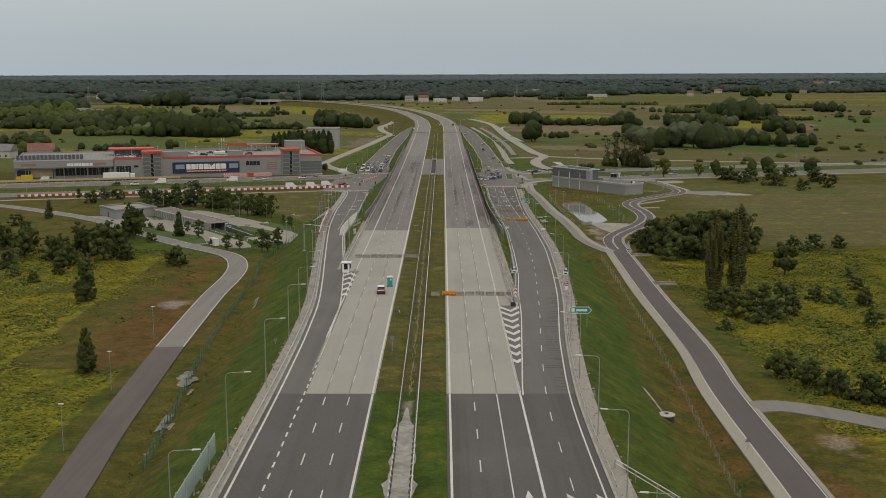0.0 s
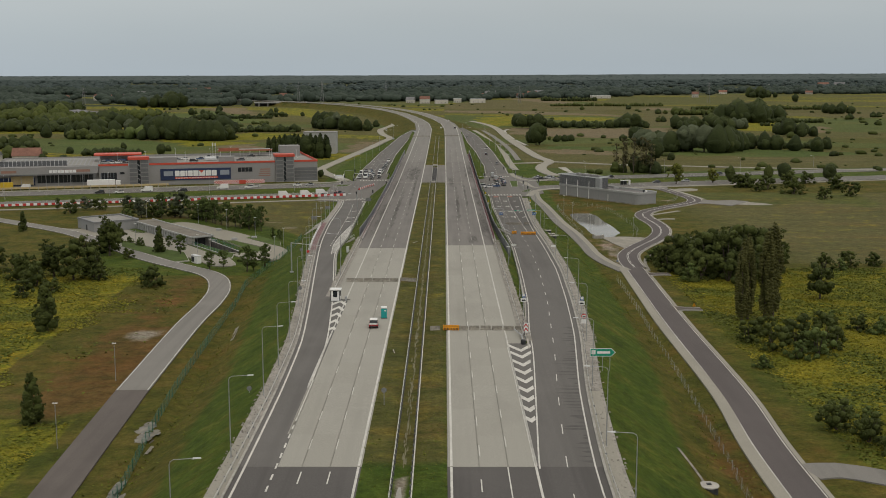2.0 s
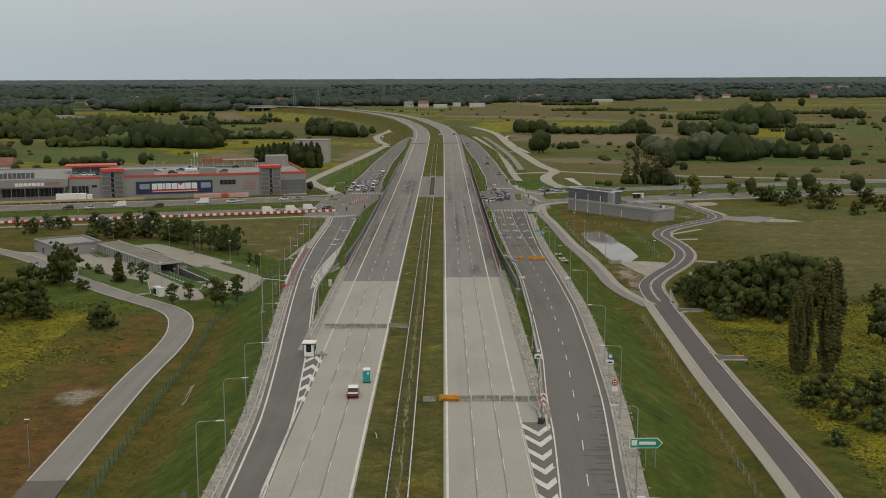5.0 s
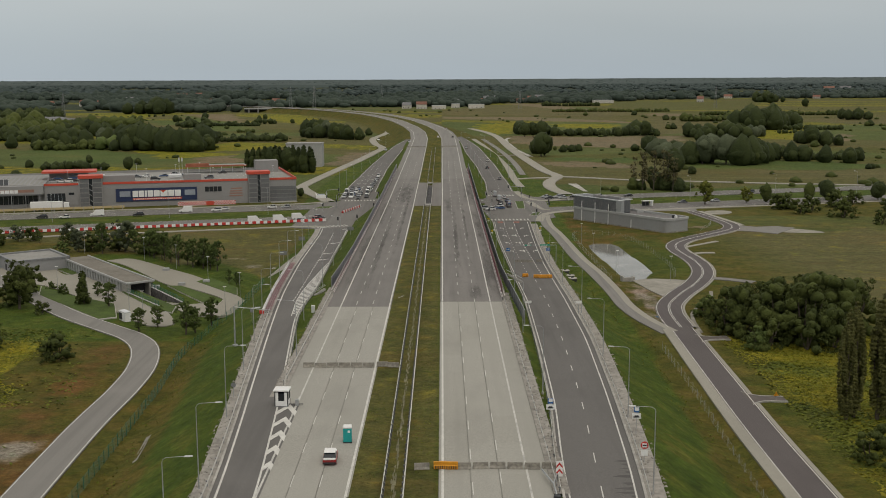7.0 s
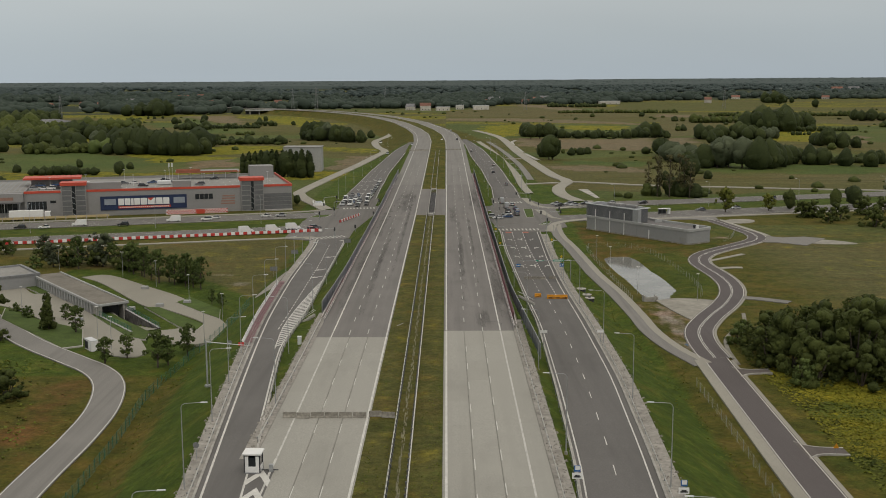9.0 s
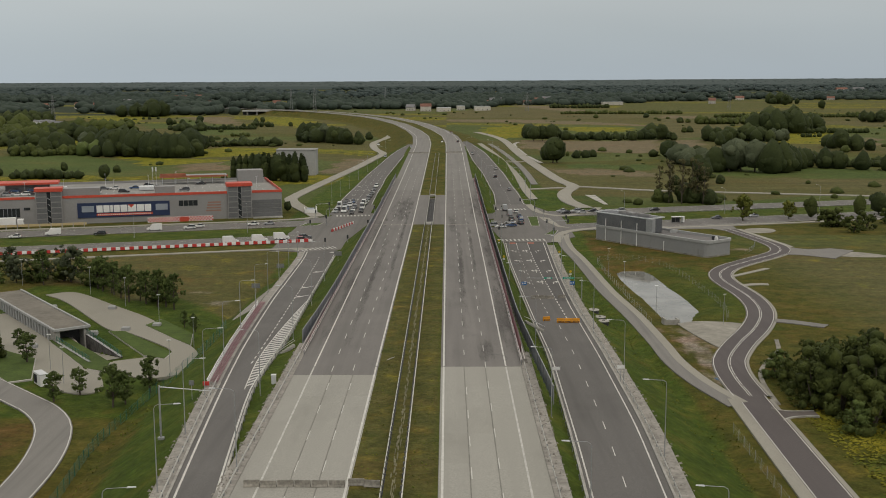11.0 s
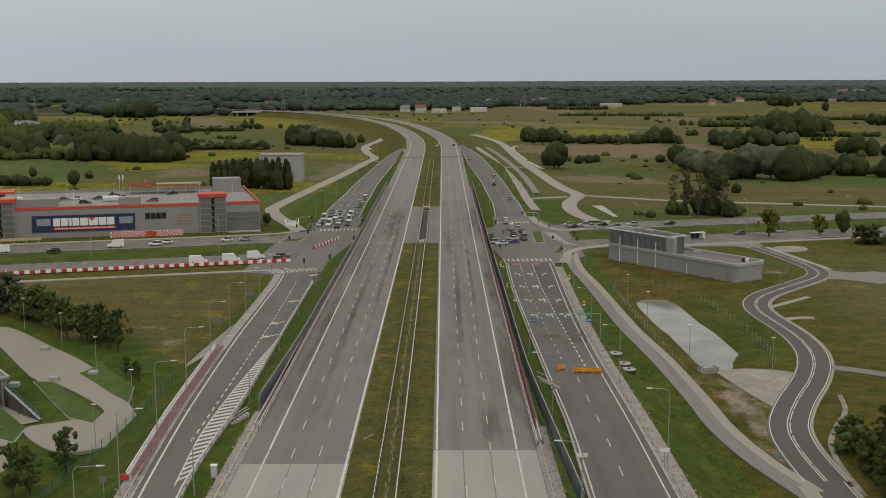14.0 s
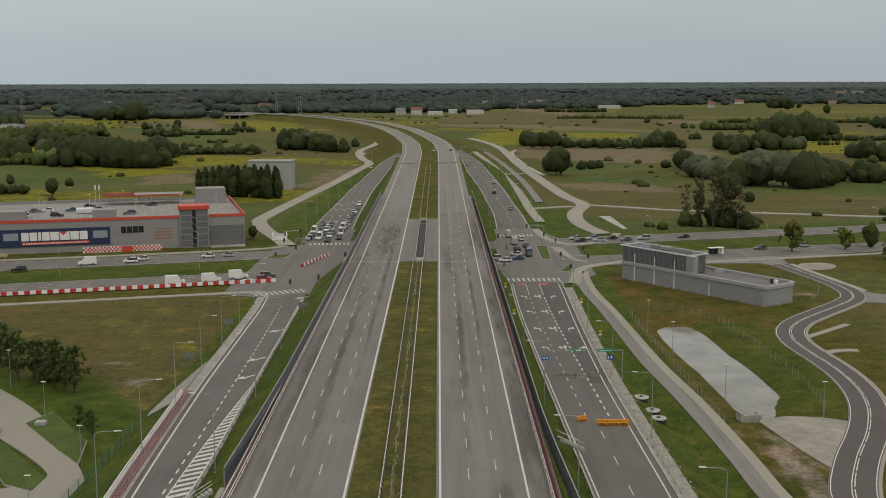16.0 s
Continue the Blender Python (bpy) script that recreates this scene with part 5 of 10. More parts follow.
for outline in ([(32.4, 568.5), (35.6, 568.5), (37.2, 597), (33.0, 597)], [(35.6, 546.5), (39.0, 546), (41.4, 556), (39.6, 557)], [(-56, 570), (-49, 572), (-47.5, 579), (-54, 577)]):
    isle = slab("traffic_island", "grassed traffic island with a pale kerb", outline, M_KERB, GROUND + 0.32, 0.5, "island")
    cx_, cy_ = sum(p[0] for p in outline) / 4, sum(p[1] for p in outline) / 4
    sh = Shape()
    inner_ = [(cx_ + (p[0] - cx_) * 0.88, cy_ + (p[1] - cy_) * 0.95) for p in outline]
    if sum(a[0] * b[1] - b[0] * a[1] for a, b in zip(inner_, inner_[1:] + inner_[:1])) < 0:
        inner_ = inner_[::-1]
    sh.prism(inner_, GROUND + 0.30, GROUND + 0.36)
    part("lawn", sh, M_LAWN, isle, "short green grass")
slab("footway_island", "pale paved footway between the carriageways", [(37.6, 597), (41.4, 593), (43.5, 570), (47, 563), (42.5, 566), (38.6, 585)], M_PATH, GROUND + 0.25, 0.5, "path")
# lanes of the approach beyond the junction
mark(far_left, lambda y: lr_left(y) + 0.4, left_z, 615, 950, 0.22)
mark(far_left, lambda y: lr_right(y) - 0.4, left_z, 615, 950, 0.22)
mark(far_right, lambda y: rr_left(y) + 0.4, right_z, 615, 960, 0.22)
mark(far_right, lambda y: rr_right(y) - 0.6, right_z, 615, 960, 0.22)
mark(far_right, lambda y: 0.5 * (rr_left(y) + rr_right(y)), right_z, 640, 950, 0.15, (4, 8))
for x_ in (-44.0, -40.8, -37.7):
    mark(far_left, const(x_), left_z, 610, 665, 0.14)
    mark(far_left, curve_of([(665, x_), (725, x_ + 0.4), (800, x_ + 3.0)]), left_z, 666, 790, 0.14, (3, 5))
for x_, y_ in ((-45.7, 724), (-42.3, 726), (-39.5, 730), (-45.4, 704), (-42.2, 704), (-39.3, 707), (-45.2, 683), (-41.8, 683.6), (-38.4, 684), (-45.4, 664), (-42.1, 665), (-38.8, 665)):
    arrow(far_left, x_, y_, float(left_z(y_)) + 0.05, "right", -5)

# stones laid against the head of the embankment
sh = Shape()
rows = []
for y in steps(403, 434, 2):
    edge, w = float(lr_left(y)) - 2.9, 0.4 + 5.6 * max(0.0, 1 - abs(y - 406) / 28.0) ** 0.8
    rows.append([(edge - w * k / 4, y, float(relief(edge - w * k / 4, y)) + 0.16) for k in range(5)])
sh.strip(rows)
tagged(part("stone_apron", sh, M_GRAVEL), "pale stone apron on the embankment beside the slip road", "pavement", kind="structure")

# bridge
bridge = thing("bridge", "concrete road bridge in two halves", "bridge", kind="structure")
for a, b in ((RI(560) - 1.9, RO(560) + 1.4), (LO(560) - 1.4, LI(560) + 1.9)):
    s = Shape()
    ribbon(s, steps(529, 616, 6), const(float(a)), const(float(b)), deck_z, -0.24, 1.5)
    rows = [[(float(a), y, float(deck_z(y)) - 1.74), (float(b), y, float(deck_z(y)) - 1.74)] for y in steps(529, 616, 6)]
    s.strip([r[::-1] for r in rows])
    part("deck", s, M_CONCRETE, bridge)
for y0, y1 in ((529, 533.5), (610.5, 616)):
    s = Shape()
    s.box(-27, 15.2, y0, y1, GROUND - 1, float(deck_z(y0)) - 0.3)
    part("abutment", s, M_CONCRETE_OLD, bridge)
for a, b in ((-11.2, -6.75), (-4.35, -0.2)):
    s = Shape()
    ribbon(s, steps(526, 620.5, 6), const(a), const(b), deck_z, 0.05)
    part("median_paving", s, M_DECK_DARK, bridge)
s = Shape()
for a, b in ((-6.85, -6.65), (-4.45, -4.25)):
    ribbon(s, steps(526, 620.5, 6), const(a), const(b), deck_z, 0.75, 0.9)
s.box(-6.7, -4.4, 526, 531, -2.2, float(deck_z(528)) + 0.35)
s.box(-6.7, -4.4, 617, 620.5, -2.4, float(deck_z(619)) + 0.35)
part("parapet", s, M_CONCRETE, bridge)
s = Shape()
for k in range(85):
    ya = 531.6 + k
    za = float(deck_z(ya)) - 0.75
    s.box(-6.66, -4.44, ya, ya + 0.86, za - 0.05, za)
part("grating", s, M_GRATING, bridge, "dark steel grating between the two halves")
# joints across both carriageways
for y in (526, 620.5, 868):
    for xa, xb, road in ((LO, LI, left_road), (RI, RO, right_road)):
        s = Shape()
        s.strip([[(float(xa(y)), y - 0.4, float(deck_z(y)) + 0.012), (float(xb(y)), y - 0.4, float(deck_z(y)) + 0.012)], [(float(xa(y)), y + 0.4, float(deck_z(y)) + 0.012), (float(xb(y)), y + 0.4, float(deck_z(y)) + 0.012)]])
        part("expansion_joint", s, M_CONCRETE_OLD if y < 800 else M_PATH, road)


# ---- rails and barriers ----
def beam_shape(xf, zf, ys, out=0.05, h=0.72):
    s = Shape()
    prof = [(0.0, -0.16), (out, -0.10), (0.02, 0.0), (out, 0.10), (0.0, 0.16), (-0.03, 0.16), (-0.03, -0.16), (0.0, -0.16)]
    s.strip([[(float(xf(y)) + a, y, float(zf(y)) + h + b) for a, b in prof] for y in ys])
    return s


post_shape = Shape().box(-0.05, 0.05, -0.07, 0.07, -0.3, 0.80)
post_shape.box(-0.16, 0.06, -0.05, 0.05, 0.62, 0.80)
MESH_POST = post_shape.mesh("post", M_STEEL_DULL)
post_shape.box(-0.14, 0.12, -0.20, 0.20, 0.50, 0.905)
MESH_POST_BLOCK = post_shape.mesh("post", grainy("post_steel", (0.105, 0.108, 0.11), 0.15, 4.0, 0.5, 0.7, 0.2, 0.3, 0.0))


def guard_rail(label, xf, zf, y0, y1, gap=4.0, side=1, post=MESH_POST):
    g = thing("guard_rail", label, "guard rail", "guard rails along the road")
    part("rail_beam", beam_shape(xf, zf, steps(y0, y1, 4), (0.11 if post is MESH_POST_BLOCK else 0.06) * side), M_RAIL_PALE if post is MESH_POST_BLOCK else M_RAIL, g)
    for y in np.arange(y0 + 0.5, y1, gap):
        piece("post", post, g, pose(float(xf(y)) - 0.09 * side, y, float(zf(y))))
    return g


guard_rail("galvanised steel guard rail on the grass median", const(-7.05), deck_z, -189, 527, 2.0, -1, MESH_POST_BLOCK)
guard_rail("galvanised steel guard rail on the grass median", const(-4.62), deck_z, -189, 527, 2.0, 1, MESH_POST_BLOCK)
guard_rail("galvanised steel guard rail on the grass median", const(-7.05), deck_z, 621, 862, 4.0, -1)
guard_rail("galvanised steel guard rail on the grass median", const(-4.62), deck_z, 621, 862, 4.0, 1)
guard_rail("steel guard rail outside the falling slip road", lambda y: rr_right(y) + 1.5, right_z, -188, 505, 4.0, -1)
guard_rail("steel guard rail outside the climbing slip road", lambda y: lr_left(y) - 1.25, left_z, -188, 330, 4.0, 1)
guard_rail("steel guard rail on the stone verge", lambda y: LO(y) - 0.5, deck_z, 268, 342.5, 4.0, 1)
guard_rail("steel guard rail on the stone verge", lambda y: RO(y) + 0.5, deck_z, 224, 335.5, 4.0, -1)
guard_rail("steel guard rail beside the hatched area", lambda y: lr_right(y) + 0.55, left_z, 290, 480, 4.0, -1)
guard_rail("steel guard rail inside the slip road", lambda y: rr_left(y) - 1.0, right_z, 222, 470, 4.0, 1)


def noise_barrier(label, xf, y0, y1, base, height, group):
    g = thing("noise_barrier", label, "noise barrier", group)
    ys = np.arange(y0, y1 + 0.1, 4.0)
    for a, b in zip(ys[:-1], ys[1:]):
        xa, xb, za, zb = float(xf(a)), float(xf(b)), float(base(a)), float(base(b))
        s = Shape()
        s.v += [(xa - 0.05, a, za), (xb - 0.05, b, zb), (xb - 0.05, b, zb + height), (xa - 0.05, a, za + height), (xa + 0.05, a, za), (xb + 0.05, b, zb), (xb + 0.05, b, zb + height), (xa + 0.05, a, za + height)]
        s.f += [(0, 3, 2, 1), (4, 5, 6, 7), (3, 7, 6, 2), (0, 1, 5, 4), (0, 4, 7, 3), (1, 2, 6, 5)]
        part("panel", s, M_BARRIER, g)
        s = Shape()
        s.box(xa - 0.1, xa + 0.1, a - 0.09, a + 0.09, za - 0.3, za + height + 0.08)
        part("post", s, M_STEEL_DULL, g)
    s = Shape()
    s.strip([[(float(xf(y)) - 0.06, y, float(base(y)) + height + 0.06), (float(xf(y)) + 0.06, y, float(base(y)) + height + 0.06)] for y in ys])
    part("top_cap", s, M_STEEL, g, "pale metal cap")
    return g


nbl = curve_of([(340, -26.2), (356, -25.9), (372, -25.4), (400, -25.0), (700, -25.0)])
nbr = curve_of([(312, 16.6), (330, 15.9), (350, 15.2), (372, 14.5), (700, 14.3)])
noise_barrier("dark blue-grey panel noise barrier with pale cap", nbl, 352, 700, deck_z, 2.5, "noise barriers on the bridge")
noise_barrier("dark blue-grey panel noise barrier with pale cap", nbr, 314, 702, deck_z, 2.5, "noise barriers on the bridge")


def pipe_rail(label, xf, zf, y0, y1, side, gap=4.0, tall=1.1, red=0.6):
    g = thing("bridge_railing", label, "railing", "railings on the bridges")
    for h, d in ((0.50, 0.0), (0.85, 0.10), (tall, 0.55)):
        part("rail_pipe", Shape().tube([(float(xf(y)) - side * d, y, float(zf(y)) + h) for y in steps(y0, y1, 8)], 0.075, 5), M_PIPE, g)
    for y in np.arange(y0, y1, gap):
        sh = Shape()
        sh.box(float(xf(y)) - 0.06, float(xf(y)) + 0.06, y - 0.06, y + 0.06, float(zf(y)) - 0.1, float(zf(y)) + 0.9)
        part("post", sh, M_STEEL_DULL, g)
    s = Shape()
    ribbon(s, steps(y0 + 8, y1, 6), lambda y: float(xf(y)) - side * 0.42 - 0.05, lambda y: float(xf(y)) - side * 0.42 + 0.05, zf, red, red)
    part("red_panel", s, M_RAIL_RED, g, "wine-red painted panel")
    return g


pipe_rail("pinkish white pipe railing before a wine-red panel", lambda y: LO(y) + 0.10, deck_z, 343, 690, 1)
pipe_rail("pinkish white pipe railing before a wine-red panel", lambda y: RO(y) + 0.10, deck_z, 336, 690, -1, red=1.7)

# the little bridge of the climbing slip road, red and white
lb = thing("slip_road_railing", "red and white steel railing with a pale parapet", "railing")
s = Shape()
ribbon(s, steps(326, 404, 4), lambda y: lr_left(y) - 3.0, lambda y: lr_left(y) - 0.75, left_z, 0.06, 0.9)
part("walkway", s, M_KERB, lb, "pale concrete edge beam")
s = Shape()
for h in (0.35, 0.7, 1.1):
    s.tube([(float(lr_left(y)) - 2.6, y, float(left_z(y)) + h) for y in steps(326, 404, 6)], 0.09, 5)
part("outer_rail", s, M_WHITE, lb)
for xo in (-1.95, -1.5, -1.05):
    for k, y in enumerate(np.arange(326, 403.5, 1.1)):
        sh = Shape()
        x = float(lr_left(y)) + xo
        zz = float(left_z(y)) + 0.1
        x2 = float(lr_left(y + 0.8)) + xo
        sh.strip([[(x - 0.10, y, zz + 0.45), (x - 0.10, y, zz + 0.8), (x + 0.14, y, zz + 0.8), (x + 0.14, y, zz + 0.45)], [(x2 - 0.10, y + 0.72, zz + 0.45), (x2 - 0.10, y + 0.72, zz + 0.8), (x2 + 0.14, y + 0.72, zz + 0.8), (x2 + 0.14, y + 0.72, zz + 0.45)]])
        part("red_bar", sh, M_RAIL_ROSE, lb)
s = Shape()
s.box(-38.6, -37.6, 325.7, 325.9, float(left_z(326)) + 0.2, float(left_z(326)) + 0.85)
part("end_plate", s, M_RED, lb, "bright red end plate")
s = Shape()
wz0 = GROUND - 0.5
s.v += [(-44.0, 405, float(left_z(405)) - 0.2), (-44.0, 432, GROUND + 1.6), (-49.6, 404, wz0), (-46.5, 432, wz0), (-43.4, 405, wz0), (-43.4, 432, wz0)]
s.f += [(0, 1, 3, 2), (0, 2, 4), (1, 5, 3)]
tagged(part("wing_wall", s, M_CONCRETE), "pale paved wing wall at the underpass", "wall", kind="structure")
# the clear screen and the bridge end at the near edge
g = thing("clear_screen", "greenish clear noise screen with steel posts", "noise barrier")
for y in np.arange(60, 130, 4.0):
    s = Shape()
    s.box(-29.35, -29.25, y, y + 3.9, 1.0, 3.6)
    part("pane", s, grainy("green_glass", (0.30, 0.40, 0.36), 0.05, 2, 0.3, 0.2, relief=0.0) if y == 60 else bpy.data.materials["green_glass"], g)
    s = Shape()
    s.box(-29.4, -29.2, y - 0.08, y + 0.08, 0.2, 3.75)
    part("post", s, M_STEEL, g)
g = thing("bridge_railing", "pale steel handrail on a stone-faced abutment", "railing", "railings on the bridges")
s = Shape()
for h in (0.5, 1.0):
    s.tube([(19.6, 127, 1.0 + h), (24.5, 118, 0.4 + h), (29, 110, -0.6 + h)], 0.05, 5)
part("rail_pipes", s, M_LAMP_HEAD, g)
for k in range(6):
    sh = Shape()
    t = k / 5
    sh.box(19.6 + 9.4 * t - 0.05, 19.6 + 9.4 * t + 0.05, 127 - 17 * t - 0.05, 127 - 17 * t + 0.05, 0.2 - 2.0 * t, 2.0 - 1.6 * t)
    part("post", sh, M_STEEL, g)


# ---- buildings ----
M_CLAD = grainy("grey_cladding", (0.255, 0.25, 0.245), 0.05, 1.5, 0.08, 0.6, relief=0.0)
M_CLAD_DARK = grainy("dark_grey_louvre", (0.135, 0.138, 0.14), 0.10, 1.5, 0.2, 0.55, relief=0.0)
M_ROOFDECK = grainy("roof_deck", (0.245, 0.24, 0.225), 0.12, 0.8, 0.08, 0.9, relief=0.1)
M_SIGNRED = grainy("sign_red", (0.50, 0.075, 0.045), 0.08, 2.0, 0.3, 0.5, relief=0.0)
M_NAVY = grainy("navy_sign", (0.022, 0.035, 0.085), 0.10, 2.0, 0.3, 0.5, relief=0.0)
M_PALE = grainy("pale_panel", (0.27, 0.30, 0.34), 0.06, 2.0, 0.3, 0.5, relief=0.0)
M_CREAM = grainy("cream_beam", (0.47, 0.37, 0.20), 0.08, 2.0, 0.3, 0.7, relief=0.0)
M_TIN = grainy("corrugated_grey", (0.105, 0.11, 0.118), 0.08, 1.0, 0.2, 0.5, relief=0.0)
M_PLASTER = grainy("plaster_grey", (0.33, 0.335, 0.33), 0.07, 1.0, 0.15, 0.8, relief=0.1)
M_ROOF_RED = grainy("roof_tiles_red", (0.17, 0.085, 0.062), 0.18, 1.5, 0.3, 0.8, relief=0.0, per_object=0.2)
M_ROOF_GREY = grainy("roof_tiles_grey", (0.16, 0.16, 0.165), 0.15, 1.5, 0.3, 0.8, relief=0.0, per_object=0.2)
M_HOUSE = grainy("house_plaster", (0.50, 0.48, 0.43), 0.10, 1.5, 0.3, 0.85, relief=0.0, per_object=0.25)

SHOP = Matrix.Translation((-67, 601, 0)) @ Matrix.Rotation(SA, 4, "Z")
shop = thing("shop_building", "long grey-clad retail building with red trim and rooftop parking", "building", m=SHOP)
TOP = 2.7
s = Shape().box(-109, 0, 0, 60, GROUND, 1.5)
part("wall", s, M_CLAD, shop)
s = Shape().box(-108.6, -0.4, 0.4, 59.6, 1.5, 1.58)
part("roof_deck", s, M_ROOFDECK, shop, "pale concrete parking deck")
s = Shape()
for x0, x1 in ((-109.1, -94.9), (-84.8, -22.0), (-12.1, 0.15)):
    s.box(x0, x1, -0.18, 0.25, 1.75, TOP)
s.box(-0.25, 0.18, 0.3, 59.9, 1.75, TOP)
part("red_fascia", s, M_SIGNRED, shop, "red painted parapet band")
s = Shape().box(-109, 0, -0.02, 0.3, 1.5, 1.75).box(-109, 0, 59.7, 60.02, 1.5, 2.6).box(-109.02, -108.7, 0.3, 59.7, 1.5, 2.6).box(-0.3, -0.02, 0.3, 59.7, 1.5, 1.75)
part("parapet", s, M_CLAD, shop)
s = Shape().box(-158, -109, 1.5, 60, GROUND, 1.45)
part("wall", s, M_CLAD, shop)
s = Shape().box(-158.0, -109.2, 1.9, 59.8, 1.45, 1.6)
part("roof", s, M_ROOFDECK, shop, "pale flat roof")
part("parapet", Shape().box(-158.2, -109.2, 1.3, 1.9, 1.45, 2.3).box(-158.3, -157.8, 1.9, 60, 1.45, 2.3).box(-157.8, -109.2, 59.8, 60.2, 1.45, 2.3), M_CLAD, shop)
part("roof_screen", Shape().box(-157.5, -124, 8.0, 8.2, 1.6, 4.3), M_TIN, shop, "ribbed grey screen on the roof")
for k in range(18):
    part("screen_post", Shape().box(-157.4 + 1.95 * k, -157.2 + 1.95 * k, 7.85, 8.0, 1.6, 4.45), M_LAMP_HEAD, shop)
s = Shape()
for k in range(24):
    s.box(-157.5 + 2.05 * k, -157.0 + 2.05 * k, 10, 59, 1.6, 1.66)
part("roof_seam", s, M_STEEL_DULL, shop)
for x0, x1 in ((-21.8, -12.3), (-94.6, -85.0)):
    tw = new("stair_tower")
    tw.parent = shop
    tw.name = "stair_tower"
    s = Shape().box(x0, x1, -1.0, 5.5, GROUND, 4.6)
    part("tower_wall", s, M_CLAD, tw)
    s = Shape().box(x0 - 0.4, x1 + 0.4, -1.4, 5.9, 4.6, 5.9)
    part("tower_cap", s, M_SIGNRED, tw, "red painted cap")
    for k in range(6):
        for xa, xb in ((x0 + 0.3, x0 + 3.9), (x1 - 3.9, x1 - 0.3)):
            s = Shape().box(xa, xb, -1.08, -0.99, GROUND + 0.5 + 2.15 * k, GROUND + 2.3 + 2.15 * k)
            part("louvre_panel", s, M_CLAD_DARK, tw)
    s = Shape().box(x0 + 4.1, x1 - 4.1, -1.06, -0.99, GROUND + 0.3, 4.4)
    part("slit_window", s, M_GLASS_DARK, tw)
    for k in range(5):
        part("stair_stringer", Shape().tube([(x0 + 4.2, -1.12, GROUND + 1.5 + 2.3 * k), (x1 - 4.2, -1.12, GROUND + 0.6 + 2.3 * k)], 0.07, 4), M_LAMP_HEAD, tw)
for k in range(4):
    s = Shape().box(-12.1, -0.3, -0.10, 0.0, GROUND + 0.4 + 1.75 * k, GROUND + 1.95 + 1.75 * k)
    part("louvre_panel", s, M_CLAD_DARK, shop)
s = Shape().box(-12.0, -0.2, -3.5, -0.2, GROUND, GROUND + 0.35)
part("plinth", s, M_CONCRETE, shop)
# sign board with plain shapes
sign = new("sign_board")
sign.parent = shop
part("board", Shape().box(-79.5, -44.6, -0.35, -0.02, -6.1, -0.35), M_NAVY, sign, "navy sign board")
for a in (-77.9, -50.0):
    part("light_panel", Shape().box(a, a + 4.6, -0.42, -0.35, -3.9, -1.5), M_PALE, sign)
x = -72.4
for k, w in enumerate((2.3, 2.3, 1.0, 2.3, 2.6, 3.1, 2.6, 2.5)):
    s = Shape().box(x, x + w, -0.50, -0.35, -4.2, -1.4, None, 0.07)
    part("white_shape", s, M_WHITE, sign)
    x += w + 0.28
part("red_shape", Shape().face([(-58.0, -0.52, -1.35), (-60.6, -0.52, -1.35), (-59.3, -0.52, -2.6)][::-1]), M_SIGNRED, sign)
part("red_strip", Shape().box(-72.4, -51.2, -0.44, -0.35, -5.5, -4.6), M_SIGNRED, sign)
for k in range(26):
    part("caption_bar", Shape().box(-71.9 + 0.78 * k, -71.5 + 0.78 * k, -0.46, -0.44, -5.3, -4.85), M_WHITE, sign)
s = Shape().box(-41.1, -33.6, -0.12, 0.0, -2.7, -0.5)
win = part("strip_window", s, M_GLASS_DARK, shop)
for k in range(5):
    part("mullion", Shape().box(-41.15 + 1.86 * k, -41.0 + 1.86 * k, -0.18, -0.12, -2.75, -0.45), M_CLAD, win)
s = Shape()
for k in range(4):
    s.box(-30.5 + 0.3 * k, -24.5, -0.06, -0.015, -5.2 + 1.1 * k, -4.6 + 1.1 * k)
part("faded_marking", s, grainy("faded_red", (0.29, 0.17, 0.13), 0.1, 1.0, 0.2, 0.7, relief=0.0), shop, "faded red stripes")
for x0, x1, z0, z1 in ((-108, -100.5, -5.0, -1.6), (-99.2, -96.8, -2.4, -1.4)):
    w_ = part("shop_window", Shape().box(x0, x1, -0.15, 0.0, z0, z1), M_GLASS_DARK, shop)
    for k in range(int((x1 - x0) / 1.5)):
        part("mullion", Shape().box(x0 + 1.5 * k, x0 + 1.5 * k + 0.12, -0.2, -0.15, z0, z1), M_PALE, w_)
w_ = part("shop_window", Shape().box(-138, -112, 1.3, 1.5, -6.0, -2.0), M_GLASS_DARK, shop)
for k in range(14):
    part("mullion", Shape().box(-138 + 2 * k, -137.8 + 2 * k, 1.22, 1.3, -6.0, -2.0), M_CLAD_DARK, w_)
part("canopy", Shape().box(-157.5, -110, -2.0, 1.5, -1.95, -1.4), M_CLAD_DARK, shop)
for k in range(9):
    part("canopy_post", Shape().tube([(-156.5 + 5.7 * k, -1.6, GROUND), (-156.5 + 5.7 * k, -1.6, -1.9)], 0.14, 6), M_STEEL, shop)
for x0, x1 in ((-154, -147), (-127, -113)):
    part("faded_marking", Shape().box(x0, x1, -2.06, -2.0, -0.6, 0.6), bpy.data.materials["faded_red"], shop, "faded red lettering strip")
s = Shape()
x = -132.0
for w in (1.4, 1.4, 0.5, 1.4, 1.5, 1.9, 1.5, 1.5):
    s.box(x, x + w, -2.15, -2.0, -0.9, 0.5)
    x += w + 0.2
part("white_shape", s, M_WHITE, shop)
part("fascia_panel", Shape().box(-157.5, -109.2, -1.98, 1.3, -1.4, 2.1), M_CLAD, shop)
part("banner", Shape().box(-157, -139, 1.2, 1.5, -7.0, -3.2), M_NAVY, shop, "navy banner with pale bars")
part("banner", Shape().box(-150, -139.5, 1.1, 1.2, -6.6, -2.4), M_CREAM, shop, "orange-yellow banner")
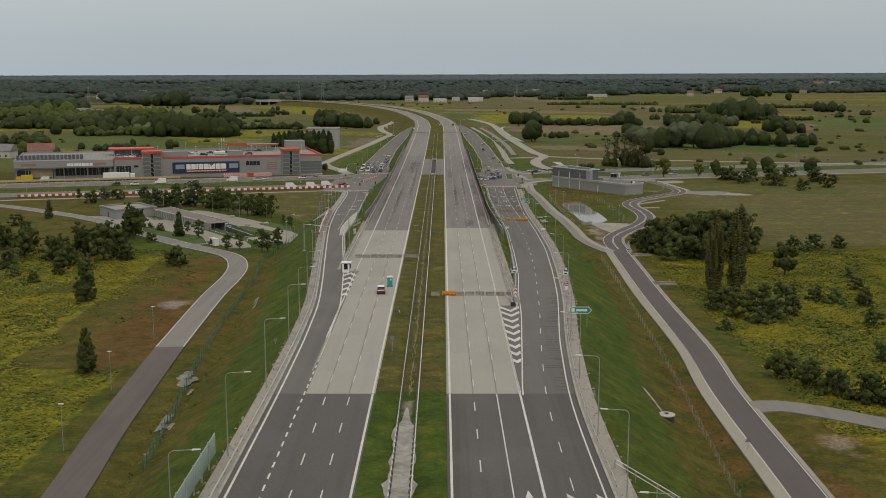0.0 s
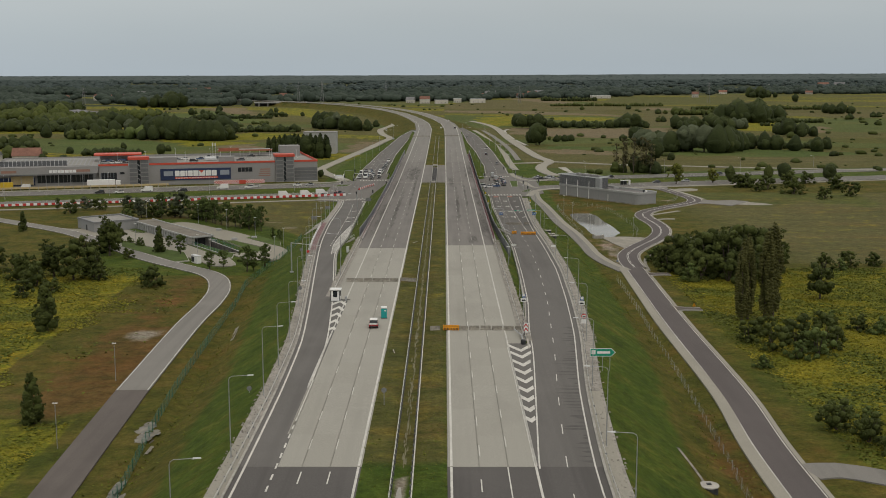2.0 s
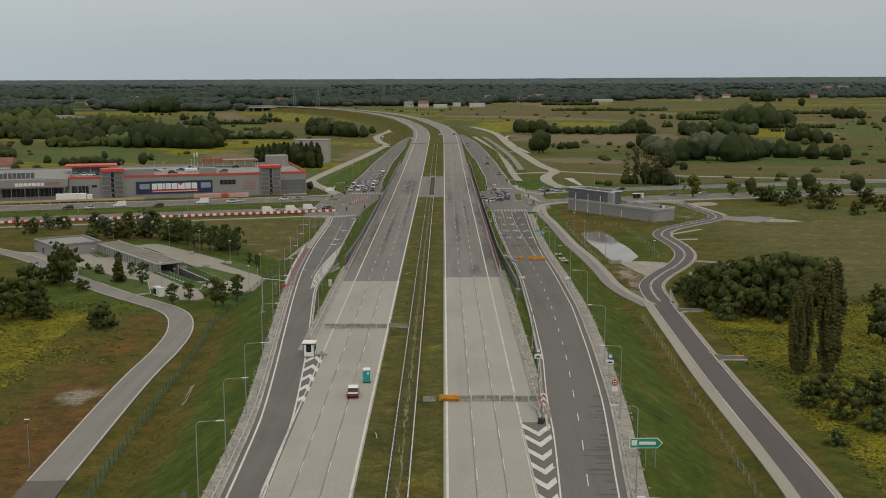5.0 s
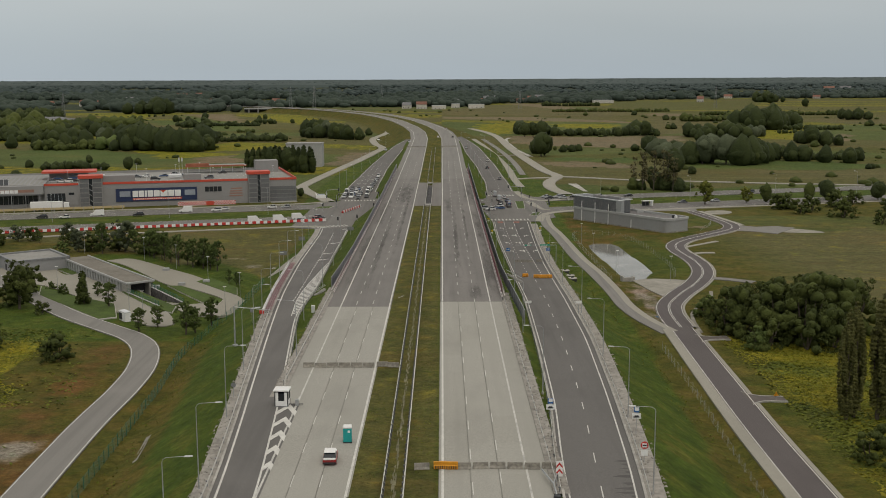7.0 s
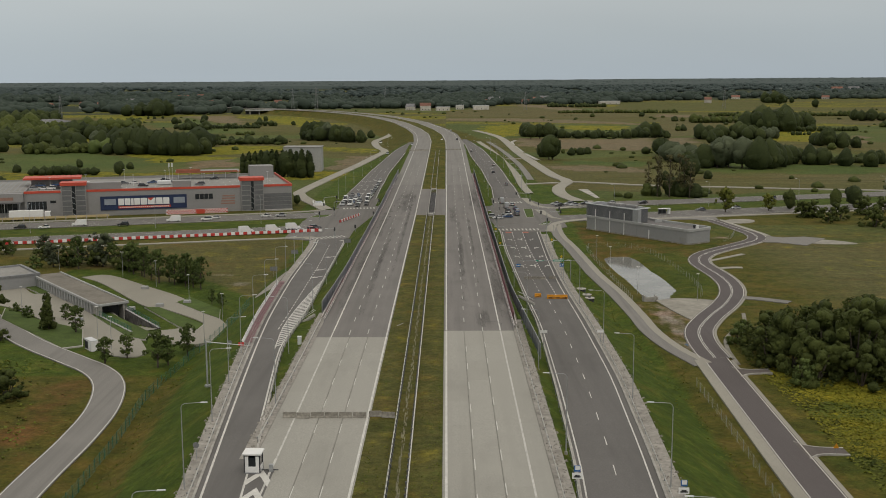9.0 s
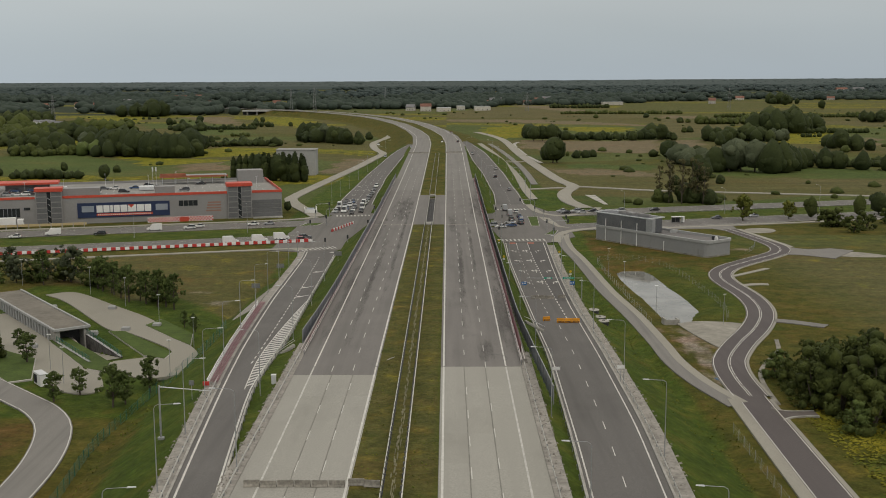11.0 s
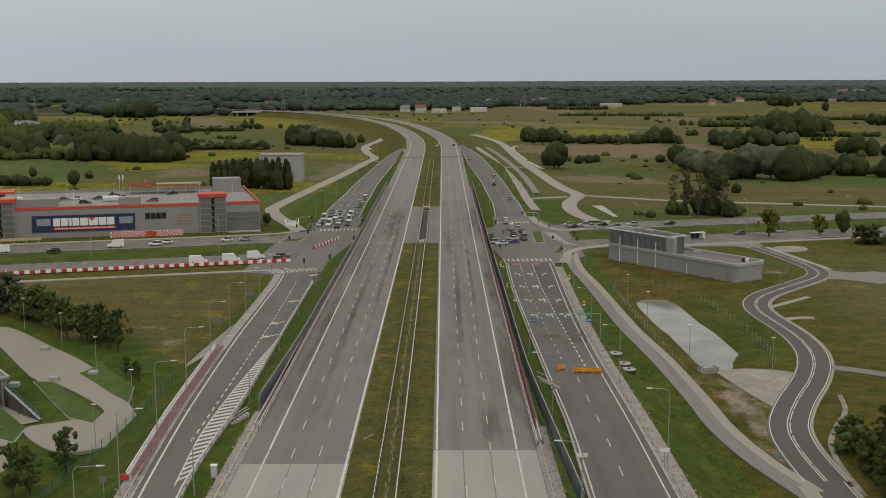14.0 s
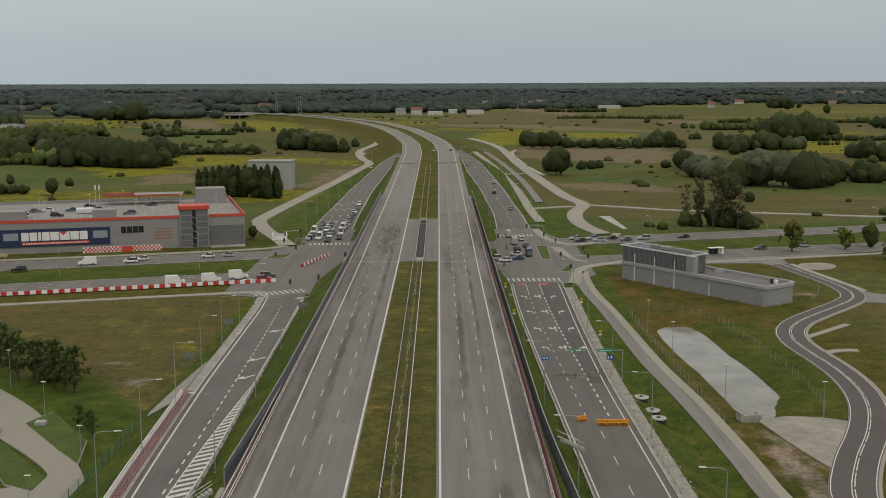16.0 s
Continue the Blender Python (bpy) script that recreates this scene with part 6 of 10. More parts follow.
# things on the roof
part("plant_screen", Shape().box(-85, -71, 3, 9, 1.58, 5.2), M_CLAD, shop, "grey screen round roof machines")
part("plant_screen", Shape().box(-50, -42.3, 3, 8, 1.58, 5.0), M_CLAD, shop, "grey screen round roof machines")
part("plant_screen", Shape().box(-13.5, -2.5, 44, 52, 1.58, 7.2), M_CLAD, shop, "pale grey roof house")
can = new("roof_canopy")
can.parent = shop
M_RUST = grainy("faded_orange_edge", (0.30, 0.105, 0.06), 0.15, 1.5, 0.3, 0.7, relief=0.0)
part("canopy_roof", Shape().box(-47, -18, 46, 55, 4.9, 5.25), M_CLAD, can, "grey canopy roof")
part("canopy_edge", Shape().box(-47.2, -17.8, 45.7, 46, 4.6, 5.4), M_RUST, can, "faded orange edge")
part("gable", Shape().box(-47, -36, 45.6, 46.4, 5.4, 6.4), M_RUST, can)
for a_ in (-50, -48.6):
    part("antenna", Shape().tube([(a_, 48, 1.5), (a_, 48, 9.4)], 0.08, 5).box(a_ - 0.3, a_ + 0.3, 47.8, 48.2, 7.4, 9.2), M_LAMP_HEAD, can, "pale antenna mast")
for k in range(6):
    part("column", Shape().tube([(-46 + 5.4 * k, 48, 1.5), (-46 + 5.4 * k, 48, 5.1)], 0.15, 6), M_LAMP_HEAD, can)
part("canopy_roof", Shape().box(-112, -88, 30, 42, 4.6, 5.4), M_SIGNRED, can, "red-edged canopy roof")
part("roof_house", Shape().box(-109, -92, 34, 41, 1.58, 4.7), M_CLAD, can)
part("trolley_shelter", Shape().box(-56, -50, 22, 25, 1.6, 3.6, None, 0.4), M_LAMP_HEAD, can)
part("trolley_shelter", Shape().box(-92, -84, 20, 24, 1.6, 4.2, None, 0.4), M_LAMP_HEAD, can)
for i, (a, b) in enumerate(((-100, 18), (-86, 30), (-66, 20), (-52, 40), (-36, 18), (-20, 30), (-8, 20), (-40, 52), (-70, 50))):
    part("roof_lamp", Shape().tube([(a, b, 1.5), (a, b, 6.6)], [0.09, 0.05], 5).box(a - 0.5, a + 0.5, b - 0.12, b + 0.12, 6.5, 6.65), M_LAMP_HEAD, shop)
# bays painted on the deck
s = Shape()
for k in range(34):
    for y0 in (12, 27, 38):
        s.box(-105 + 3 * k, -104.88 + 3 * k, y0, y0 + 5, 1.585, 1.6)
part("bay_lines", s, M_PAINT, shop)

# hoarding in front of the shop: red and white checks
hoard = thing("hoarding", "red and white checked site hoarding", "fence", m=SHOP)
for k in range(42):
    for r in range(3):
        if (k + r) % 2:
            s = Shape().box(-53.2 + 0.6 * k, -52.62 + 0.6 * k, -4.05, -3.95, GROUND + 0.15 + 0.6 * r, GROUND + 0.72 + 0.6 * r)
            part("red_panel", s, M_RED, hoard)
part("white_board", Shape().box(-53.3, -28, -3.95, -3.9, GROUND, GROUND + 2.0), M_WHITE, hoard)
part("post", Shape().box(-41, -37.5, -4.2, -4.05, GROUND, GROUND + 1.9), M_SIGNRED, hoard)
beamwall = thing("screen_wall", "long low cream screen wall by the street", "wall", m=SHOP)
part("board", Shape().box(-170, -76, -9.3, -9.0, GROUND + 0.8, GROUND + 1.7), M_CREAM, beamwall)
for k in range(24):
    part("post", Shape().box(-169 + 4 * k, -168.7 + 4 * k, -9.4, -8.9, GROUND - 0.1, GROUND + 1.75), M_CONCRETE, beamwall)

# blank grey slab building behind the trees
blank = thing("slab_building", "windowless pale grey slab building", "building")
part("wall", Shape().box(-98, -75.5, 788, 801, GROUND - 0.5, 6.2), M_PLASTER, blank)
part("roof", Shape().box(-98.3, -75.2, 787.7, 801.3, 6.2, 6.6), M_CLAD, blank)

# pump house by the pond
PUMP = Matrix.Translation((51.9, 536.9, 0)) @ Matrix.Rotation(math.atan2(-41.6, 30.4), 4, "Z")
pump = thing("pump_house", "long pale grey pump house with a dark upper block", "building", m=PUMP)


def round_box(x0, x1, y0, y1, r, n=6):
    pts = []
    for cx, cy, a0 in ((x1 - r, y0 + r, -90), (x1 - r, y1 - r, 0), (x0 + r, y1 - r, 90), (x0 + r, y0 + r, 180)):
        for k in range(n + 1):
            a = radians(a0 + 90 * k / n)
            pts.append((cx + r * math.cos(a), cy + r * math.sin(a)))
    return pts


M_PUMP = grainy("grey_render", (0.262, 0.265, 0.266), 0.04, 1.2, 0.12, 0.8, relief=0.1)
part("wall", Shape().prism(round_box(0, 51.2, 0, 12.2, 2.2), GROUND - 0.5, -3.9), M_PUMP, pump, smooth=False)
part("roof", Shape().prism(round_box(0.5, 50.7, 0.5, 11.7, 1.9), -3.9, -3.86), grainy("pump_roofing", (0.155, 0.148, 0.145), 0.12, 1.5, 0.2, 0.9, relief=0.1), pump, "brownish grey roofing felt")
outer, inner = round_box(-0.25, 51.45, -0.25, 12.45, 2.3), round_box(0.55, 50.65, 0.55, 11.65, 1.9)
s = Shape()
k = len(outer)
s.v = [(x, y, z) for z in (-3.95, -3.1) for x, y in outer] + [(x, y, -3.1) for x, y in inner] + [(x, y, -3.90) for x, y in inner] + [(x, y, -3.95) for x, y in inner]
for i in range(k):
    j = (i + 1) % k
    s.f += [(i, j, k + j, k + i), (k + i, k + j, 2 * k + j, 2 * k + i), (2 * k + i, 2 * k + j, 3 * k + j, 3 * k + i), (i, 4 * k + i, 4 * k + j, j)]
part("parapet", s, M_PLASTER, pump, "pale metal parapet")
up = new("upper_block")
up.parent = pump
part("block_wall", Shape().prism(round_box(0.2, 25.6, 0.4, 7.9, 1.6), -3.66, 1.2), M_TIN, up, "dark grey ribbed metal block")
s = Shape()
for k in range(52):
    s.box(0.6 + 0.48 * k, 0.72 + 0.48 * k, 0.33, 0.41, -3.2, 1.1)
for k in range(13):
    s.box(25.58, 25.66, 1.0 + 0.48 * k, 1.12 + 0.48 * k, -3.6, 1.1)
part("rib", s, M_STEEL_DULL, up)
part("block_edge", Shape().box(0.0, 25.8, 0.2, 0.6, 1.15, 1.45).box(0.0, 25.8, 7.7, 8.1, 1.15, 1.45).box(0, 0.4, 0.6, 7.7, 1.15, 1.45).box(25.4, 25.8, 0.6, 7.7, 1.15, 1.45), M_LAMP_HEAD, up)
for a, b, c, d in ((8, 10, 4, 6), (12, 15, 3.5, 6), (16.5, 22, 4.5, 5.5)):
    part("roof_machine", Shape().box(a, b, c, d, 1.2, 2.1, None, 0.1), M_CLAD, up)
part("duct", Shape().box(24.6, 27.2, 0.25, 2.0, -3.6, 1.25), M_STEEL, up, "pale vertical duct")
for x_ in (6.0, 13.5, 20.8, 33.0):
    part("downpipe", Shape().box(x_ - 0.12, x_ + 0.12, -0.16, 0.0, GROUND, -0.5 if x_ < 21 else -5.2), M_WHITE, pump)
for x_ in (27.0, 40.0):
    part("wall_joint", Shape().box(x_ - 0.03, x_ + 0.03, -0.03, 0.0, GROUND, -4.0), M_STEEL_DULL, pump)
part("plinth", Shape().prism(round_box(-0.12, 51.32, -0.12, 12.32, 2.25), GROUND - 0.5, GROUND + 0.45), M_CONCRETE_OLD, pump, "weathered concrete plinth")
for a, b in ((48.6, 49.7), (47.4, 47.65)):
    part("door", Shape().box(a, b, -0.12, 0.02, GROUND, GROUND + 2.3), M_CLAD, pump)
part("vent", Shape().box(46, 46.8, 8, 8.8, -3.86, -2.7, None, 0.1), M_DARK, pump)
part("vent", Shape().box(47.2, 48.0, 8, 8.8, -3.86, -2.75, None, 0.1), M_WHITE, pump, "white vent cowl")
part("parapet_seam", Shape().box(28.0, 28.3, 8.0, 11.65, -3.86, -2.8), M_PLASTER, pump)

# garage with a cutting down to its door
GAR = Matrix.Translation((-114.2, 426, 0)) @ Matrix.Rotation(math.atan2(-0.8, 0.6), 4, "Z")
garage = thing("garage_building", "low flat-roofed concrete garage with ribbed side wall", "building", m=GAR)
part("wall", Shape().box(0, 47.5, 0, 7.2, GROUND - 0.5, -5.9), M_CLAD, garage)
part("wall", Shape().box(47.5, 50.8, 6.2, 7.2, GROUND - 3.5, -5.9).box(47.5, 50.8, 0, 1.0, GROUND - 3.5, -5.9), M_CONCRETE, garage)
# dark sheet across the opening, in place of the shade inside
part("door", Shape().box(47.4, 47.6, 0.9, 6.3, GROUND - 3.5, -5.9), M_DARK, garage, "dark panel for the shade in the garage mouth")
part("roof", Shape().box(-0.3, 51.0, -0.3, 7.5, -5.9, -5.5), grainy("bitumen_roof", (0.17, 0.155, 0.13), 0.15, 1.0, 0.15, 0.9, relief=0.2), garage, "brown-grey bitumen roof")
part("roof_edge", Shape().box(-0.4, 51.2, -0.45, 0.05, -5.75, -5.25).box(-0.4, 51.2, 7.15, 7.6, -5.75, -5.25).box(50.8, 51.3, 0.05, 7.15, -5.75, -5.25), M_PLASTER, garage)
for k in range(22):
    part("pilaster", Shape().box(0.6 + 2.15 * k, 1.5 + 2.15 * k, -0.35, 0.0, GROUND, -5.75), M_PLASTER, garage)
part("annexe", Shape().box(-15, 2.4, -15.4, 0.8, GROUND - 0.4, -5.0), M_PUMP, garage, "square concrete annexe")
part("annexe_roof", Shape().box(-14.4, 1.8, -14.8, 0.2, -5.0, -4.96), M_ROOFDECK, garage)
part("annexe_parapet", Shape().box(-15.2, 2.6, -15.6, -14.8, -5.1, -4.5).box(-15.2, 2.6, 0.2, 1.0, -5.1, -4.5).box(-15.2, -14.4, -14.8, 0.2, -5.1, -4.5).box(1.8, 2.6, -14.8, 0.2, -5.1, -4.5), M_STEEL_DULL, garage)
part("annexe_door", Shape().box(-6, -5, -15.55, -15.4, GROUND, GROUND + 2.1), M_DARK, garage)
M_STONE = grainy("dark_stone_facing", (0.09, 0.085, 0.08), 0.5, 1.6, 0.6, 0.9, relief=0.6)
ret = thing("retaining_wall", "dark stone-faced retaining wall with a green fence", "wall", m=GAR)
for side, y0 in ((0, -0.1), (1, 6.5)):
    s = Shape()
    s.v += [(50.9, y0, GROUND - 3.4), (71.5, y0, GROUND - 0.3), (71.5, y0, GROUND + 0.4), (50.9, y0, GROUND + (1.2 if side else 0.5)), (50.9, y0 + 0.5, GROUND - 3.4), (71.5, y0 + 0.5, GROUND - 0.3), (71.5, y0 + 0.5, GROUND + 0.4), (50.9, y0 + 0.5, GROUND + (1.2 if side else 0.5))]
    s.f += [(0, 1, 2, 3), (7, 6, 5, 4), (3, 2, 6, 7), (0, 4, 5, 1), (1, 5, 6, 2), (0, 3, 7, 4)]
    part("wall_face", s, M_STONE, ret)
    s = Shape()
    s.v += [(50.9, y0 - 0.05, GROUND + (1.2 if side else 0.5)), (71.7, y0 - 0.05, GROUND + 0.4), (71.7, y0 + 0.55, GROUND + 0.4), (50.9, y0 + 0.55, GROUND + (1.2 if side else 0.5))]
    s.f += [(0, 1, 2, 3)]
    part("coping", s, M_PLASTER, ret)
sub = Shape()
sub.v += [(44, 0.5, GROUND - 3.25), (71.8, 0.5, GROUND + 0.15), (71.8, 6.6, GROUND + 0.15), (44, 6.6, GROUND - 3.25)]
sub.f += [(0, 1, 2, 3)]
part("ramp_floor", sub, M_YARD, ret)
M_FENCE_GREEN = grainy("green_fence", (0.025, 0.12, 0.085), 0.1, 3.0, 0.4, 0.5, relief=0.0)
for side, y0 in ((0, 0.15), (1, 6.75)):
    s = Shape()
    for h in (0.3, 0.6, 0.9, 1.1):
        s.tube([(51, y0, GROUND + (1.2 if side else 0.5) + h), (71.5, y0, GROUND + 0.4 + h)], 0.035, 4)
    part("fence_rail", s, M_FENCE_GREEN, ret)
    for k in range(11):
        t = k / 10
        zz = GROUND + (1.2 if side else 0.5) * (1 - t) + 0.4 * t
        part("fence_post", Shape().box(51 + 20.5 * t - 0.04, 51 + 20.5 * t + 0.04, y0 - 0.04, y0 + 0.04, zz, zz + 1.15), M_FENCE_GREEN, ret)


# ---- houses and structures far off ----
def house(x, y, w, d, h, rot, roof):
    z0 = float(relief(x, y)) - 0.3
    g = thing("house", "distant plastered house with a tiled gable roof" if roof != "flat" else "distant pale flat-roofed hall", "house", "houses beyond the fields", m=pose(x, y, z0, 0, 0, rot))
    part("wall", Shape().box(-w / 2, w / 2, -d / 2, d / 2, 0, h), M_HOUSE, g)
    if roof == "flat":
        part("roof", Shape().box(-w / 2 - 0.3, w / 2 + 0.3, -d / 2 - 0.3, d / 2 + 0.3, h, h + 0.5), M_LAMP_HEAD, g)
    else:
        s = Shape()
        r = d * 0.42
        s.v += [(-w / 2 - 0.5, -d / 2 - 0.5, h - 0.2), (w / 2 + 0.5, -d / 2 - 0.5, h - 0.2), (w / 2 + 0.5, d / 2 + 0.5, h - 0.2), (-w / 2 - 0.5, d / 2 + 0.5, h - 0.2), (-w / 2 - 0.5, 0, h + r), (w / 2 + 0.5, 0, h + r)]
        s.f += [(0, 1, 5, 4), (2, 3, 4, 5), (1, 2, 5), (3, 0, 4), (3, 2, 1, 0)]
        part("roof", s, M_ROOF_RED if roof == "red" else M_ROOF_GREY, g)
    for k in range(3):
        part("window", Shape().box(-w / 2 + w * (0.2 + 0.3 * k) - 0.6, -w / 2 + w * (0.2 + 0.3 * k) + 0.6, -d / 2 - 0.06, -d / 2, 1.0, 2.4), M_GLASS_DARK, g)


# a long group of grey sheds beyond the fields
for k in range(4):
    g = thing("shed", "distant grey-roofed shed with a white wall", "shed", "sheds beyond the fields", m=pose(-570 + 40 * k, 1600 - 58 * k, GROUND - 0.3, 0, 0, -52))
    part("wall", Shape().box(-32, 32, -9, 9, 0, 4.5), M_WHITE, g)
    s = Shape()
    for j in range(3):
        a = -9.3 + 6.2 * j
        q = len(s.v)
        s.v += [(-32.5, a, 4.4), (32.5, a, 4.4), (32.5, a + 3.1, 6.2), (-32.5, a + 3.1, 6.2), (32.5, a + 6.2, 4.4), (-32.5, a + 6.2, 4.4)]
        s.f += [(q, q + 1, q + 2, q + 3), (q + 3, q + 2, q + 4, q + 5), (q + 1, q + 4, q + 2), (q, q + 3, q + 5)]
    part("roof", s, M_ROOF_GREY, g)
hr = random.Random(11)
for cx, cy, n_, spread in ((-620, 2150, 10, 130), (-900, 1500, 7, 120), (760, 2600, 3, 150), (-330, 2300, 6, 160)):
    for k in range(n_):
        house(cx + hr.uniform(-spread, spread), cy + hr.uniform(-40, 60), hr.uniform(11, 22), hr.uniform(8, 12), hr.uniform(4.5, 8), hr.uniform(-25, 25), hr.choice(["red", "red", "grey", "flat"]))
for x, y, w, h_, kind in ((-34.6, 1951, 17, 8, "red"), (42, 2218, 18, 6, "red"), (72, 2298, 20, 6, "red"), (103, 2480, 22, 7, "grey"), (131, 2441, 26, 6, "red"), (162, 2332, 24, 5, "red"), (191, 2480, 26, 6, "red"), (297, 2519, 22, 6, "grey"), (-60, 1975, 14, 6, "grey"), (30, 2260, 14, 6, "grey")):
    house(x, y, w, 11, h_, hr.uniform(-15, 15), kind)
for x, y, w in ((259, 2480, 60), (-5.6, 1935, 22), (320, 2300, 40), (-730, 1730, 90), (-1050, 2600, 180)):
    house(x, y, w, 14, 6, 8, "flat")

for x, y, w, kind in ((23, 2009, 14, "flat"), (36, 2137, 16, "grey"), (58, 1980, 26, "flat"), (96, 2421, 18, "grey"), (125, 2420, 20, "red"), (180, 2420, 20, "red"), (211, 2509, 18, "grey"), (454, 2615, 46, "flat"), (525, 2350, 13, "red"), (-605, 2672, 26, "red"), (-575, 2740, 24, "red"), (-545, 2813, 26, "red"), (-758, 2577, 60, "flat"), (-648, 2389, 20, "grey"), (966, 3278, 40, "flat"), (1104, 3263, 34, "red"), (1149, 3257, 30, "grey")):
    house(x, y, w, 12, 7, hr.uniform(-18, 18), kind)

fb = thing("far_bridge", "distant concrete overpass with dark openings", "bridge", m=pose(-262, 1800, 0, 0, 0, 8))
part("deck", Shape().box(-42, 42, -7, 7, -3.4, -1.6), M_PLASTER, fb)
for k in range(6):
    part("pier", Shape().box(-36 + 14 * k, -34 + 14 * k, -5, 5, GROUND - 1, -3.4), M_CONCRETE, fb)
# dark sheet behind the piers, added for the shade under the deck
part("abutment", Shape().box(-42, 42, 8, 10, GROUND - 1, -2.0), M_DARK, fb)


def lattice_mast(x, y, h):
    z0 = float(relief(x, y))
    g = thing("lattice_mast", "distant grey lattice power mast", "mast", "power masts", m=pose(x, y, z0))
    s = Shape()
    for a, b in ((-1, -1), (1, -1), (1, 1), (-1, 1)):
        s.tube([(a * 2.4, b * 2.4, 0), (a * 0.4, b * 0.4, h)], 0.16, 4)
    part("leg_frame", s, M_STEEL_DULL, g)
    s = Shape()
    for k in range(8):
        w0, w1 = 2.4 - 2.0 * k / 8, 2.4 - 2.0 * (k + 1) / 8
        s.tube([(-w0, -w0, h * k / 8), (w1, -w1, h * (k + 1) / 8)], 0.1, 3).tube([(w0, w0, h * k / 8), (-w1, w1, h * (k + 1) / 8)], 0.1, 3)
    part("brace", s, M_STEEL_DULL, g)
    for q in (0.7, 0.83, 0.95):
        part("cross_arm", Shape().tube([(-6 * (1.2 - q) * 2, 0, h * q), (6 * (1.2 - q) * 2, 0, h * q)], 0.16, 4), M_STEEL_DULL, g)


for x, y, h in ((-185, 1700, 34), (-260, 2000, 36), (-480, 1500, 34), (-700, 1320, 34), (470, 2000, 36), (-120, 2300, 36), (130, 1950, 30)):
    lattice_mast(x, y, h)


# ---- lamps ----
def lamp_proto(name, label, group, height, reach, x, y, z, turn):
    g = thing(name, label, "street lamp", group, m=pose(x, y, z, 0, 0, turn))
    part("pole", Shape().tube([(0, 0, -0.3), (0, 0, height * 0.55), (0, 0, height - 0.5)], [0.085, 0.062, 0.045], 8), M_STEEL, g)
    part("arm", Shape().tube([(0, 0, height - 0.5), (0.12, 0, height - 0.2), (0.45, 0, height), (reach, 0, height + 0.12)], 0.036, 6), M_STEEL, g)
    s = Shape()
    s.v += [(reach - 0.1, -0.13, height + 0.07), (reach + 0.75, -0.10, height + 0.13), (reach + 0.75, 0.10, height + 0.13), (reach - 0.1, 0.13, height + 0.07), (reach - 0.06, -0.09, height + 0.19), (reach + 0.68, -0.07, height + 0.21), (reach + 0.68, 0.07, height + 0.21), (reach - 0.06, 0.09, height + 0.19)]
    s.f += [(3, 2, 1, 0), (4, 5, 6, 7), (0, 1, 5, 4), (1, 2, 6, 5), (2, 3, 7, 6), (3, 0, 4, 7)]
    part("lamp_head", s, M_LAMP_HEAD, g, "flat pale lantern")
    part("foot", Shape().lathe([(0.22, -0.3), (0.22, 0.06), (0.14, 0.12)], n=10), M_CONCRETE, g)
    return g


tall = None
spots = []
for y in (75, 103, 131, 160.7, 187.5, 205, 223.6, 251.4, 278, 300, 320.3, 345, 370, 396, 421.5, 446, 471, 497):
    spots.append((float(lr_left(y)) - 2.2, y, float(left_z(y)), 0))
for y in (92, 116, 139, 165, 193, 222, 254, 296, 339, 384, 425, 468, 505):
    spots.append((float(rr_right(y)) + 2.0, y, float(right_z(y)), 180))
for y in (265.4, 311.2, 355, 398, 440, 482):
    spots.append((float(min(15.9, rr_left(y) - 1.7)) if y < 330 else float(rr_left(y)) - 3.2, y, float(relief(float(rr_left(y)) - 3.0, y)), 180))
for y in (285, 322, 362, 402, 442):
    spots.append((float(lr_right(y)) + 1.6, y, float(relief(float(lr_right(y)) + 1.6, y)), 180))
for y in (640, 675, 712, 750, 790, 830, 870):
    spots.append((float(lr_left(y)) - 2.0, y, float(relief(float(lr_left(y)) - 2.0, y)), 0))
    spots.append((float(rr_right(y)) + 2.2, y, float(relief(float(rr_right(y)) + 2.2, y)), 180))
    spots.append((float(rr_left(y)) - 2.2, y, float(relief(float(rr_left(y)) - 2.2, y)), 0))
for t in (-250, -205, -160, -115, -75, 75, 120, 165, 210):
    spots.append((*on_street(t, 1.5), GROUND, 106))
for x, y, z, a in spots:
    if tall is None:
        tall = lamp_proto("street_lamp", "galvanised street lamp with a single curved arm", "lamps along the slip roads", 10.6, 2.4, x, y, z, a)
    else:
        copy_thing(tall, pose(x, y, z, 0, 0, a))


def post_lamp(x, y, h):
    g = thing("post_lamp", "slim white yard lamp with a flat head", "lamp post", "lamps in the yard and by the lane", m=pose(x, y, float(relief(x, y))))
    part("pole", Shape().tube([(0, 0, -0.2), (0, 0, h)], [0.065, 0.04], 7), M_STEEL, g)
    part("lamp_head", Shape().box(-0.4, 0.4, -0.14, 0.14, h, h + 0.1, None, 0.03), M_WHITE, g)
    return g


yard = None
for x, y in ((-57.9, 158.9), (-60, 190), (-62, 227), (-116.4, 452), (-93.6, 439.4), (-79.8, 423.8), (-65.8, 402.4), (-53, 381.3), (-77, 363.5), (-102.6, 386.8), (-70.9, 353.4), (-52.6, 359.6), (51, 415), (48.5, 448), (64, 402), (47.5, 470)):
    if yard is None:
        yard = post_lamp(x, y, 7.2)
    else:
        copy_thing(yard, pose(x, y, float(relief(x, y))))

# heavy arm mast beside the climbing slip road, and slim masts
g = thing("arm_mast", "steel mast with a long straight cantilever arm", "mast", m=pose(-39.6, 303.5, float(left_z(303)) - 1.6))
part("mast", Shape().lathe([(0.5, -0.2), (0.5, 0.1), (0.16, 0.15), (0.12, 7.6)], n=10), M_STEEL, g)
part("arm", Shape().tube([(0, 0, 7.4), (7.2, 0.6, 6.6)], [0.09, 0.05], 6), M_LAMP_HEAD, g)


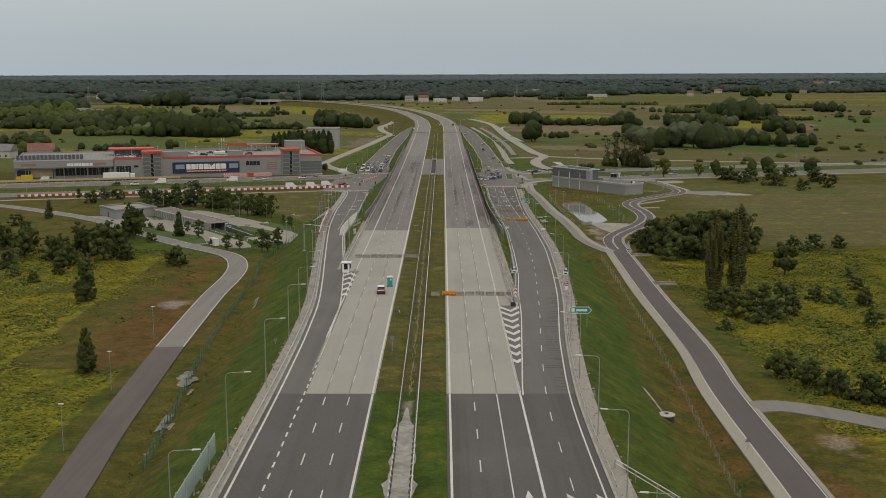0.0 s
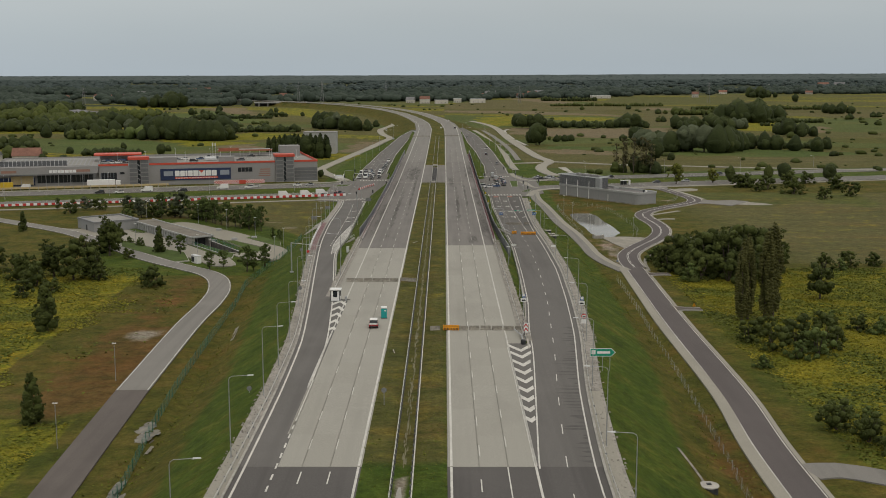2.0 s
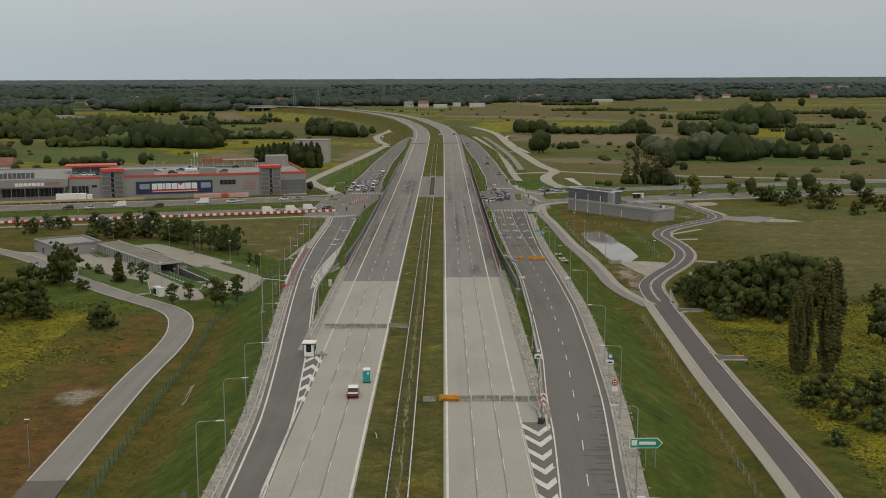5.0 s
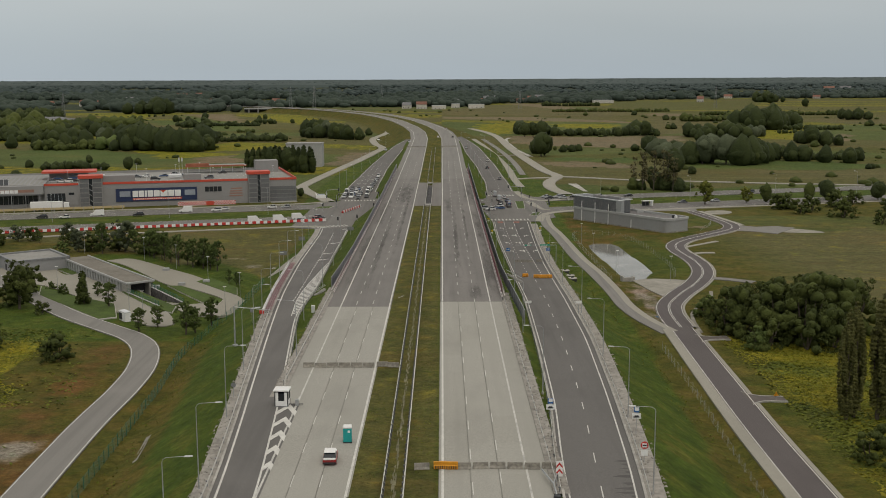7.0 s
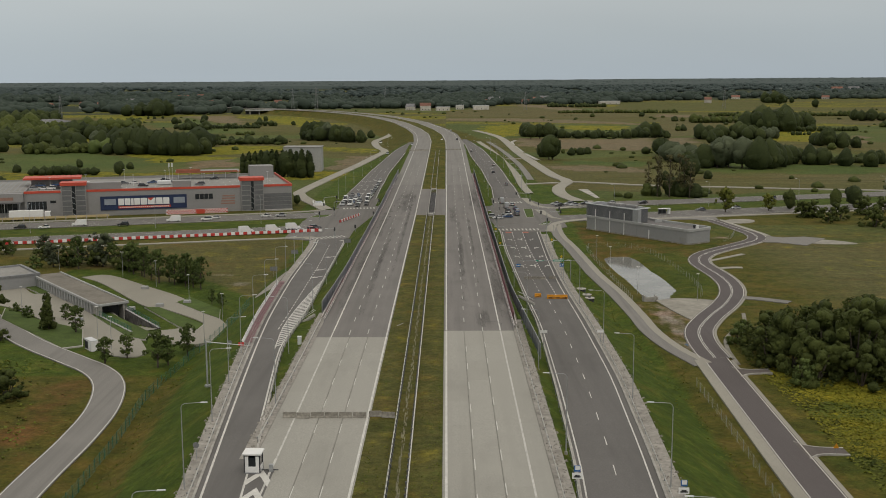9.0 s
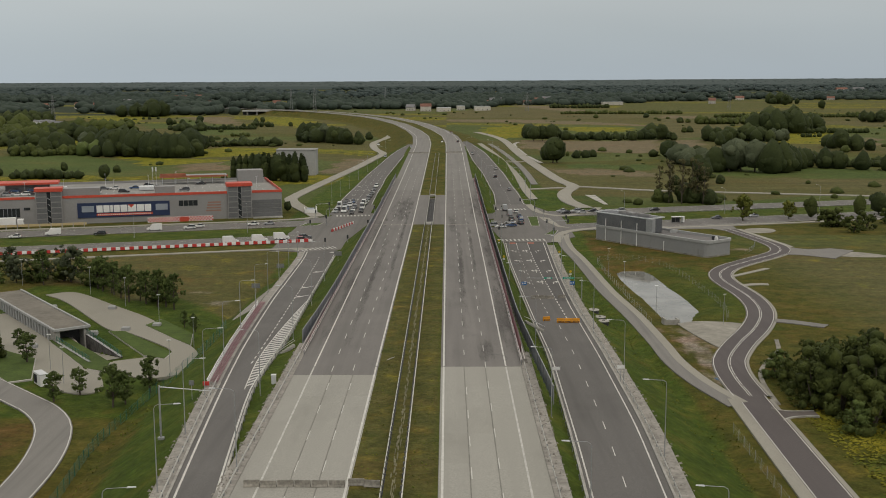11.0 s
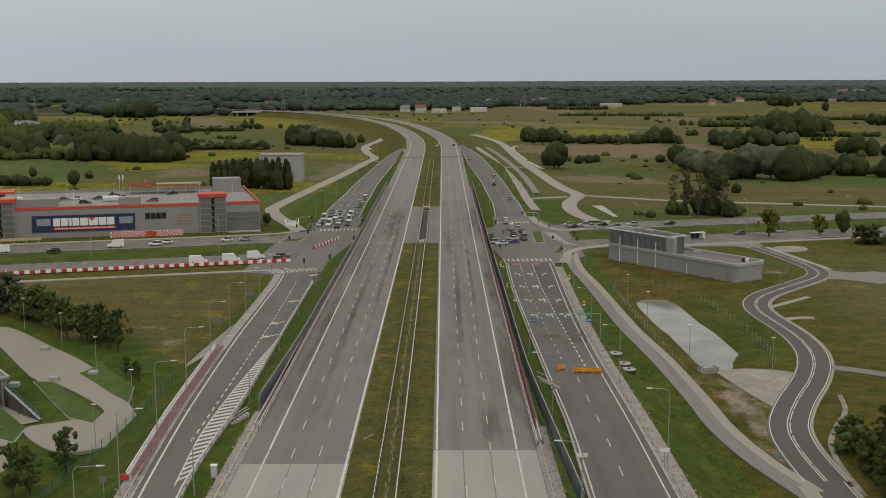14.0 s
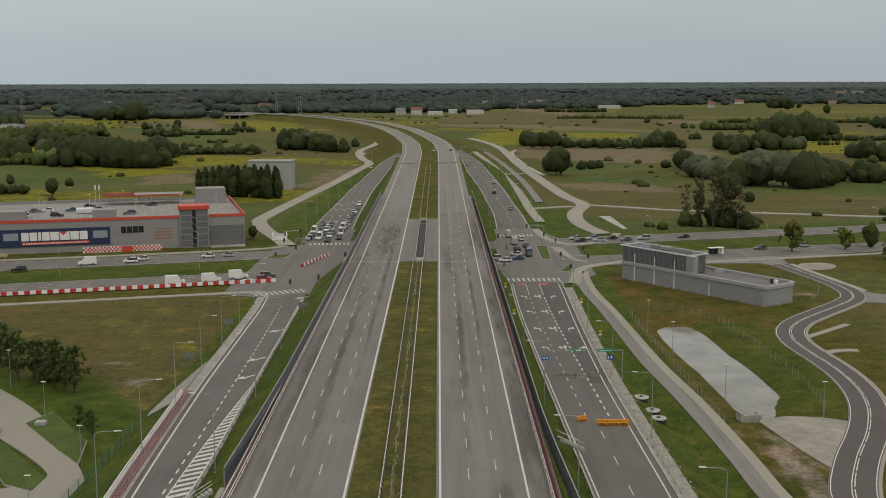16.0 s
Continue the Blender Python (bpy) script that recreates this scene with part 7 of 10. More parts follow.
# ---- signs ----
M_YELLOW = grainy("yellow_sign", (0.55, 0.38, 0.03), 0.06, 3.0, 0.4, 0.5, relief=0.0)


def sign_post(name, label, x, y, z, h, panels, turn=0):
    g = thing(name, label, "road sign", "road signs", m=pose(x, y, z, 0, 0, turn))
    part("post", Shape().tube([(0, 0, -0.3), (0, 0, h)], 0.05, 6), M_STEEL, g)
    for nm, w, hh, zc, mat, shape in panels:
        s = Shape()
        if shape == "round":
            s.prism([(w / 2 * math.cos(a), w / 2 * math.sin(a)) for a in np.linspace(0, 2 * math.pi, 17)[:-1]], -0.02, 0.02)
            s.v = [(v[0], -0.07 + v[2], zc + v[1]) for v in s.v]
        elif shape == "arrow":
            s.prism([(-w / 2, -hh / 2), (w / 2 - hh / 2, -hh / 2), (w / 2, 0), (w / 2 - hh / 2, hh / 2), (-w / 2, hh / 2)], -0.02, 0.02)
            s.v = [(v[0], -0.07 + v[2], zc + v[1]) for v in s.v]
        elif shape == "triangle":
            s.prism([(-w / 2, -hh / 2), (w / 2, -hh / 2), (0, hh / 2)], -0.02, 0.02)
            s.v = [(v[0], -0.07 + v[2], zc + v[1]) for v in s.v]
        else:
            s.box(-w / 2, w / 2, -0.1, -0.05, zc - hh / 2, zc + hh / 2)
        part(nm, s, mat, g)
    return g


g = sign_post("direction_sign", "green and white arrow-shaped exit sign", 25.0, 203.5, float(right_z(203)) - 0.3, 2.6, (("panel", 4.2, 1.35, 2.9, M_WHITE, "arrow"), ))
part("panel_face", Shape().prism([(-2.0, -0.58), (1.38, -0.58), (1.95, 0), (1.38, 0.58), (-2.0, 0.58)], 0, 0.01), M_GREEN_SIGN, g).matrix_basis = Matrix(((1, 0, 0, 0), (0, 0, -1, -0.095), (0, 1, 0, 2.9), (0, 0, 0, 1)))
part("bar", Shape().box(-0.9, 1.2, -0.13, -0.106, 2.7, 3.1), M_WHITE, g)
part("bar", Shape().box(-1.85, -1.2, -0.13, -0.106, 2.6, 3.3), M_WHITE, g)
part("post", Shape().tube([(1.2, 0, -0.3), (1.2, 0, 2.6)], 0.05, 6), M_STEEL, g)
for x, y, h in ((15.6, 252.6, 2.6), (26.8, 245.6, 3.2)):
    g = sign_post("information_sign", "blue square sign over a white panel with a dark symbol", x, y, float(right_z(y)), h, (("panel", 0.75, 0.75, h + 0.35, M_BLUE_SIGN, "box"), ("sub_panel", 1.2, 0.75, h - 0.55, M_WHITE, "box")))
    part("symbol", Shape().box(-0.42, 0.42, -0.13, -0.105, h - 0.75, h - 0.6), M_DARK, g)
    part("symbol", Shape().box(-0.28, 0.28, -0.13, -0.105, h - 0.6, h - 0.45), M_DARK, g)
    part("bar", Shape().box(-0.25, 0.3, -0.13, -0.105, h + 0.2, h + 0.7), M_WHITE, g)
g = sign_post("restriction_sign", "round red-rimmed sign over a white plate", 25.7, 233.4, float(right_z(233)), 2.0, (("disc", 1.0, 1.0, 2.3, M_RED, "round"), ("sub_panel", 0.9, 0.8, 1.3, M_WHITE, "box")))
part("disc_face", Shape().box(-0.3, 0.3, -0.13, -0.10, 2.05, 2.55), M_WHITE, g)
part("symbol", Shape().box(-0.25, 0.25, -0.15, -0.13, 2.2, 2.4), M_DARK, g)
g = sign_post("hazard_marker", "white board with red chevrons", 14.2, 227.0, float(right_z(227)), 1.0, (("panel", 0.8, 1.9, 1.4, M_WHITE, "box"),))
for k in range(2):
    s = Shape()
    s.face([(-0.38, -0.125, 0.7 + 0.8 * k), (0, -0.125, 1.15 + 0.8 * k), (0, -0.125, 1.45 + 0.8 * k), (-0.38, -0.125, 1.0 + 0.8 * k)]).face([(0.38, -0.125, 0.7 + 0.8 * k), (0.38, -0.125, 1.0 + 0.8 * k), (0, -0.125, 1.45 + 0.8 * k), (0, -0.125, 1.15 + 0.8 * k)])
    part("chevron", s, M_RED, g)
for x, y, z in ((18.5, 330.9, -1.57), (30.0, 336.1, -2.74)):
    sign_post("plate_sign", "small white plate on a post", x, y, z, 2.4, (("panel", 1.35, 0.55, 2.3, M_WHITE, "box"),))
for x, y, zz in ((-32.0, 262, float(left_z(262)) - 0.5), (-31.5, 196, -3.0), (-39.5, 322, -1.5), (-9.6, 183, 0.6)):
    sign_post("reversed_sign", "grey back of a road sign on a post", x, y, zz, 2.6, (("panel", 0.8, 0.8, 2.4, M_STEEL_DULL, "box" if x < -35 else "round"),))
sign_post("warning_sign", "yellow triangular site sign", 59.2, 287.6, GROUND, 1.3, (("panel", 0.9, 0.8, 1.5, M_ORANGE, "triangle"),))
sign_post("warning_sign", "grey back of a triangular sign", 44.6, 158.5, GROUND, 1.8, (("panel", 1.1, 1.0, 2.0, M_STEEL_DULL, "triangle"),))
for x, y in ((35.5, 462), (36.0, 498), (17.0, 470), (17.2, 505)):
    sign_post("direction_marker", "small yellow and black arrow marker", x, y, float(relief(x, y)), 1.6, (("panel", 0.7, 0.9, 1.7, M_YELLOW, "round"), ("sub_panel", 0.7, 0.35, 0.95, M_WHITE, "box")))
for x, y in ((-48.0, 470), (-32, 478), (-50, 440)):
    sign_post("plate_sign", "dark grey sign board on two posts", x, y, float(relief(x, y)), 2.2, (("panel", 2.2, 1.3, 2.2, M_STEEL_DULL, "box"),))

# gantry over the falling slip road
gz = float(right_z(425))
g = thing("sign_gantry", "slim grey cantilever gantry with green signs", "gantry", m=pose(0, 425, gz))
part("post", Shape().tube([(34.2, 0, -0.8), (34.2, 0, 5.2)], 0.11, 8), M_STEEL, g)
part("beam", Shape().box(20.4, 34.3, -0.06, 0.06, 5.05, 5.2), M_STEEL, g)
part("panel", Shape().box(24.7, 26.7, -0.2, -0.1, 4.95, 5.3), M_GREEN_SIGN, g)
part("panel", Shape().box(25.4, 26.4, -0.24, -0.205, 5.0, 5.25), M_WHITE, g, "white sign face")
part("panel", Shape().box(29.4, 32.3, -0.2, -0.1, 4.9, 5.4), M_GREEN_SIGN, g)
part("lettering_bar", Shape().box(29.7, 32.0, -0.22, -0.205, 5.08, 5.2), M_WHITE, g)
for x, y in ((19.6, 423), (31.6, 423.5)):
    g = sign_post("information_sign", "blue rectangular lane sign on a slim post", x, y, float(relief(x, y)), 4.0, (("panel", 1.25, 0.85, 4.3, M_BLUE_SIGN, "box"),))
    part("symbol", Shape().box(-0.42, -0.2, -0.14, -0.105, 4.1, 4.5).box(0.1, 0.4, -0.14, -0.105, 4.2, 4.5), M_WHITE, g)


# ---- barriers on the closed lanes ----
jersey = Shape()
prof = [(-0.30, 0), (-0.30, 0.08), (-0.14, 0.30), (-0.09, 0.8), (0.09, 0.8), (0.14, 0.30), (0.30, 0.08), (0.30, 0)]
jersey.strip([[(x_, a, b) for a, b in prof] for x_ in (-0.95, 0.95)])
jersey.f += [tuple(range(8)), tuple(reversed(range(8, 16)))]
jproto = None
jr = random.Random(2)
jspots = [(-22.6 + 2.02 * k, 279.5 + jr.uniform(-0.15, 0.15), float(deck_z(279)), jr.uniform(-3, 3)) for k in range(6)] + [(-10.2, 279.9, float(deck_z(279)) + 0.05, 2), (-8.3, 279.4, float(deck_z(279)) + 0.05, -6)]
jspots += [(2.6 + 2.15 * k, 230.5 + jr.uniform(-0.15, 0.15), float(deck_z(230)), jr.uniform(-3, 3)) for k in range(6)] + [(-2.6, 230.3, float(deck_z(230)), 4)]
jspots += [(-24.0 + 2.3 * k, 870 + 0.3 * k, float(deck_z(870)), jr.uniform(-4, 4)) for k in range(6)] + [(0.2 + 2.3 * k, 876 + 0.3 * k, float(deck_z(876)), jr.uniform(-4, 4)) for k in range(5)]
jspots += [(22.4 + 1.95 * k, 424.8 - 0.3 * k + jr.uniform(-0.2, 0.2), float(right_z(426)), jr.uniform(-8, 4)) for k in range(3)] + [(29.2, 425.2, float(right_z(425)), 8)]
for x, y, z, a in jspots:
    if jproto is None:
        jproto = tagged(part("concrete_barrier", jersey, M_CONCRETE_OLD), "weathered concrete traffic barrier block", "barrier", "concrete blocks closing the lanes")
        jproto.matrix_basis = pose(x, y, z, 0, 0, a)
    else:
        copy_thing(jproto, pose(x, y, z, 0, 0, a))
oproto = None
for x, y, z, a in ((-0.3, 230.4, float(deck_z(230)), 2), (1.1, 230.3, float(deck_z(230)), -2), (22.7, 394.8, float(right_z(395)), 18), (25.6, 392.6, float(right_z(392)), 0), (27.3, 392.5, float(right_z(392)), 1), (29.0, 392.6, float(right_z(392)), -1)):
    if oproto is None:
        oproto = thing("plastic_barrier", "orange water-filled plastic barrier", "barrier", "orange barriers on the lanes", m=pose(x, y, z, 0, 0, a))
        part("body", Shape().box(-0.82, 0.82, -0.22, 0.22, 0.0, 0.55, None, 0.06).box(-0.82, 0.82, -0.13, 0.13, 0.5, 0.98, None, 0.05), M_ORANGE, oproto)
        for k in range(5):
            # flat dark blocks draw the shade of moulded hollows
            part("recess_shade", Shape().box(-0.62 + 0.28 * k, -0.5 + 0.28 * k, -0.26, -0.215, 0.1, 0.45), M_DARK, oproto)
    else:
        copy_thing(oproto, pose(x, y, z, 0, 0, a))
# red and white line of barriers on the street
rw = None
for k in range(52):
    t = -205 + 2.9 * k
    x, y = on_street(t, -28.2 + 0.01 * k)
    if rw is None:
        rw = thing("plastic_barrier", "red and white plastic road barriers in a row", "barrier", "red and white barriers on the street", m=pose(x, y, GROUND + 0.2, 0, 0, 15.8))
        for j in range(2):
            part("red_module" if j == 0 else "white_module", Shape().box(-1.42 + 1.43 * j, -0.02 + 1.43 * j, -0.25, 0.25, 0, 0.45, None, 0.05).box(-1.42 + 1.43 * j, -0.02 + 1.43 * j, -0.14, 0.14, 0.42, 1.0, None, 0.05), M_RED if j == 0 else M_WHITE, rw)
    else:
        copy_thing(rw, pose(x, y, GROUND + 0.2, 0, 0, 15.8))
for k in range(8):
    copy_thing(rw, pose(-41.5 + 0.95 * k * 0.8, 556 + 2.8 * k, GROUND + 0.2, 0, 0, 74))

# guard booth, portable toilet, cabinet, crash cushion
bz = float(left_z(257))
g = thing("guard_booth", "white-framed glazed guard booth at the nose of the gore", "booth", m=pose(-23.9, 257.6, bz, 0, 0, -2) @ Matrix.Diagonal((0.76, 0.76, 0.92, 1)))
part("floor", Shape().box(-1.35, 1.35, -1.25, 1.25, 0, 0.18), M_STEEL_DULL, g)
for a in (-1.25, 1.25):
    for b in (-1.15, 1.15):
        part("corner_post", Shape().box(a - 0.09, a + 0.09, b - 0.09, b + 0.09, 0.18, 2.6), M_DARK, g)
part("lower_wall", Shape().box(-1.16, 1.16, -1.2, -1.1, 0.18, 1.0).box(-1.16, 1.16, 1.1, 1.2, 0.18, 1.0).box(-1.3, -1.2, -1.06, 1.06, 0.18, 1.0).box(1.2, 1.3, -1.06, 1.06, 0.18, 1.0), M_WHITE, g)
part("pane", Shape().box(-1.1, 1.1, 1.13, 1.16, 1.0, 2.4), M_GLASS_DARK, g)
part("pane", Shape().box(-1.25, -1.22, -1.0, 1.0, 1.0, 2.4), M_GLASS_DARK, g)
part("pane", Shape().box(1.22, 1.25, -1.0, 1.0, 1.0, 2.4), M_GLASS_DARK, g)
part("pane", Shape().box(-0.6, 0.6, -1.16, -1.13, 1.0, 2.2), M_GLASS_DARK, g)
part("wall_panel", Shape().box(-1.14, -0.6, -1.2, -1.1, 1.0, 2.4), M_WHITE, g)
part("wall_panel", Shape().box(0.6, 1.14, -1.2, -1.1, 1.0, 2.4), M_WHITE, g)
part("roof", Shape().box(-1.55, 1.55, -1.45, 1.45, 2.6, 2.85, None, 0.05), M_WHITE, g)
g = thing("barrier_arm", "short grey barrier pedestal with a lowered arm", "barrier", m=pose(-21.7, 257.4, float(deck_z(257))))
part("pedestal", Shape().box(-0.25, 0.25, -0.2, 0.2, 0, 1.0, None, 0.04), M_STEEL, g)
part("arm", Shape().box(-1.2, 0.9, -0.05, 0.05, 0.2, 0.3), M_DARK, g)
g = thing("portable_toilet", "teal plastic portable toilet with a white roof", "toilet cabin", m=pose(-12.75, 240.8, float(deck_z(241)), 0, 0, 3))
part("cabin", Shape().box(-0.56, 0.56, -0.56, 0.56, 0.12, 1.95, None, 0.03), M_TEAL, g)
part("skid", Shape().box(-0.6, 0.6, -0.6, 0.6, 0, 0.12), M_DARK, g)
part("roof", Shape().box(-0.6, 0.6, -0.6, 0.6, 1.95, 2.28, None, 0.12), M_WHITE, g)
part("door", Shape().box(-0.42, 0.42, -0.60, -0.56, 0.2, 1.9), M_TEAL, g)
part("badge", Shape().box(0.05, 0.38, -0.62, -0.60, 1.45, 1.75), M_WHITE, g)
g = thing("utility_cabinet", "pale grey utility cabinet on the verge", "cabinet", m=pose(-27.4, 327, float(relief(-27.4, 327))))
part("body", Shape().box(-0.35, 0.35, -0.3, 0.3, 0, 1.5, None, 0.04), M_LAMP_HEAD, g)
part("cap", Shape().box(-0.4, 0.4, -0.35, 0.35, 1.5, 1.58), M_WHITE, g)
g = thing("crash_cushion", "grey steel crash cushion nose with two rails", "crash barrier", m=pose(13.2, 219.5, float(right_z(219))))
part("nose", Shape().lathe([(0.45, 0), (0.45, 0.8), (0.35, 0.85)], n=12), M_DARK, g)
part("rail", Shape().tube([(0, 0.3, 0.6), (0, 4.2, 0.6), (-1.0, 9.0, 0.6)], 0.12, 5).tube([(0, 4.2, 0.6), (1.0, 9.0, 0.6)], 0.12, 5), M_STEEL, g)
# lids of the drainage chambers on the slope
for x, y in ((35.7, 413.5), (36.2, 406), (36.4, 401.6), (34.6, 169.5)):
    zz = float(relief(x, y))
    g = thing("drain_chamber", "dark concrete drain chamber with a pale round lid", "manhole", "drain chambers on the slope", m=pose(x, y, zz, 0, 0, 0))
    part("shaft", Shape().lathe([(1.25, -0.8), (1.25, 0.45)], n=18), M_DARK, g)
    part("lid", Shape().lathe([(1.36, 0.45), (1.36, 0.60), (0.3, 0.66)], n=20), M_KERB, g, "pale concrete lid")
    part("hatch", Shape().box(-0.3, 0.3, -0.3, 0.3, 0.66, 0.76), M_DARK, g)
g = thing("screen_block", "low white screen wall round a utility station", "utility station", m=pose(-57.2, 616, GROUND, 0, 0, 8))
part("wall", Shape().box(-2.6, 2.6, -5.5, -5.2, 0, 1.7).box(-2.6, -2.3, -5.2, 5.5, 0, 1.7).box(2.3, 2.6, -5.2, 5.5, 0, 1.7), M_WHITE, g)
part("unit", Shape().box(-1.6, 1.6, -3.5, 3.5, 0, 1.4, None, 0.1), M_PALE, g)
# stairs on the slope by the barrier ends
for x, y, z, t in ((16.4, 372, -0.6, 25), (-27.5, 352, -0.4, 200)):
    g = thing("embankment_stairs", "narrow concrete steps with a pale handrail", "stairs", m=pose(x, y, z, 0, 0, t))
    for k in range(9):
        part("step", Shape().box(0.45 * k, 0.45 * k + 0.45, -0.5, 0.5, -0.25 * k - 0.5, -0.25 * k), M_CONCRETE, g)
    part("handrail", Shape().tube([(0, -0.55, 0.9), (4.1, -0.55, -1.4)], 0.04, 5).tube([(0, 0.55, 0.9), (4.1, 0.55, -1.4)], 0.04, 5), M_LAMP_HEAD, g)
# headwall by the pond, bench blocks, rods
g = thing("headwall", "white concrete headwall at the pond inlet", "wall", m=pose(52.6, 404.5, GROUND, 0, 0, 8))
part("face", Shape().box(-1.5, 1.5, -0.2, 0.2, -1.2, 0.7), M_KERB, g)
part("wing", Shape().box(-1.8, -1.5, -0.4, 1.8, -1.2, 1.1), M_KERB, g)
part("wing", Shape().box(1.5, 1.8, -0.4, 1.8, -1.2, 0.8), M_KERB, g)
for x, y in ((-87, 381), (-99, 408), (-78, 393), (-66, 401), (-82, 420), (-97, 421), (-72, 397)):
    tagged(part("vent_block", Shape().box(x - 0.9, x + 0.9, y - 0.6, y + 0.6, GROUND, GROUND + 1.0, None, 0.15), M_PLASTER), "low pale concrete vent block in the grass", "vent", "vent blocks in the yard")
g = thing("gate_house", "small white service cabin with a slatted gate", "cabin", m=pose(-75.2, 353.5, GROUND + 0.1, 0, 0, -52) @ Matrix.Diagonal((0.72, 0.8, 0.9, 1)))
part("wall", Shape().box(-2.6, 2.6, -0.9, 0.9, 0, 2.4), M_WHITE, g)
part("roof", Shape().box(-2.7, 2.7, -1.0, 1.0, 2.4, 2.55), M_LAMP_HEAD, g)
for k in range(9):
    part("slat", Shape().box(-2.4 + 0.3 * k, -2.28 + 0.3 * k, -0.98, -0.9, 0.3, 2.1), M_DARK, g)
g = thing("pallet_stack", "blue-grey stack of pipes on bare soil", "pipes", m=pose(52.6, 356, float(relief(52.6, 356)), 0, 0, 12))
for k in range(7):
    part("pipe", Shape().tube([(-1.2, 0.22 * k, 0.1), (1.2, 0.22 * k, 0.1)], 0.09, 6), grainy("blue_pipe", (0.10, 0.16, 0.24), 0.1, 2, 0.3, 0.5, relief=0.0) if k == 0 else bpy.data.materials["blue_pipe"], g)
for x, y, t in ((-9.6, 214, 8), (-9.2, 340, -30)):
    g = thing("fallen_marker", "pale plastic marker post lying in the grass", "marker post", m=pose(x, y, float(deck_z(y)) + 0.12, 0, 0, t))
    part("stick", Shape().box(-0.05, 0.05, -1.2, 1.2, -0.05, 0.05), M_KERB, g)


# ---- fences ----
def mesh_fence(label, pts, tall, mat, gap=2.6, wires=5):
    thin = 0.008 if mat is M_STEEL else 0.018
    half = 0.028 if mat is M_STEEL else 0.04
    line = spline(pts, gap)
    g = thing("fence", label, "fence", "wire fences")
    zs = relief(line[:, 0], line[:, 1])
    for p, z in zip(line, zs):
        part("post", Shape().box(p[0] - half, p[0] + half, p[1] - half, p[1] + half, z - 0.2, z + tall + 0.05), mat, g)
    for k in range(wires):
        h = tall * (k + 0.5) / wires
        part("wire", Shape().tube([(p[0], p[1], z + h) for p, z in zip(line, zs)], thin, 3), mat, g)


mesh_fence("tall green wire fence at the foot of the embankment", [(-43.5, 150), (-47, 190), (-49.5, 225), (-51, 260), (-52.5, 295), (-54, 320), (-53, 342), (-49.8, 362), (-48.5, 380), (-48.9, 395)], 2.0, M_FENCE_GREEN, 2.6, 9)
mesh_fence("thin wire fence below the path", [(38, 130), (40, 165), (42.2, 200), (44, 240), (45.8, 290), (46.5, 325)], 1.7, M_STEEL, 3.4, 4)
mesh_fence("thin wire fence round the pond", [(47.5, 402), (47, 430), (46.3, 470), (47.5, 490), (58, 492), (66, 478), (68.5, 440), (68, 415), (66, 407)], 1.7, M_STEEL, 3.0, 4)
mesh_fence("thin wire fence by the pump house", [(96, 503), (101, 512), (105, 524)], 1.5, M_STEEL, 2.4, 6)
mesh_fence("grey railing along the street", [(*on_street(60, 10.5),), (*on_street(100, 10.5),), (*on_street(150, 10.5),)], 1.1, M_STEEL, 3.0, 4)


# ---- cars ----
def car_shell(length, width, height, kind):
    """Side profile drawn out over the width, narrower at the roof."""
    L, h = length, height
    if kind == "van":
        low = [(-L / 2, 0.35), (-L / 2, 0.95), (-L / 2 + 0.15, 1.05), (L / 2 - 0.9, 1.15), (L / 2 - 0.1, 0.95), (L / 2, 0.7), (L / 2, 0.35)]
        cab = [(-L / 2 + 0.02, 1.0), (-L / 2 + 0.1, h), (L / 2 - 2.0, h), (L / 2 - 0.95, 1.12)]
    elif kind == "suv":
        low = [(-L / 2, 0.35), (-L / 2 + 0.02, 0.95), (L / 2 - 1.15, 1.0), (L / 2 - 0.15, 0.85), (L / 2, 0.6), (L / 2, 0.35)]
        cab = [(-L / 2 + 0.12, 0.94), (-L / 2 + 0.5, h), (L / 2 - 2.1, h), (L / 2 - 1.2, 0.99)]
    else:
        low = [(-L / 2, 0.32), (-L / 2 + 0.03, 0.82), (-L / 2 + 0.5, 0.9), (L / 2 - 1.1, 0.9), (L / 2 - 0.12, 0.72), (L / 2, 0.5), (L / 2, 0.32)]
        cab = [(-L / 2 + 0.35, 0.88), (-L / 2 + 0.95, h), (L / 2 - 2.2, h), (L / 2 - 1.25, 0.88)]
    return low, cab


def extrude(profile, w0, w1, shape):
    k, n = len(shape.v), len(profile)
    zs = [p[1] for p in profile]
    lo, hi = min(zs), max(zs)
    for side in (-1, 1):
        for x, z in profile:
            w = w0 + (w1 - w0) * (z - lo) / (hi - lo)
            shape.v.append((side * w / 2, x, z))
    shape.f.append(tuple(k + i for i in range(n)))
    shape.f.append(tuple(k + n + i for i in reversed(range(n))))
    for i in range(n):
        j = (i + 1) % n
        shape.f.append((k + j, k + i, k + n + i, k + n + j))
    return shape


MESH_TYRE = Shape()
MESH_TYRE.lathe([(0.20, -0.11), (0.31, -0.10), (0.33, -0.05), (0.33, 0.05), (0.31, 0.10), (0.20, 0.11)], n=14)
MESH_TYRE.v = [(v[2], v[0], v[1]) for v in MESH_TYRE.v]
MESH_TYRE = MESH_TYRE.mesh("tyre", M_TYRE)
MESH_RIM = Shape()
MESH_RIM.lathe([(0.19, -0.115), (0.19, 0.115)], n=10)
MESH_RIM.v = [(v[2], v[0], v[1]) for v in MESH_RIM.v]
MESH_RIM = MESH_RIM.mesh("rim", M_STEEL)
M_TAIL = grainy("tail_light_red", (0.35, 0.02, 0.02), 0.05, 4, 0.5, 0.3, relief=0.0)


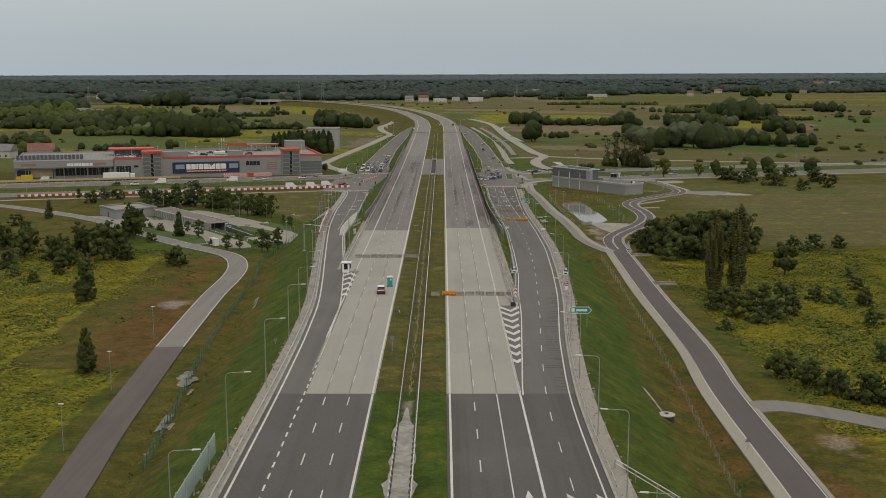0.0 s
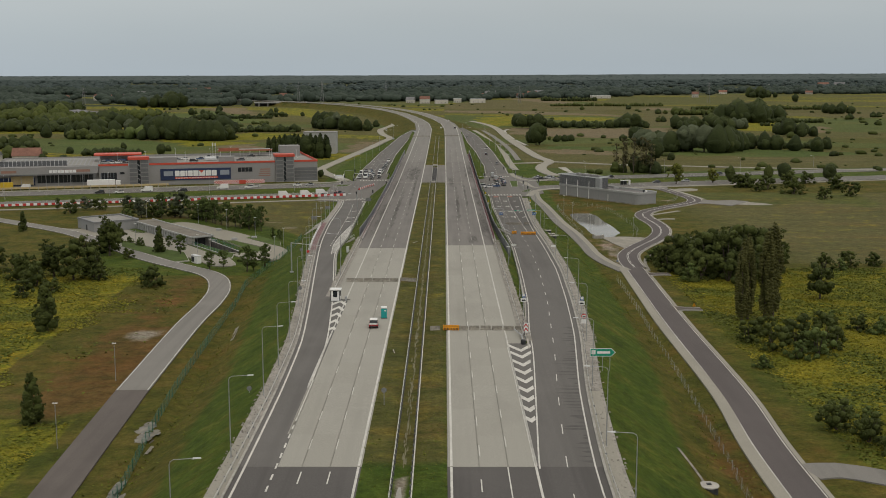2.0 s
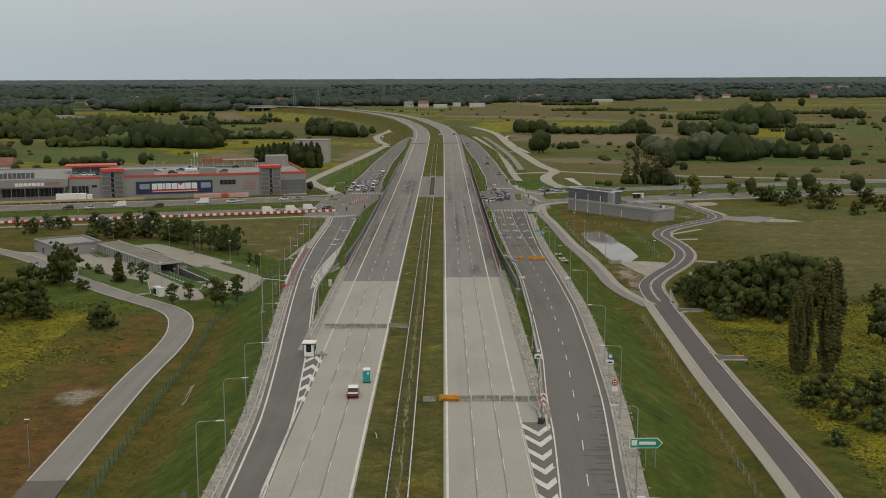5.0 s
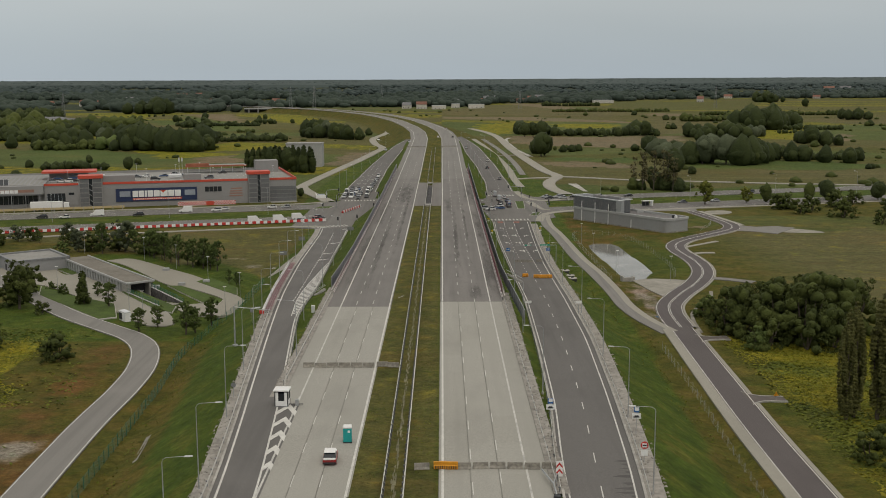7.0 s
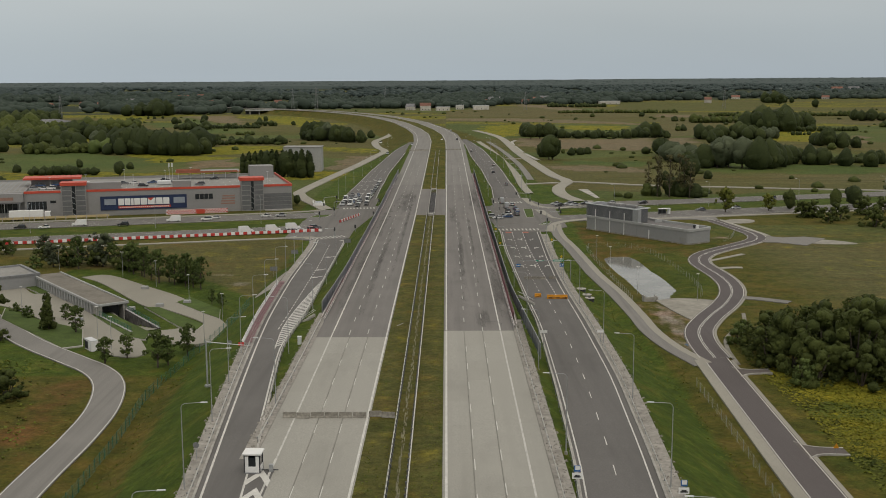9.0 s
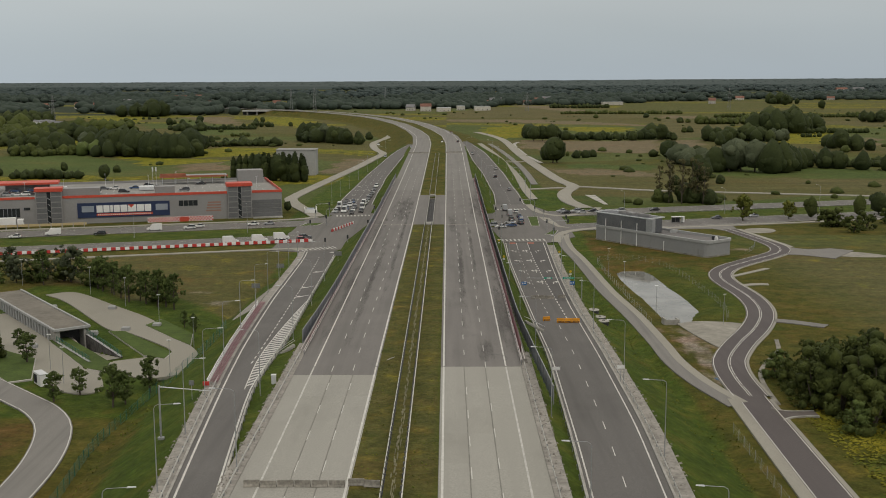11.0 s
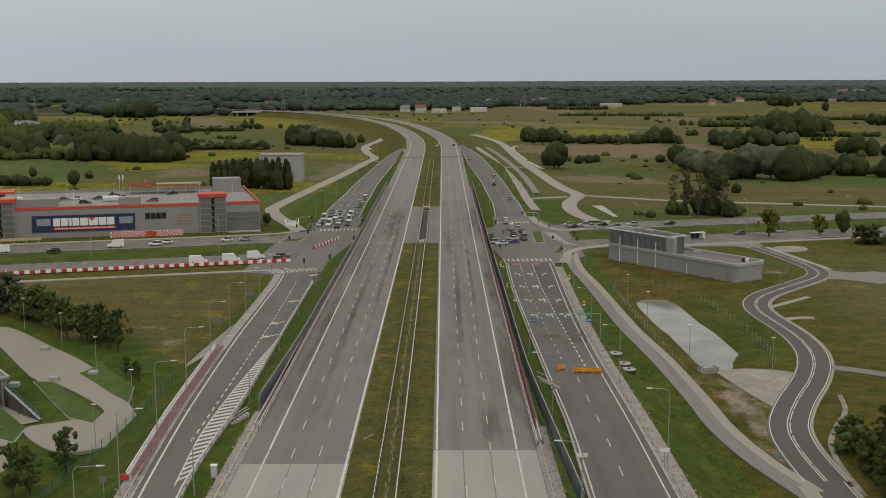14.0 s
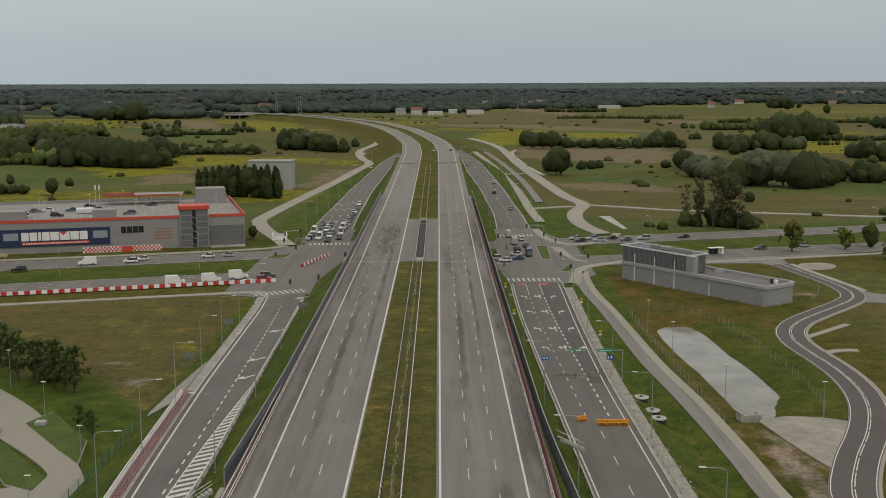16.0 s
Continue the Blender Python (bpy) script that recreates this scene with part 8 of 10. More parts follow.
def make_car(colour, label, kind, m, paint, length, width, height):
    g = thing("car" if kind != "van" else "van", label, "car" if kind != "van" else "van", "vehicles at the junction", m=m)
    low, cab = car_shell(length, width, height, kind)
    body = part("body", extrude(low, width, width * 0.97, Shape()), paint, g)
    cabm = part("cabin", extrude(cab, width * 0.95, width * 0.80, Shape()), M_GLASS_DARK if kind != "van" else paint, g)
    z = height
    x0, x1 = cab[1][0], cab[2][0]
    part("roof", Shape().box(-width * 0.39, width * 0.39, x0 + 0.05, x1 - 0.05, z - 0.04, z + 0.03, None, 0.02), paint, g)
    if kind == "van":
        part("windscreen", Shape().face([(-width * 0.38, cab[2][0] + 0.12, height - 0.1), (-width * 0.42, cab[3][0] - 0.03, 1.2), (width * 0.42, cab[3][0] - 0.03, 1.2), (width * 0.38, cab[2][0] + 0.12, height - 0.1)][::-1]), M_GLASS_DARK, g).location = (0, 0.05, 0.03)
    for sx in (-1, 1):
        for fy in (-0.31, 0.32):
            wgn = new("wheel")
            wgn.parent = g
            wgn.location = (sx * (width / 2 - 0.1), fy * length, 0.33)
            piece("tyre", MESH_TYRE, wgn)
            piece("rim", MESH_RIM, wgn)
        part("headlight", Shape().box(sx * width * 0.36 - 0.16, sx * width * 0.36 + 0.16, length / 2 - 0.06, length / 2 + 0.01, 0.52, 0.68), M_LAMP_HEAD, g)
        part("tail_light", Shape().box(sx * width * 0.42 - 0.1, sx * width * 0.42 + 0.1, -length / 2 - 0.02, -length / 2 + 0.05, 0.62, 0.85), M_TAIL, g)
    part("bumper", Shape().box(-width * 0.46, width * 0.46, -length / 2 - 0.05, -length / 2 + 0.1, 0.33, 0.5), M_DARK, g)
    return g


def car_paint(name, base):
    m = material(name, base, 0.28, 0.0, 0.5)
    n = Nodes(m)
    n.base(n.ramp(n.noise(n.place(), 2.0, 3.0), [(0.3, tuple(c * 0.9 for c in base)), (0.7, base)]))
    return m


PAINTS = {"white": car_paint("car_white", (0.70, 0.70, 0.69)), "silver": car_paint("car_silver", (0.36, 0.37, 0.38)), "black": car_paint("car_black", (0.018, 0.018, 0.02)), "grey": car_paint("car_grey", (0.10, 0.105, 0.115)),
          "red": car_paint("car_red", (0.30, 0.018, 0.02)), "blue": car_paint("car_blue", (0.03, 0.07, 0.17))}
CARS = {}


def put_car(colour, kind, x, y, z, turn):
    m = pose(x, y, z, 0, 0, turn)
    key = (colour, kind)
    if key in CARS:
        return copy_thing(CARS[key], m)
    dims = {"car": (4.2, 1.78, 1.46), "suv": (4.5, 1.85, 1.66), "van": (5.6, 2.0, 2.5)}[kind]
    words = {"car": "hatchback car with dark windows", "suv": "estate car with dark windows", "van": "panel van with a dark windscreen"}[kind]
    CARS[key] = make_car(colour, "%s %s on the road" % (colour, words), kind, m, PAINTS[colour], *dims)
    return CARS[key]


# the parked service car beside the toilet: red with a white roof
sv = make_car("red", "red service car with a white roof on the closed lane", "car", pose(-14.3, 233.4, float(deck_z(233)), 0, 0, 2), PAINTS["red"], 3.9, 1.72, 1.5)
part("roof_panel", Shape().box(-0.72, 0.72, -1.3, 0.45, 1.5, 1.57, None, 0.02), M_WHITE, sv)
part("rear_panel", Shape().box(-0.76, 0.76, -1.99, -1.3, 0.80, 0.93), M_WHITE, sv)
part("bonnet_panel", Shape().box(-0.7, 0.7, 0.9, 1.85, 0.80, 0.90), M_WHITE, sv)
RZ = GROUND + 0.2
cr = random.Random(21)
COL = ["white", "silver", "black", "grey", "black", "grey", "blue", "white", "black", "silver"]
for i, (x, y) in enumerate(((-36, 719), (-35.9, 690), (-35.9, 672), (-36.1, 662), (-36.4, 638), (-36.1, 625), (-35.7, 613), (-46.3, 629), (-42.7, 613), (-46.1, 612), (-45.2, 652), (-44.9, 641), (-42.2, 634), (-42, 649), (-39.5, 618), (-39.2, 607), (-39.6, 866), (-36.3, 632), (-36.0, 643), (-35.8, 650), (-35.9, 682), (-42.5, 622), (-45.9, 620), (-42.4, 641), (-39.4, 626), (-36.0, 704))):
    kind = "van" if i in (4, 5, 7, 8) else ("suv" if i % 3 == 0 else "car")
    put_car("white" if i in (1, 4, 5, 7, 0) else COL[cr.randrange(10)], kind, x, y, float(left_z(y)) + 0.03 if y > 640 else RZ, 180 + cr.uniform(-3, 3))
for i, (x, y, a) in enumerate(((25, 619, 0), (26, 601, 4), (29, 610, 5), (29.5, 595, 5), (26, 587, 5), (29.7, 586, 5), (24.9, 576.5, 60), (28.8, 575, 10), (24.8, 568.4, 95), (17.5, 568, 100), (20.6, 564.5, 105), (48.5, 612.3, 106), (49.6, 606.8, 106), (54.4, 611.5, 106), (56.2, 607.6, 106), (61.5, 612.6, 106), (66, 608.6, 106), (73, 612.4, 106), (107.7, 589, 106), (124, 595, 106), (88, 616, 106), (150, 632, 106))):
    put_car(COL[cr.randrange(10)], "van" if i in (0, 1) else ("suv" if i % 4 == 1 else "car"), x, y, RZ, a + cr.uniform(-2, 2))
for i, (x, y, k, c) in enumerate(((-108.3, 559, "van", "white"), (-96.1, 563, "suv", "white"), (-73.7, 527, "van", "white"), (-64.3, 530.5, "van", "white"), (-57.6, 535.6, "van", "white"), (-55.8, 528.6, "car", "white"), (-49.7, 532, "suv", "red"), (-49.5, 537.6, "suv", "grey"), (-162, 540, "suv", "black"), (-153, 540.5, "car", "white"), (-142, 547.5, "van", "white"), (-125, 547.5, "suv", "black"), (-93.6, 567.6, "car", "white"), (-74, 573, "car", "white"), (-68, 574.5, "car", "silver"))):
    put_car(c, k, x, y, RZ, 106 if y - 572 - 0.283 * x > 0 else -74)
for x, y, c in ((-3.4, 987, "white"), (8.4, 987, "black"), (17.0, 880, "white"), (-25, 932, "silver"), (4, 1120, "white"), (-49.5, 955, "white"), (27, 760, "black"), (29, 800, "white"), (31.5, 702, "silver")):
    put_car(c, "car", x, y, float(deck_z(y)) + 0.02 if -24 < x < 12 else float(max(left_z(y), right_z(y)) if y > 640 else RZ) + 0.05, 180 if x < 0 else 0)
for i, (a, b) in enumerate(((-100, 14), (-97, 14), (-94, 14.5), (-98, 29), (-95, 29), (-76, 14.4), (-73, 14.2), (-70, 29), (-66, 29.2), (-62, 14), (-58, 29), (-48, 29), (-38, 14.2), (-52, 40), (-30, 40), (-106, 14), (-103, 14), (-105, 29))):
    p = SHOP @ Vector((a, b + 2.5, 1.6))
    put_car(COL[cr.randrange(10)], "car" if i % 3 else "suv", p.x, p.y, 1.6, 105.8 + 180 * (i % 2))
# box truck by the shop
g = thing("box_truck", "white articulated box trailer parked by the shop", "truck", m=SHOP @ pose(-108, -6.0, GROUND + 0.15, 0, 0, 90))
part("box", Shape().box(-1.25, 1.25, -6.5, 6.5, 1.1, 3.9, None, 0.05), M_WHITE, g)
part("cab", Shape().box(-1.2, 1.2, -9.2, -7.0, 0.6, 3.3, None, 0.15), M_WHITE, g)
part("windscreen", Shape().box(-1.05, 1.05, -9.25, -9.18, 1.9, 2.9), M_GLASS_DARK, g)
for y in (-8.2, -5.5, 3.0, 4.3, 5.6):
    for sx in (-1.05, 1.05):
        piece("tyre", MESH_TYRE, g, pose(sx, y, 0.5) @ Matrix.Scale(1.5, 4))


g = thing("box_truck", "yellow box truck parked before the shop", "truck", m=pose(-213, 556, GROUND + 0.1, 0, 0, 106))
part("box", Shape().box(-1.2, 1.2, -4.0, 1.6, 1.0, 3.5, None, 0.05), M_YELLOW, g)
part("cab", Shape().box(-1.15, 1.15, 1.8, 3.9, 0.6, 2.8, None, 0.2), M_YELLOW, g)
part("windscreen", Shape().box(-1.0, 1.0, 3.88, 3.94, 1.6, 2.5), M_GLASS_DARK, g)
for y in (-2.8, 2.8):
    for sx in (-1.0, 1.0):
        piece("tyre", MESH_TYRE, g, pose(sx, y, 0.45) @ Matrix.Scale(1.35, 4))
put_car("white", "van", -204, 558, GROUND + 0.1, 106)
house(-258, 706, 16, 11, 5.5, 12, "red")
house(-285, 712, 14, 10, 5, -8, "grey")


# ---- traffic lights ----
def signal(x, y, turn, arm):
    g = thing("traffic_light", "dark traffic light on a grey mast", "traffic light", "signals at the junction", m=pose(x, y, GROUND + 0.15, 0, 0, turn))
    part("mast", Shape().tube([(0, 0, -0.2), (0, 0, 3.2 if not arm else 5.6)] + ([(0.6, 0, 6.1), (arm, 0, 6.3)] if arm else []), 0.09, 6), M_STEEL, g)
    for xx, zz in ((0, 2.6),) + (((arm, 5.6),) if arm else ()):
        part("signal_head", Shape().box(xx - 0.28, xx + 0.28, -0.25, 0.05, zz - 0.1, zz + 1.2, None, 0.04), M_DARK, g)


for x, y, t, a in ((-50.5, 560, 20, 0), (-46, 574, 0, 5.0), (-29, 560, 15, 0), (-29.5, 604, 180, 0), (-52, 590, 15, 5.5), (-47.5, 600, 0, 0), (19, 541, 180, 0), (38, 538, 0, 5), (37.6, 560, 200, 0), (20.3, 600, 0, 0), (36.5, 604, 180, 6), (39, 590, 90, 0), (21.5, 574, 90, 4.5), (46, 572, 20, 0), (-39.8, 514, 0, 0), (-33, 521, 0, 0)):
    signal(x, y, t, a)


# ---- plants ----
def lump_templates():
    """Uneven knobs of foliage, one metre in radius."""
    out = []
    for k in range(7):
        b = bmesh.new()
        bmesh.ops.create_icosphere(b, subdivisions=1, radius=1.0)
        pts = []
        for v in b.verts:
            q = 1 + 0.34 * noise.noise(v.co * 1.7 + Vector((5.1 * k, 0, 0))) + 0.22 * noise.noise(v.co * 3.9 + Vector((0, 4.3 * k, 2)))
            pts.append(v.co * q)
        out.append((np.array(pts), [tuple(v.index for v in f.verts) for f in b.faces]))
        b.free()
    return out


LUMPS = lump_templates()


def billows(sub, count, rough=1.0):
    """Rounded masses of foliage, one unit in radius, with lobes and small knobs."""
    out = []
    for k in range(count):
        b = bmesh.new()
        bmesh.ops.create_icosphere(b, subdivisions=sub, radius=1.0)
        off = Vector((5.1 * k, 2.7 * k, 9.3 * sub))
        pts = []
        for v in b.verts:
            lobe = abs(noise.noise(v.co * 1.9 + off)) + 0.5 * abs(noise.noise(v.co * 4.3 + off))
            knob = abs(noise.noise(v.co * 6.5 - off)) + 0.7 * abs(noise.noise(v.co * 13.0 + off))
            pts.append(v.co * (0.78 + rough * (0.46 * lobe + 0.30 * knob) + 0.10 * noise.noise(v.co * 1.1 - off)))
        out.append((np.array(pts), [tuple(v.index for v in f.verts) for f in b.faces]))
        b.free()
    return out


BILLOWS_LOW = billows(2, 6)


def billow_crown(rng, blobs, blades, size, kinds):
    """blobs: x, y, z, radius across, radius upward; loose leaf sprays break the outline."""
    v, f = [], []
    for x, y, z, r, up in blobs:
        pts, faces = kinds[rng.randrange(len(kinds))]
        a = rng.uniform(0, 6.283)
        c, s_ = math.cos(a), math.sin(a)
        k = len(v)
        v += [(x + r * (p[0] * c - p[1] * s_), y + r * (p[0] * s_ + p[1] * c), max(0.0, z + up * p[2])) for p in pts]
        f += [tuple(k + i for i in face) for face in faces]
    n_ = len(v)
    for _ in range(blades):
        p = Vector(v[rng.randrange(n_)])
        t = Vector((rng.uniform(-1, 1), rng.uniform(-1, 1), rng.uniform(-0.6, 0.6))).normalized()
        b = t.orthogonal().normalized()
        k, w = len(v), size * rng.uniform(0.5, 1.1)
        v += [tuple(p - t * w), tuple(p - b * w * 0.6), tuple(p + t * w), tuple(p + b * w * 0.6)]
        f.append((k, k + 1, k + 2, k + 3))
    s = Shape()
    s.v, s.f = v, f
    return s


def far_blobs(rng, kind):
    """The masses of a crown ten metres high."""
    if kind == "c":
        return [(rng.uniform(-0.2, 0.2), rng.uniform(-0.2, 0.2), z, r, up) for z, r, up in ((2.2, 1.5, 2.3), (4.6, 1.55, 2.6), (7.0, 1.15, 2.4), (8.6, 0.6, 1.5))]
    low, wide = (5.4, 1.0) if kind in "bgs" else (5.2, 0.75) if kind == "m" else (3.9, 1.25)
    out = [(0, 0, low, 3.3 * wide, 9.8 - low)]
    for k in range(6):
        a = 1.05 * k + rng.uniform(-0.4, 0.4)
        q, r = wide * rng.uniform(1.5, 2.5), wide * rng.uniform(1.5, 2.2)
        out.append((q * math.cos(a), q * math.sin(a), low + rng.uniform(-1.6, 1.9), r, r * rng.uniform(0.9, 1.15)))
    out.append((wide * rng.uniform(-1, 1), wide * rng.uniform(-1, 1), 8.0, 1.6 * wide, 1.7))
    return out


def crown_shape(rng, clumps, leaves, size, core=0.80, heart=()):
    """clumps: (x, y, z, radius). A knob of foliage in each, with many small leaf blades round it; heart: bare knobs within."""
    v, f = [], []
    for cx, cy, cz, r in heart:
        pts, faces = LUMPS[rng.randrange(7)]
        k = len(v)
        v += [(cx + r * p[0], cy + r * p[1], cz + r * p[2]) for p in pts]
        f += [tuple(k + i for i in face) for face in faces]
    for cx, cy, cz, r in clumps:
        if core:
            pts, faces = LUMPS[rng.randrange(7)]
            a = rng.uniform(0, 6.283)
            c, s_ = math.cos(a), math.sin(a)
            k, q = len(v), r * core * rng.uniform(0.75, 1.1)
            v += [(cx + q * (p[0] * c - p[1] * s_), cy + q * (p[0] * s_ + p[1] * c), cz + 0.88 * q * p[2]) for p in pts]
            f += [tuple(k + i for i in face) for face in faces]
        for _ in range(leaves):
            a, u, q = rng.uniform(0, 2 * math.pi), rng.uniform(-0.75, 1), rng.uniform(0.40 if not core else 0.70, 1.06)
            s_ = math.sqrt(1 - u * u)
            p = Vector((cx + r * q * s_ * math.cos(a), cy + r * q * s_ * math.sin(a), cz + r * q * u * 0.88))
            n = Vector((s_ * math.cos(a) + rng.uniform(-0.55, 0.55), s_ * math.sin(a) + rng.uniform(-0.55, 0.55), u + rng.uniform(-0.1, 0.7))).normalized()
            t = n.orthogonal().normalized()
            t.rotate(Matrix.Rotation(rng.uniform(0, 6.28), 3, n))
            b = n.cross(t)
            w, h = size * rng.uniform(0.5, 1.15), size * rng.uniform(0.35, 0.8)
            k = len(v)
            v += [tuple(p - t * w), tuple(p - b * h), tuple(p + t * w), tuple(p + b * h)]
            f.append((k, k + 1, k + 2, k + 3))
    s = Shape()
    s.v, s.f = v, f
    return s


def tree_proto(kind, seed, light=False):
    """A plant ten metres high at the origin; light: fewer and larger leaves."""
    rng = random.Random(seed)
    mat, name, label, cat = {
        "b": (M_LEAF, "tree", "dark green broadleaf tree with an uneven crown", "tree"),
        "m": (M_LEAF_MID, "tree", "green young broadleaf tree", "tree"),
        "u": (M_LEAF, "bush", "dense dark green bush reaching the ground", "bush"),
        "v": (M_LEAF_MID, "bush", "loose green bush reaching the ground", "bush"),
        "c": (M_LEAF, "tree", "narrow dark upright tree", "tree"),
        "p": (M_LEAF_POP, "poplar", "tall columnar Lombardy poplar with dense dark foliage", "tree"),
        "g": (M_LEAF_LIME, "tree", "round yellow-green street tree", "tree"),
        "s": (M_LEAF_SILVER, "willow", "silvery grey-green willow on the plain", "tree"),
        "w": (M_LEAF_BROWN, "tree", "thin half-bare tree with sparse brownish foliage", "tree")}[kind]
    g = thing(name, label, cat, {"tree": "trees in the fields", "bush": "bushes in the meadows"}.get(cat, "trees"))
    trunk = Shape()
    clumps = []
    if kind in "bmgs":
        trunk.tube([(0, 0, -0.3), (0.1, 0.05, 2.4), (0.0, 0.1, 5.5), (0.1, 0, 8.0)], [0.28, 0.22, 0.14, 0.04], 7)
        for k in range(6):
            a = k * 1.05 + rng.uniform(-0.3, 0.3)
            h = rng.uniform(2.2, 5.0)
            trunk.tube([(0, 0, h), (1.3 * math.cos(a), 1.3 * math.sin(a), h + 1.0), (2.5 * math.cos(a), 2.5 * math.sin(a), h + 2.2)], [0.1, 0.07, 0.03], 5)
        n_, wide, low = (44, 3.5, 1.9) if kind != "m" else (30, 2.5, 2.0)
        if kind in "gs":
            wide = 3.9 if kind == "g" else 4.4
        for k in range(n_):
            a, q = rng.uniform(0, 6.283), rng.random() ** 0.5
            z = low + (9.3 - low) * rng.random()
            env = wide * math.sqrt(max(0.05, 1 - ((z - (low + 2.6)) / (9.9 - low - 2.6 if z > low + 2.6 else 3.2)) ** 2))
            env *= 1 + 0.22 * math.sin(3 * a + seed)
            clumps.append((env * q * math.cos(a), env * q * math.sin(a), z, rng.uniform(0.95, 1.55)))
        leaves, size = 70, 0.33
    elif kind in "uv":
        for k in range(5):
            a = rng.uniform(0, 6.28)
            trunk.tube([(0.2 * math.cos(a), 0.2 * math.sin(a), -0.3), (1.6 * math.cos(a), 1.6 * math.sin(a), 4), (2.4 * math.cos(a), 2.4 * math.sin(a), 7)], [0.22, 0.14, 0.04], 5)
        for k in range(44):
            a, q = rng.uniform(0, 6.283), rng.random() ** 0.5
            z = 0.6 + 8.4 * rng.random() ** 1.2
            env = 5.3 * math.sqrt(max(0.06, 1 - (z / 10.2) ** 2)) * (1 + 0.25 * math.sin(2 * a + seed) + 0.12 * math.sin(5 * a))
            clumps.append((env * q * math.cos(a), env * q * math.sin(a), z, rng.uniform(1.1, 1.9)))
        leaves, size = 92, 0.31
    elif kind == "c":
        trunk.tube([(0, 0, -0.3), (0, 0, 9)], [0.22, 0.04], 6)
        for k in range(40):
            z = 0.6 + 9.0 * k / 40
            env = 1.75 * (1 - (z / 10.4) ** 1.7) + 0.1
            a = rng.uniform(0, 6.28)
            clumps.append((env * 0.7 * math.cos(a), env * 0.7 * math.sin(a), z, 0.55 + 0.5 * env))
        leaves, size = 60, 0.30
    elif kind == "p":
        trunk.tube([(0, 0, -0.2), (0.05, 0, 5), (0, 0, 9.6)], [0.16, 0.09, 0.02], 6)
        for k in range(10):
            a = rng.uniform(0, 6.28)
            h = rng.uniform(0.8, 6)
            trunk.tube([(0, 0, h), (0.4 * math.cos(a), 0.4 * math.sin(a), h + 1.2), (0.55 * math.cos(a), 0.55 * math.sin(a), h + 2.6)], [0.05, 0.035, 0.012], 4)
        for k in range(105):
            a, q = rng.uniform(0, 6.28), rng.random() ** 0.55
            z = 0.4 + 7.6 * rng.random()
            steps = rng.randrange(4, 8)
            for j in range(steps):
                env = 0.80 * math.sin(math.pi * min(1, (z + 1.4) / 11.7)) ** 0.62 + 0.03
                clumps.append((env * q * math.cos(a), env * q * math.sin(a), z, rng.uniform(0.15, 0.30)))
                z += rng.uniform(0.22, 0.40)
                if z > 9.9:
                    break
        leaves, size = 26, 0.062
    else:
        trunk.tube([(0, 0, -0.2), (0.1, 0, 4), (-0.05, 0, 9.5)], [0.15, 0.10, 0.02], 6)
        for k in range(22):
            a = rng.uniform(0, 6.28)
            h = rng.uniform(1.2, 8)
            trunk.tube([(0, 0, h), (0.5 * math.cos(a), 0.5 * math.sin(a), h + 0.8), (0.8 * math.cos(a), 0.8 * math.sin(a), h + 1.7)], [0.05, 0.035, 0.012], 4)
            clumps.append((0.75 * math.cos(a), 0.75 * math.sin(a), h + 1.3, rng.uniform(0.35, 0.75)))
        leaves, size = 46, 0.19
    heart = []
    if kind in "bmgsuvc":
        heart = [(x * 0.90, y * 0.90, z, r * (0.80 if kind != "m" else 0.5)) for x, y, z, r in clumps[::2]]
        # break every clump into smaller ones round its rim
        small = []
        for x, y, z, r in clumps:
            for _ in range(1 if light else 3):
                a, u, q = rng.uniform(0, 6.283), rng.uniform(-0.8, 1), r * rng.uniform(0.45, 0.95)
                w = math.sqrt(1 - u * u)
                small.append((x + q * w * math.cos(a), y + q * w * math.sin(a), max(0.25, z + q * u * 0.9), r * (rng.uniform(0.5, 0.75) if light else rng.uniform(0.26, 0.46))))
        clumps = small
        leaves, size = 22, size * 0.86
    elif light:
        leaves, size = int(leaves * 0.3), size * 1.3
    part("trunk", trunk, M_BARK, g)
    if light and kind != "w":
        # each leaf colour swapped for a darker one, as shade within the crown
        part("crown", billow_crown(rng, far_blobs(rng, kind), 760, 0.38, BILLOWS_LOW), {M_LEAF: M_LEAF_SHADED, M_LEAF_MID: M_LEAF}.get(mat, mat), g, smooth=True)
        return g
    part("crown", crown_shape(rng, clumps, leaves, size, 0.45 if kind == "w" else 0.74 if kind == "p" else 0.0, heart), mat, g, smooth=True)
    return g


PROTO = {}
for kind, count in (("b", 3), ("m", 2), ("u", 3), ("v", 2), ("c", 2), ("p", 2), ("g", 1), ("s", 2), ("w", 2)):
    PROTO[kind] = [tree_proto(kind, 100 * k + ord(kind)) for k in range(count)]
for kind in "bmusgvwc":
    PROTO[kind + "far"] = [tree_proto(kind, 100 * k + ord(kind), True) for k in range(2)]
used = set()
pr = random.Random(5)


def plant(kind, x, y, h, fat=1.0):
    if y > 590 and kind + "far" in PROTO:
        kind += "far"
    k = pr.randrange(len(PROTO[kind]))
    p = PROTO[kind][k]
    a = h / 10.0
    if kind[0] in 'uv' and h < 8:
        fat *= 1.1
    m = pose(x, y, float(relief(x, y)) - 0.1, pr.uniform(-2, 2), pr.uniform(-2, 2), pr.uniform(0, 360)) @ Matrix.Diagonal((a * fat, a * fat * pr.uniform(0.9, 1.1), a, 1))
    if (kind, k) in used:
        return copy_thing(p, m @ Matrix.Diagonal((1 / p.scale[0], 1 / p.scale[1], 1 / p.scale[2], 1)))
    used.add((kind, k))
    p.matrix_basis = m
    return p


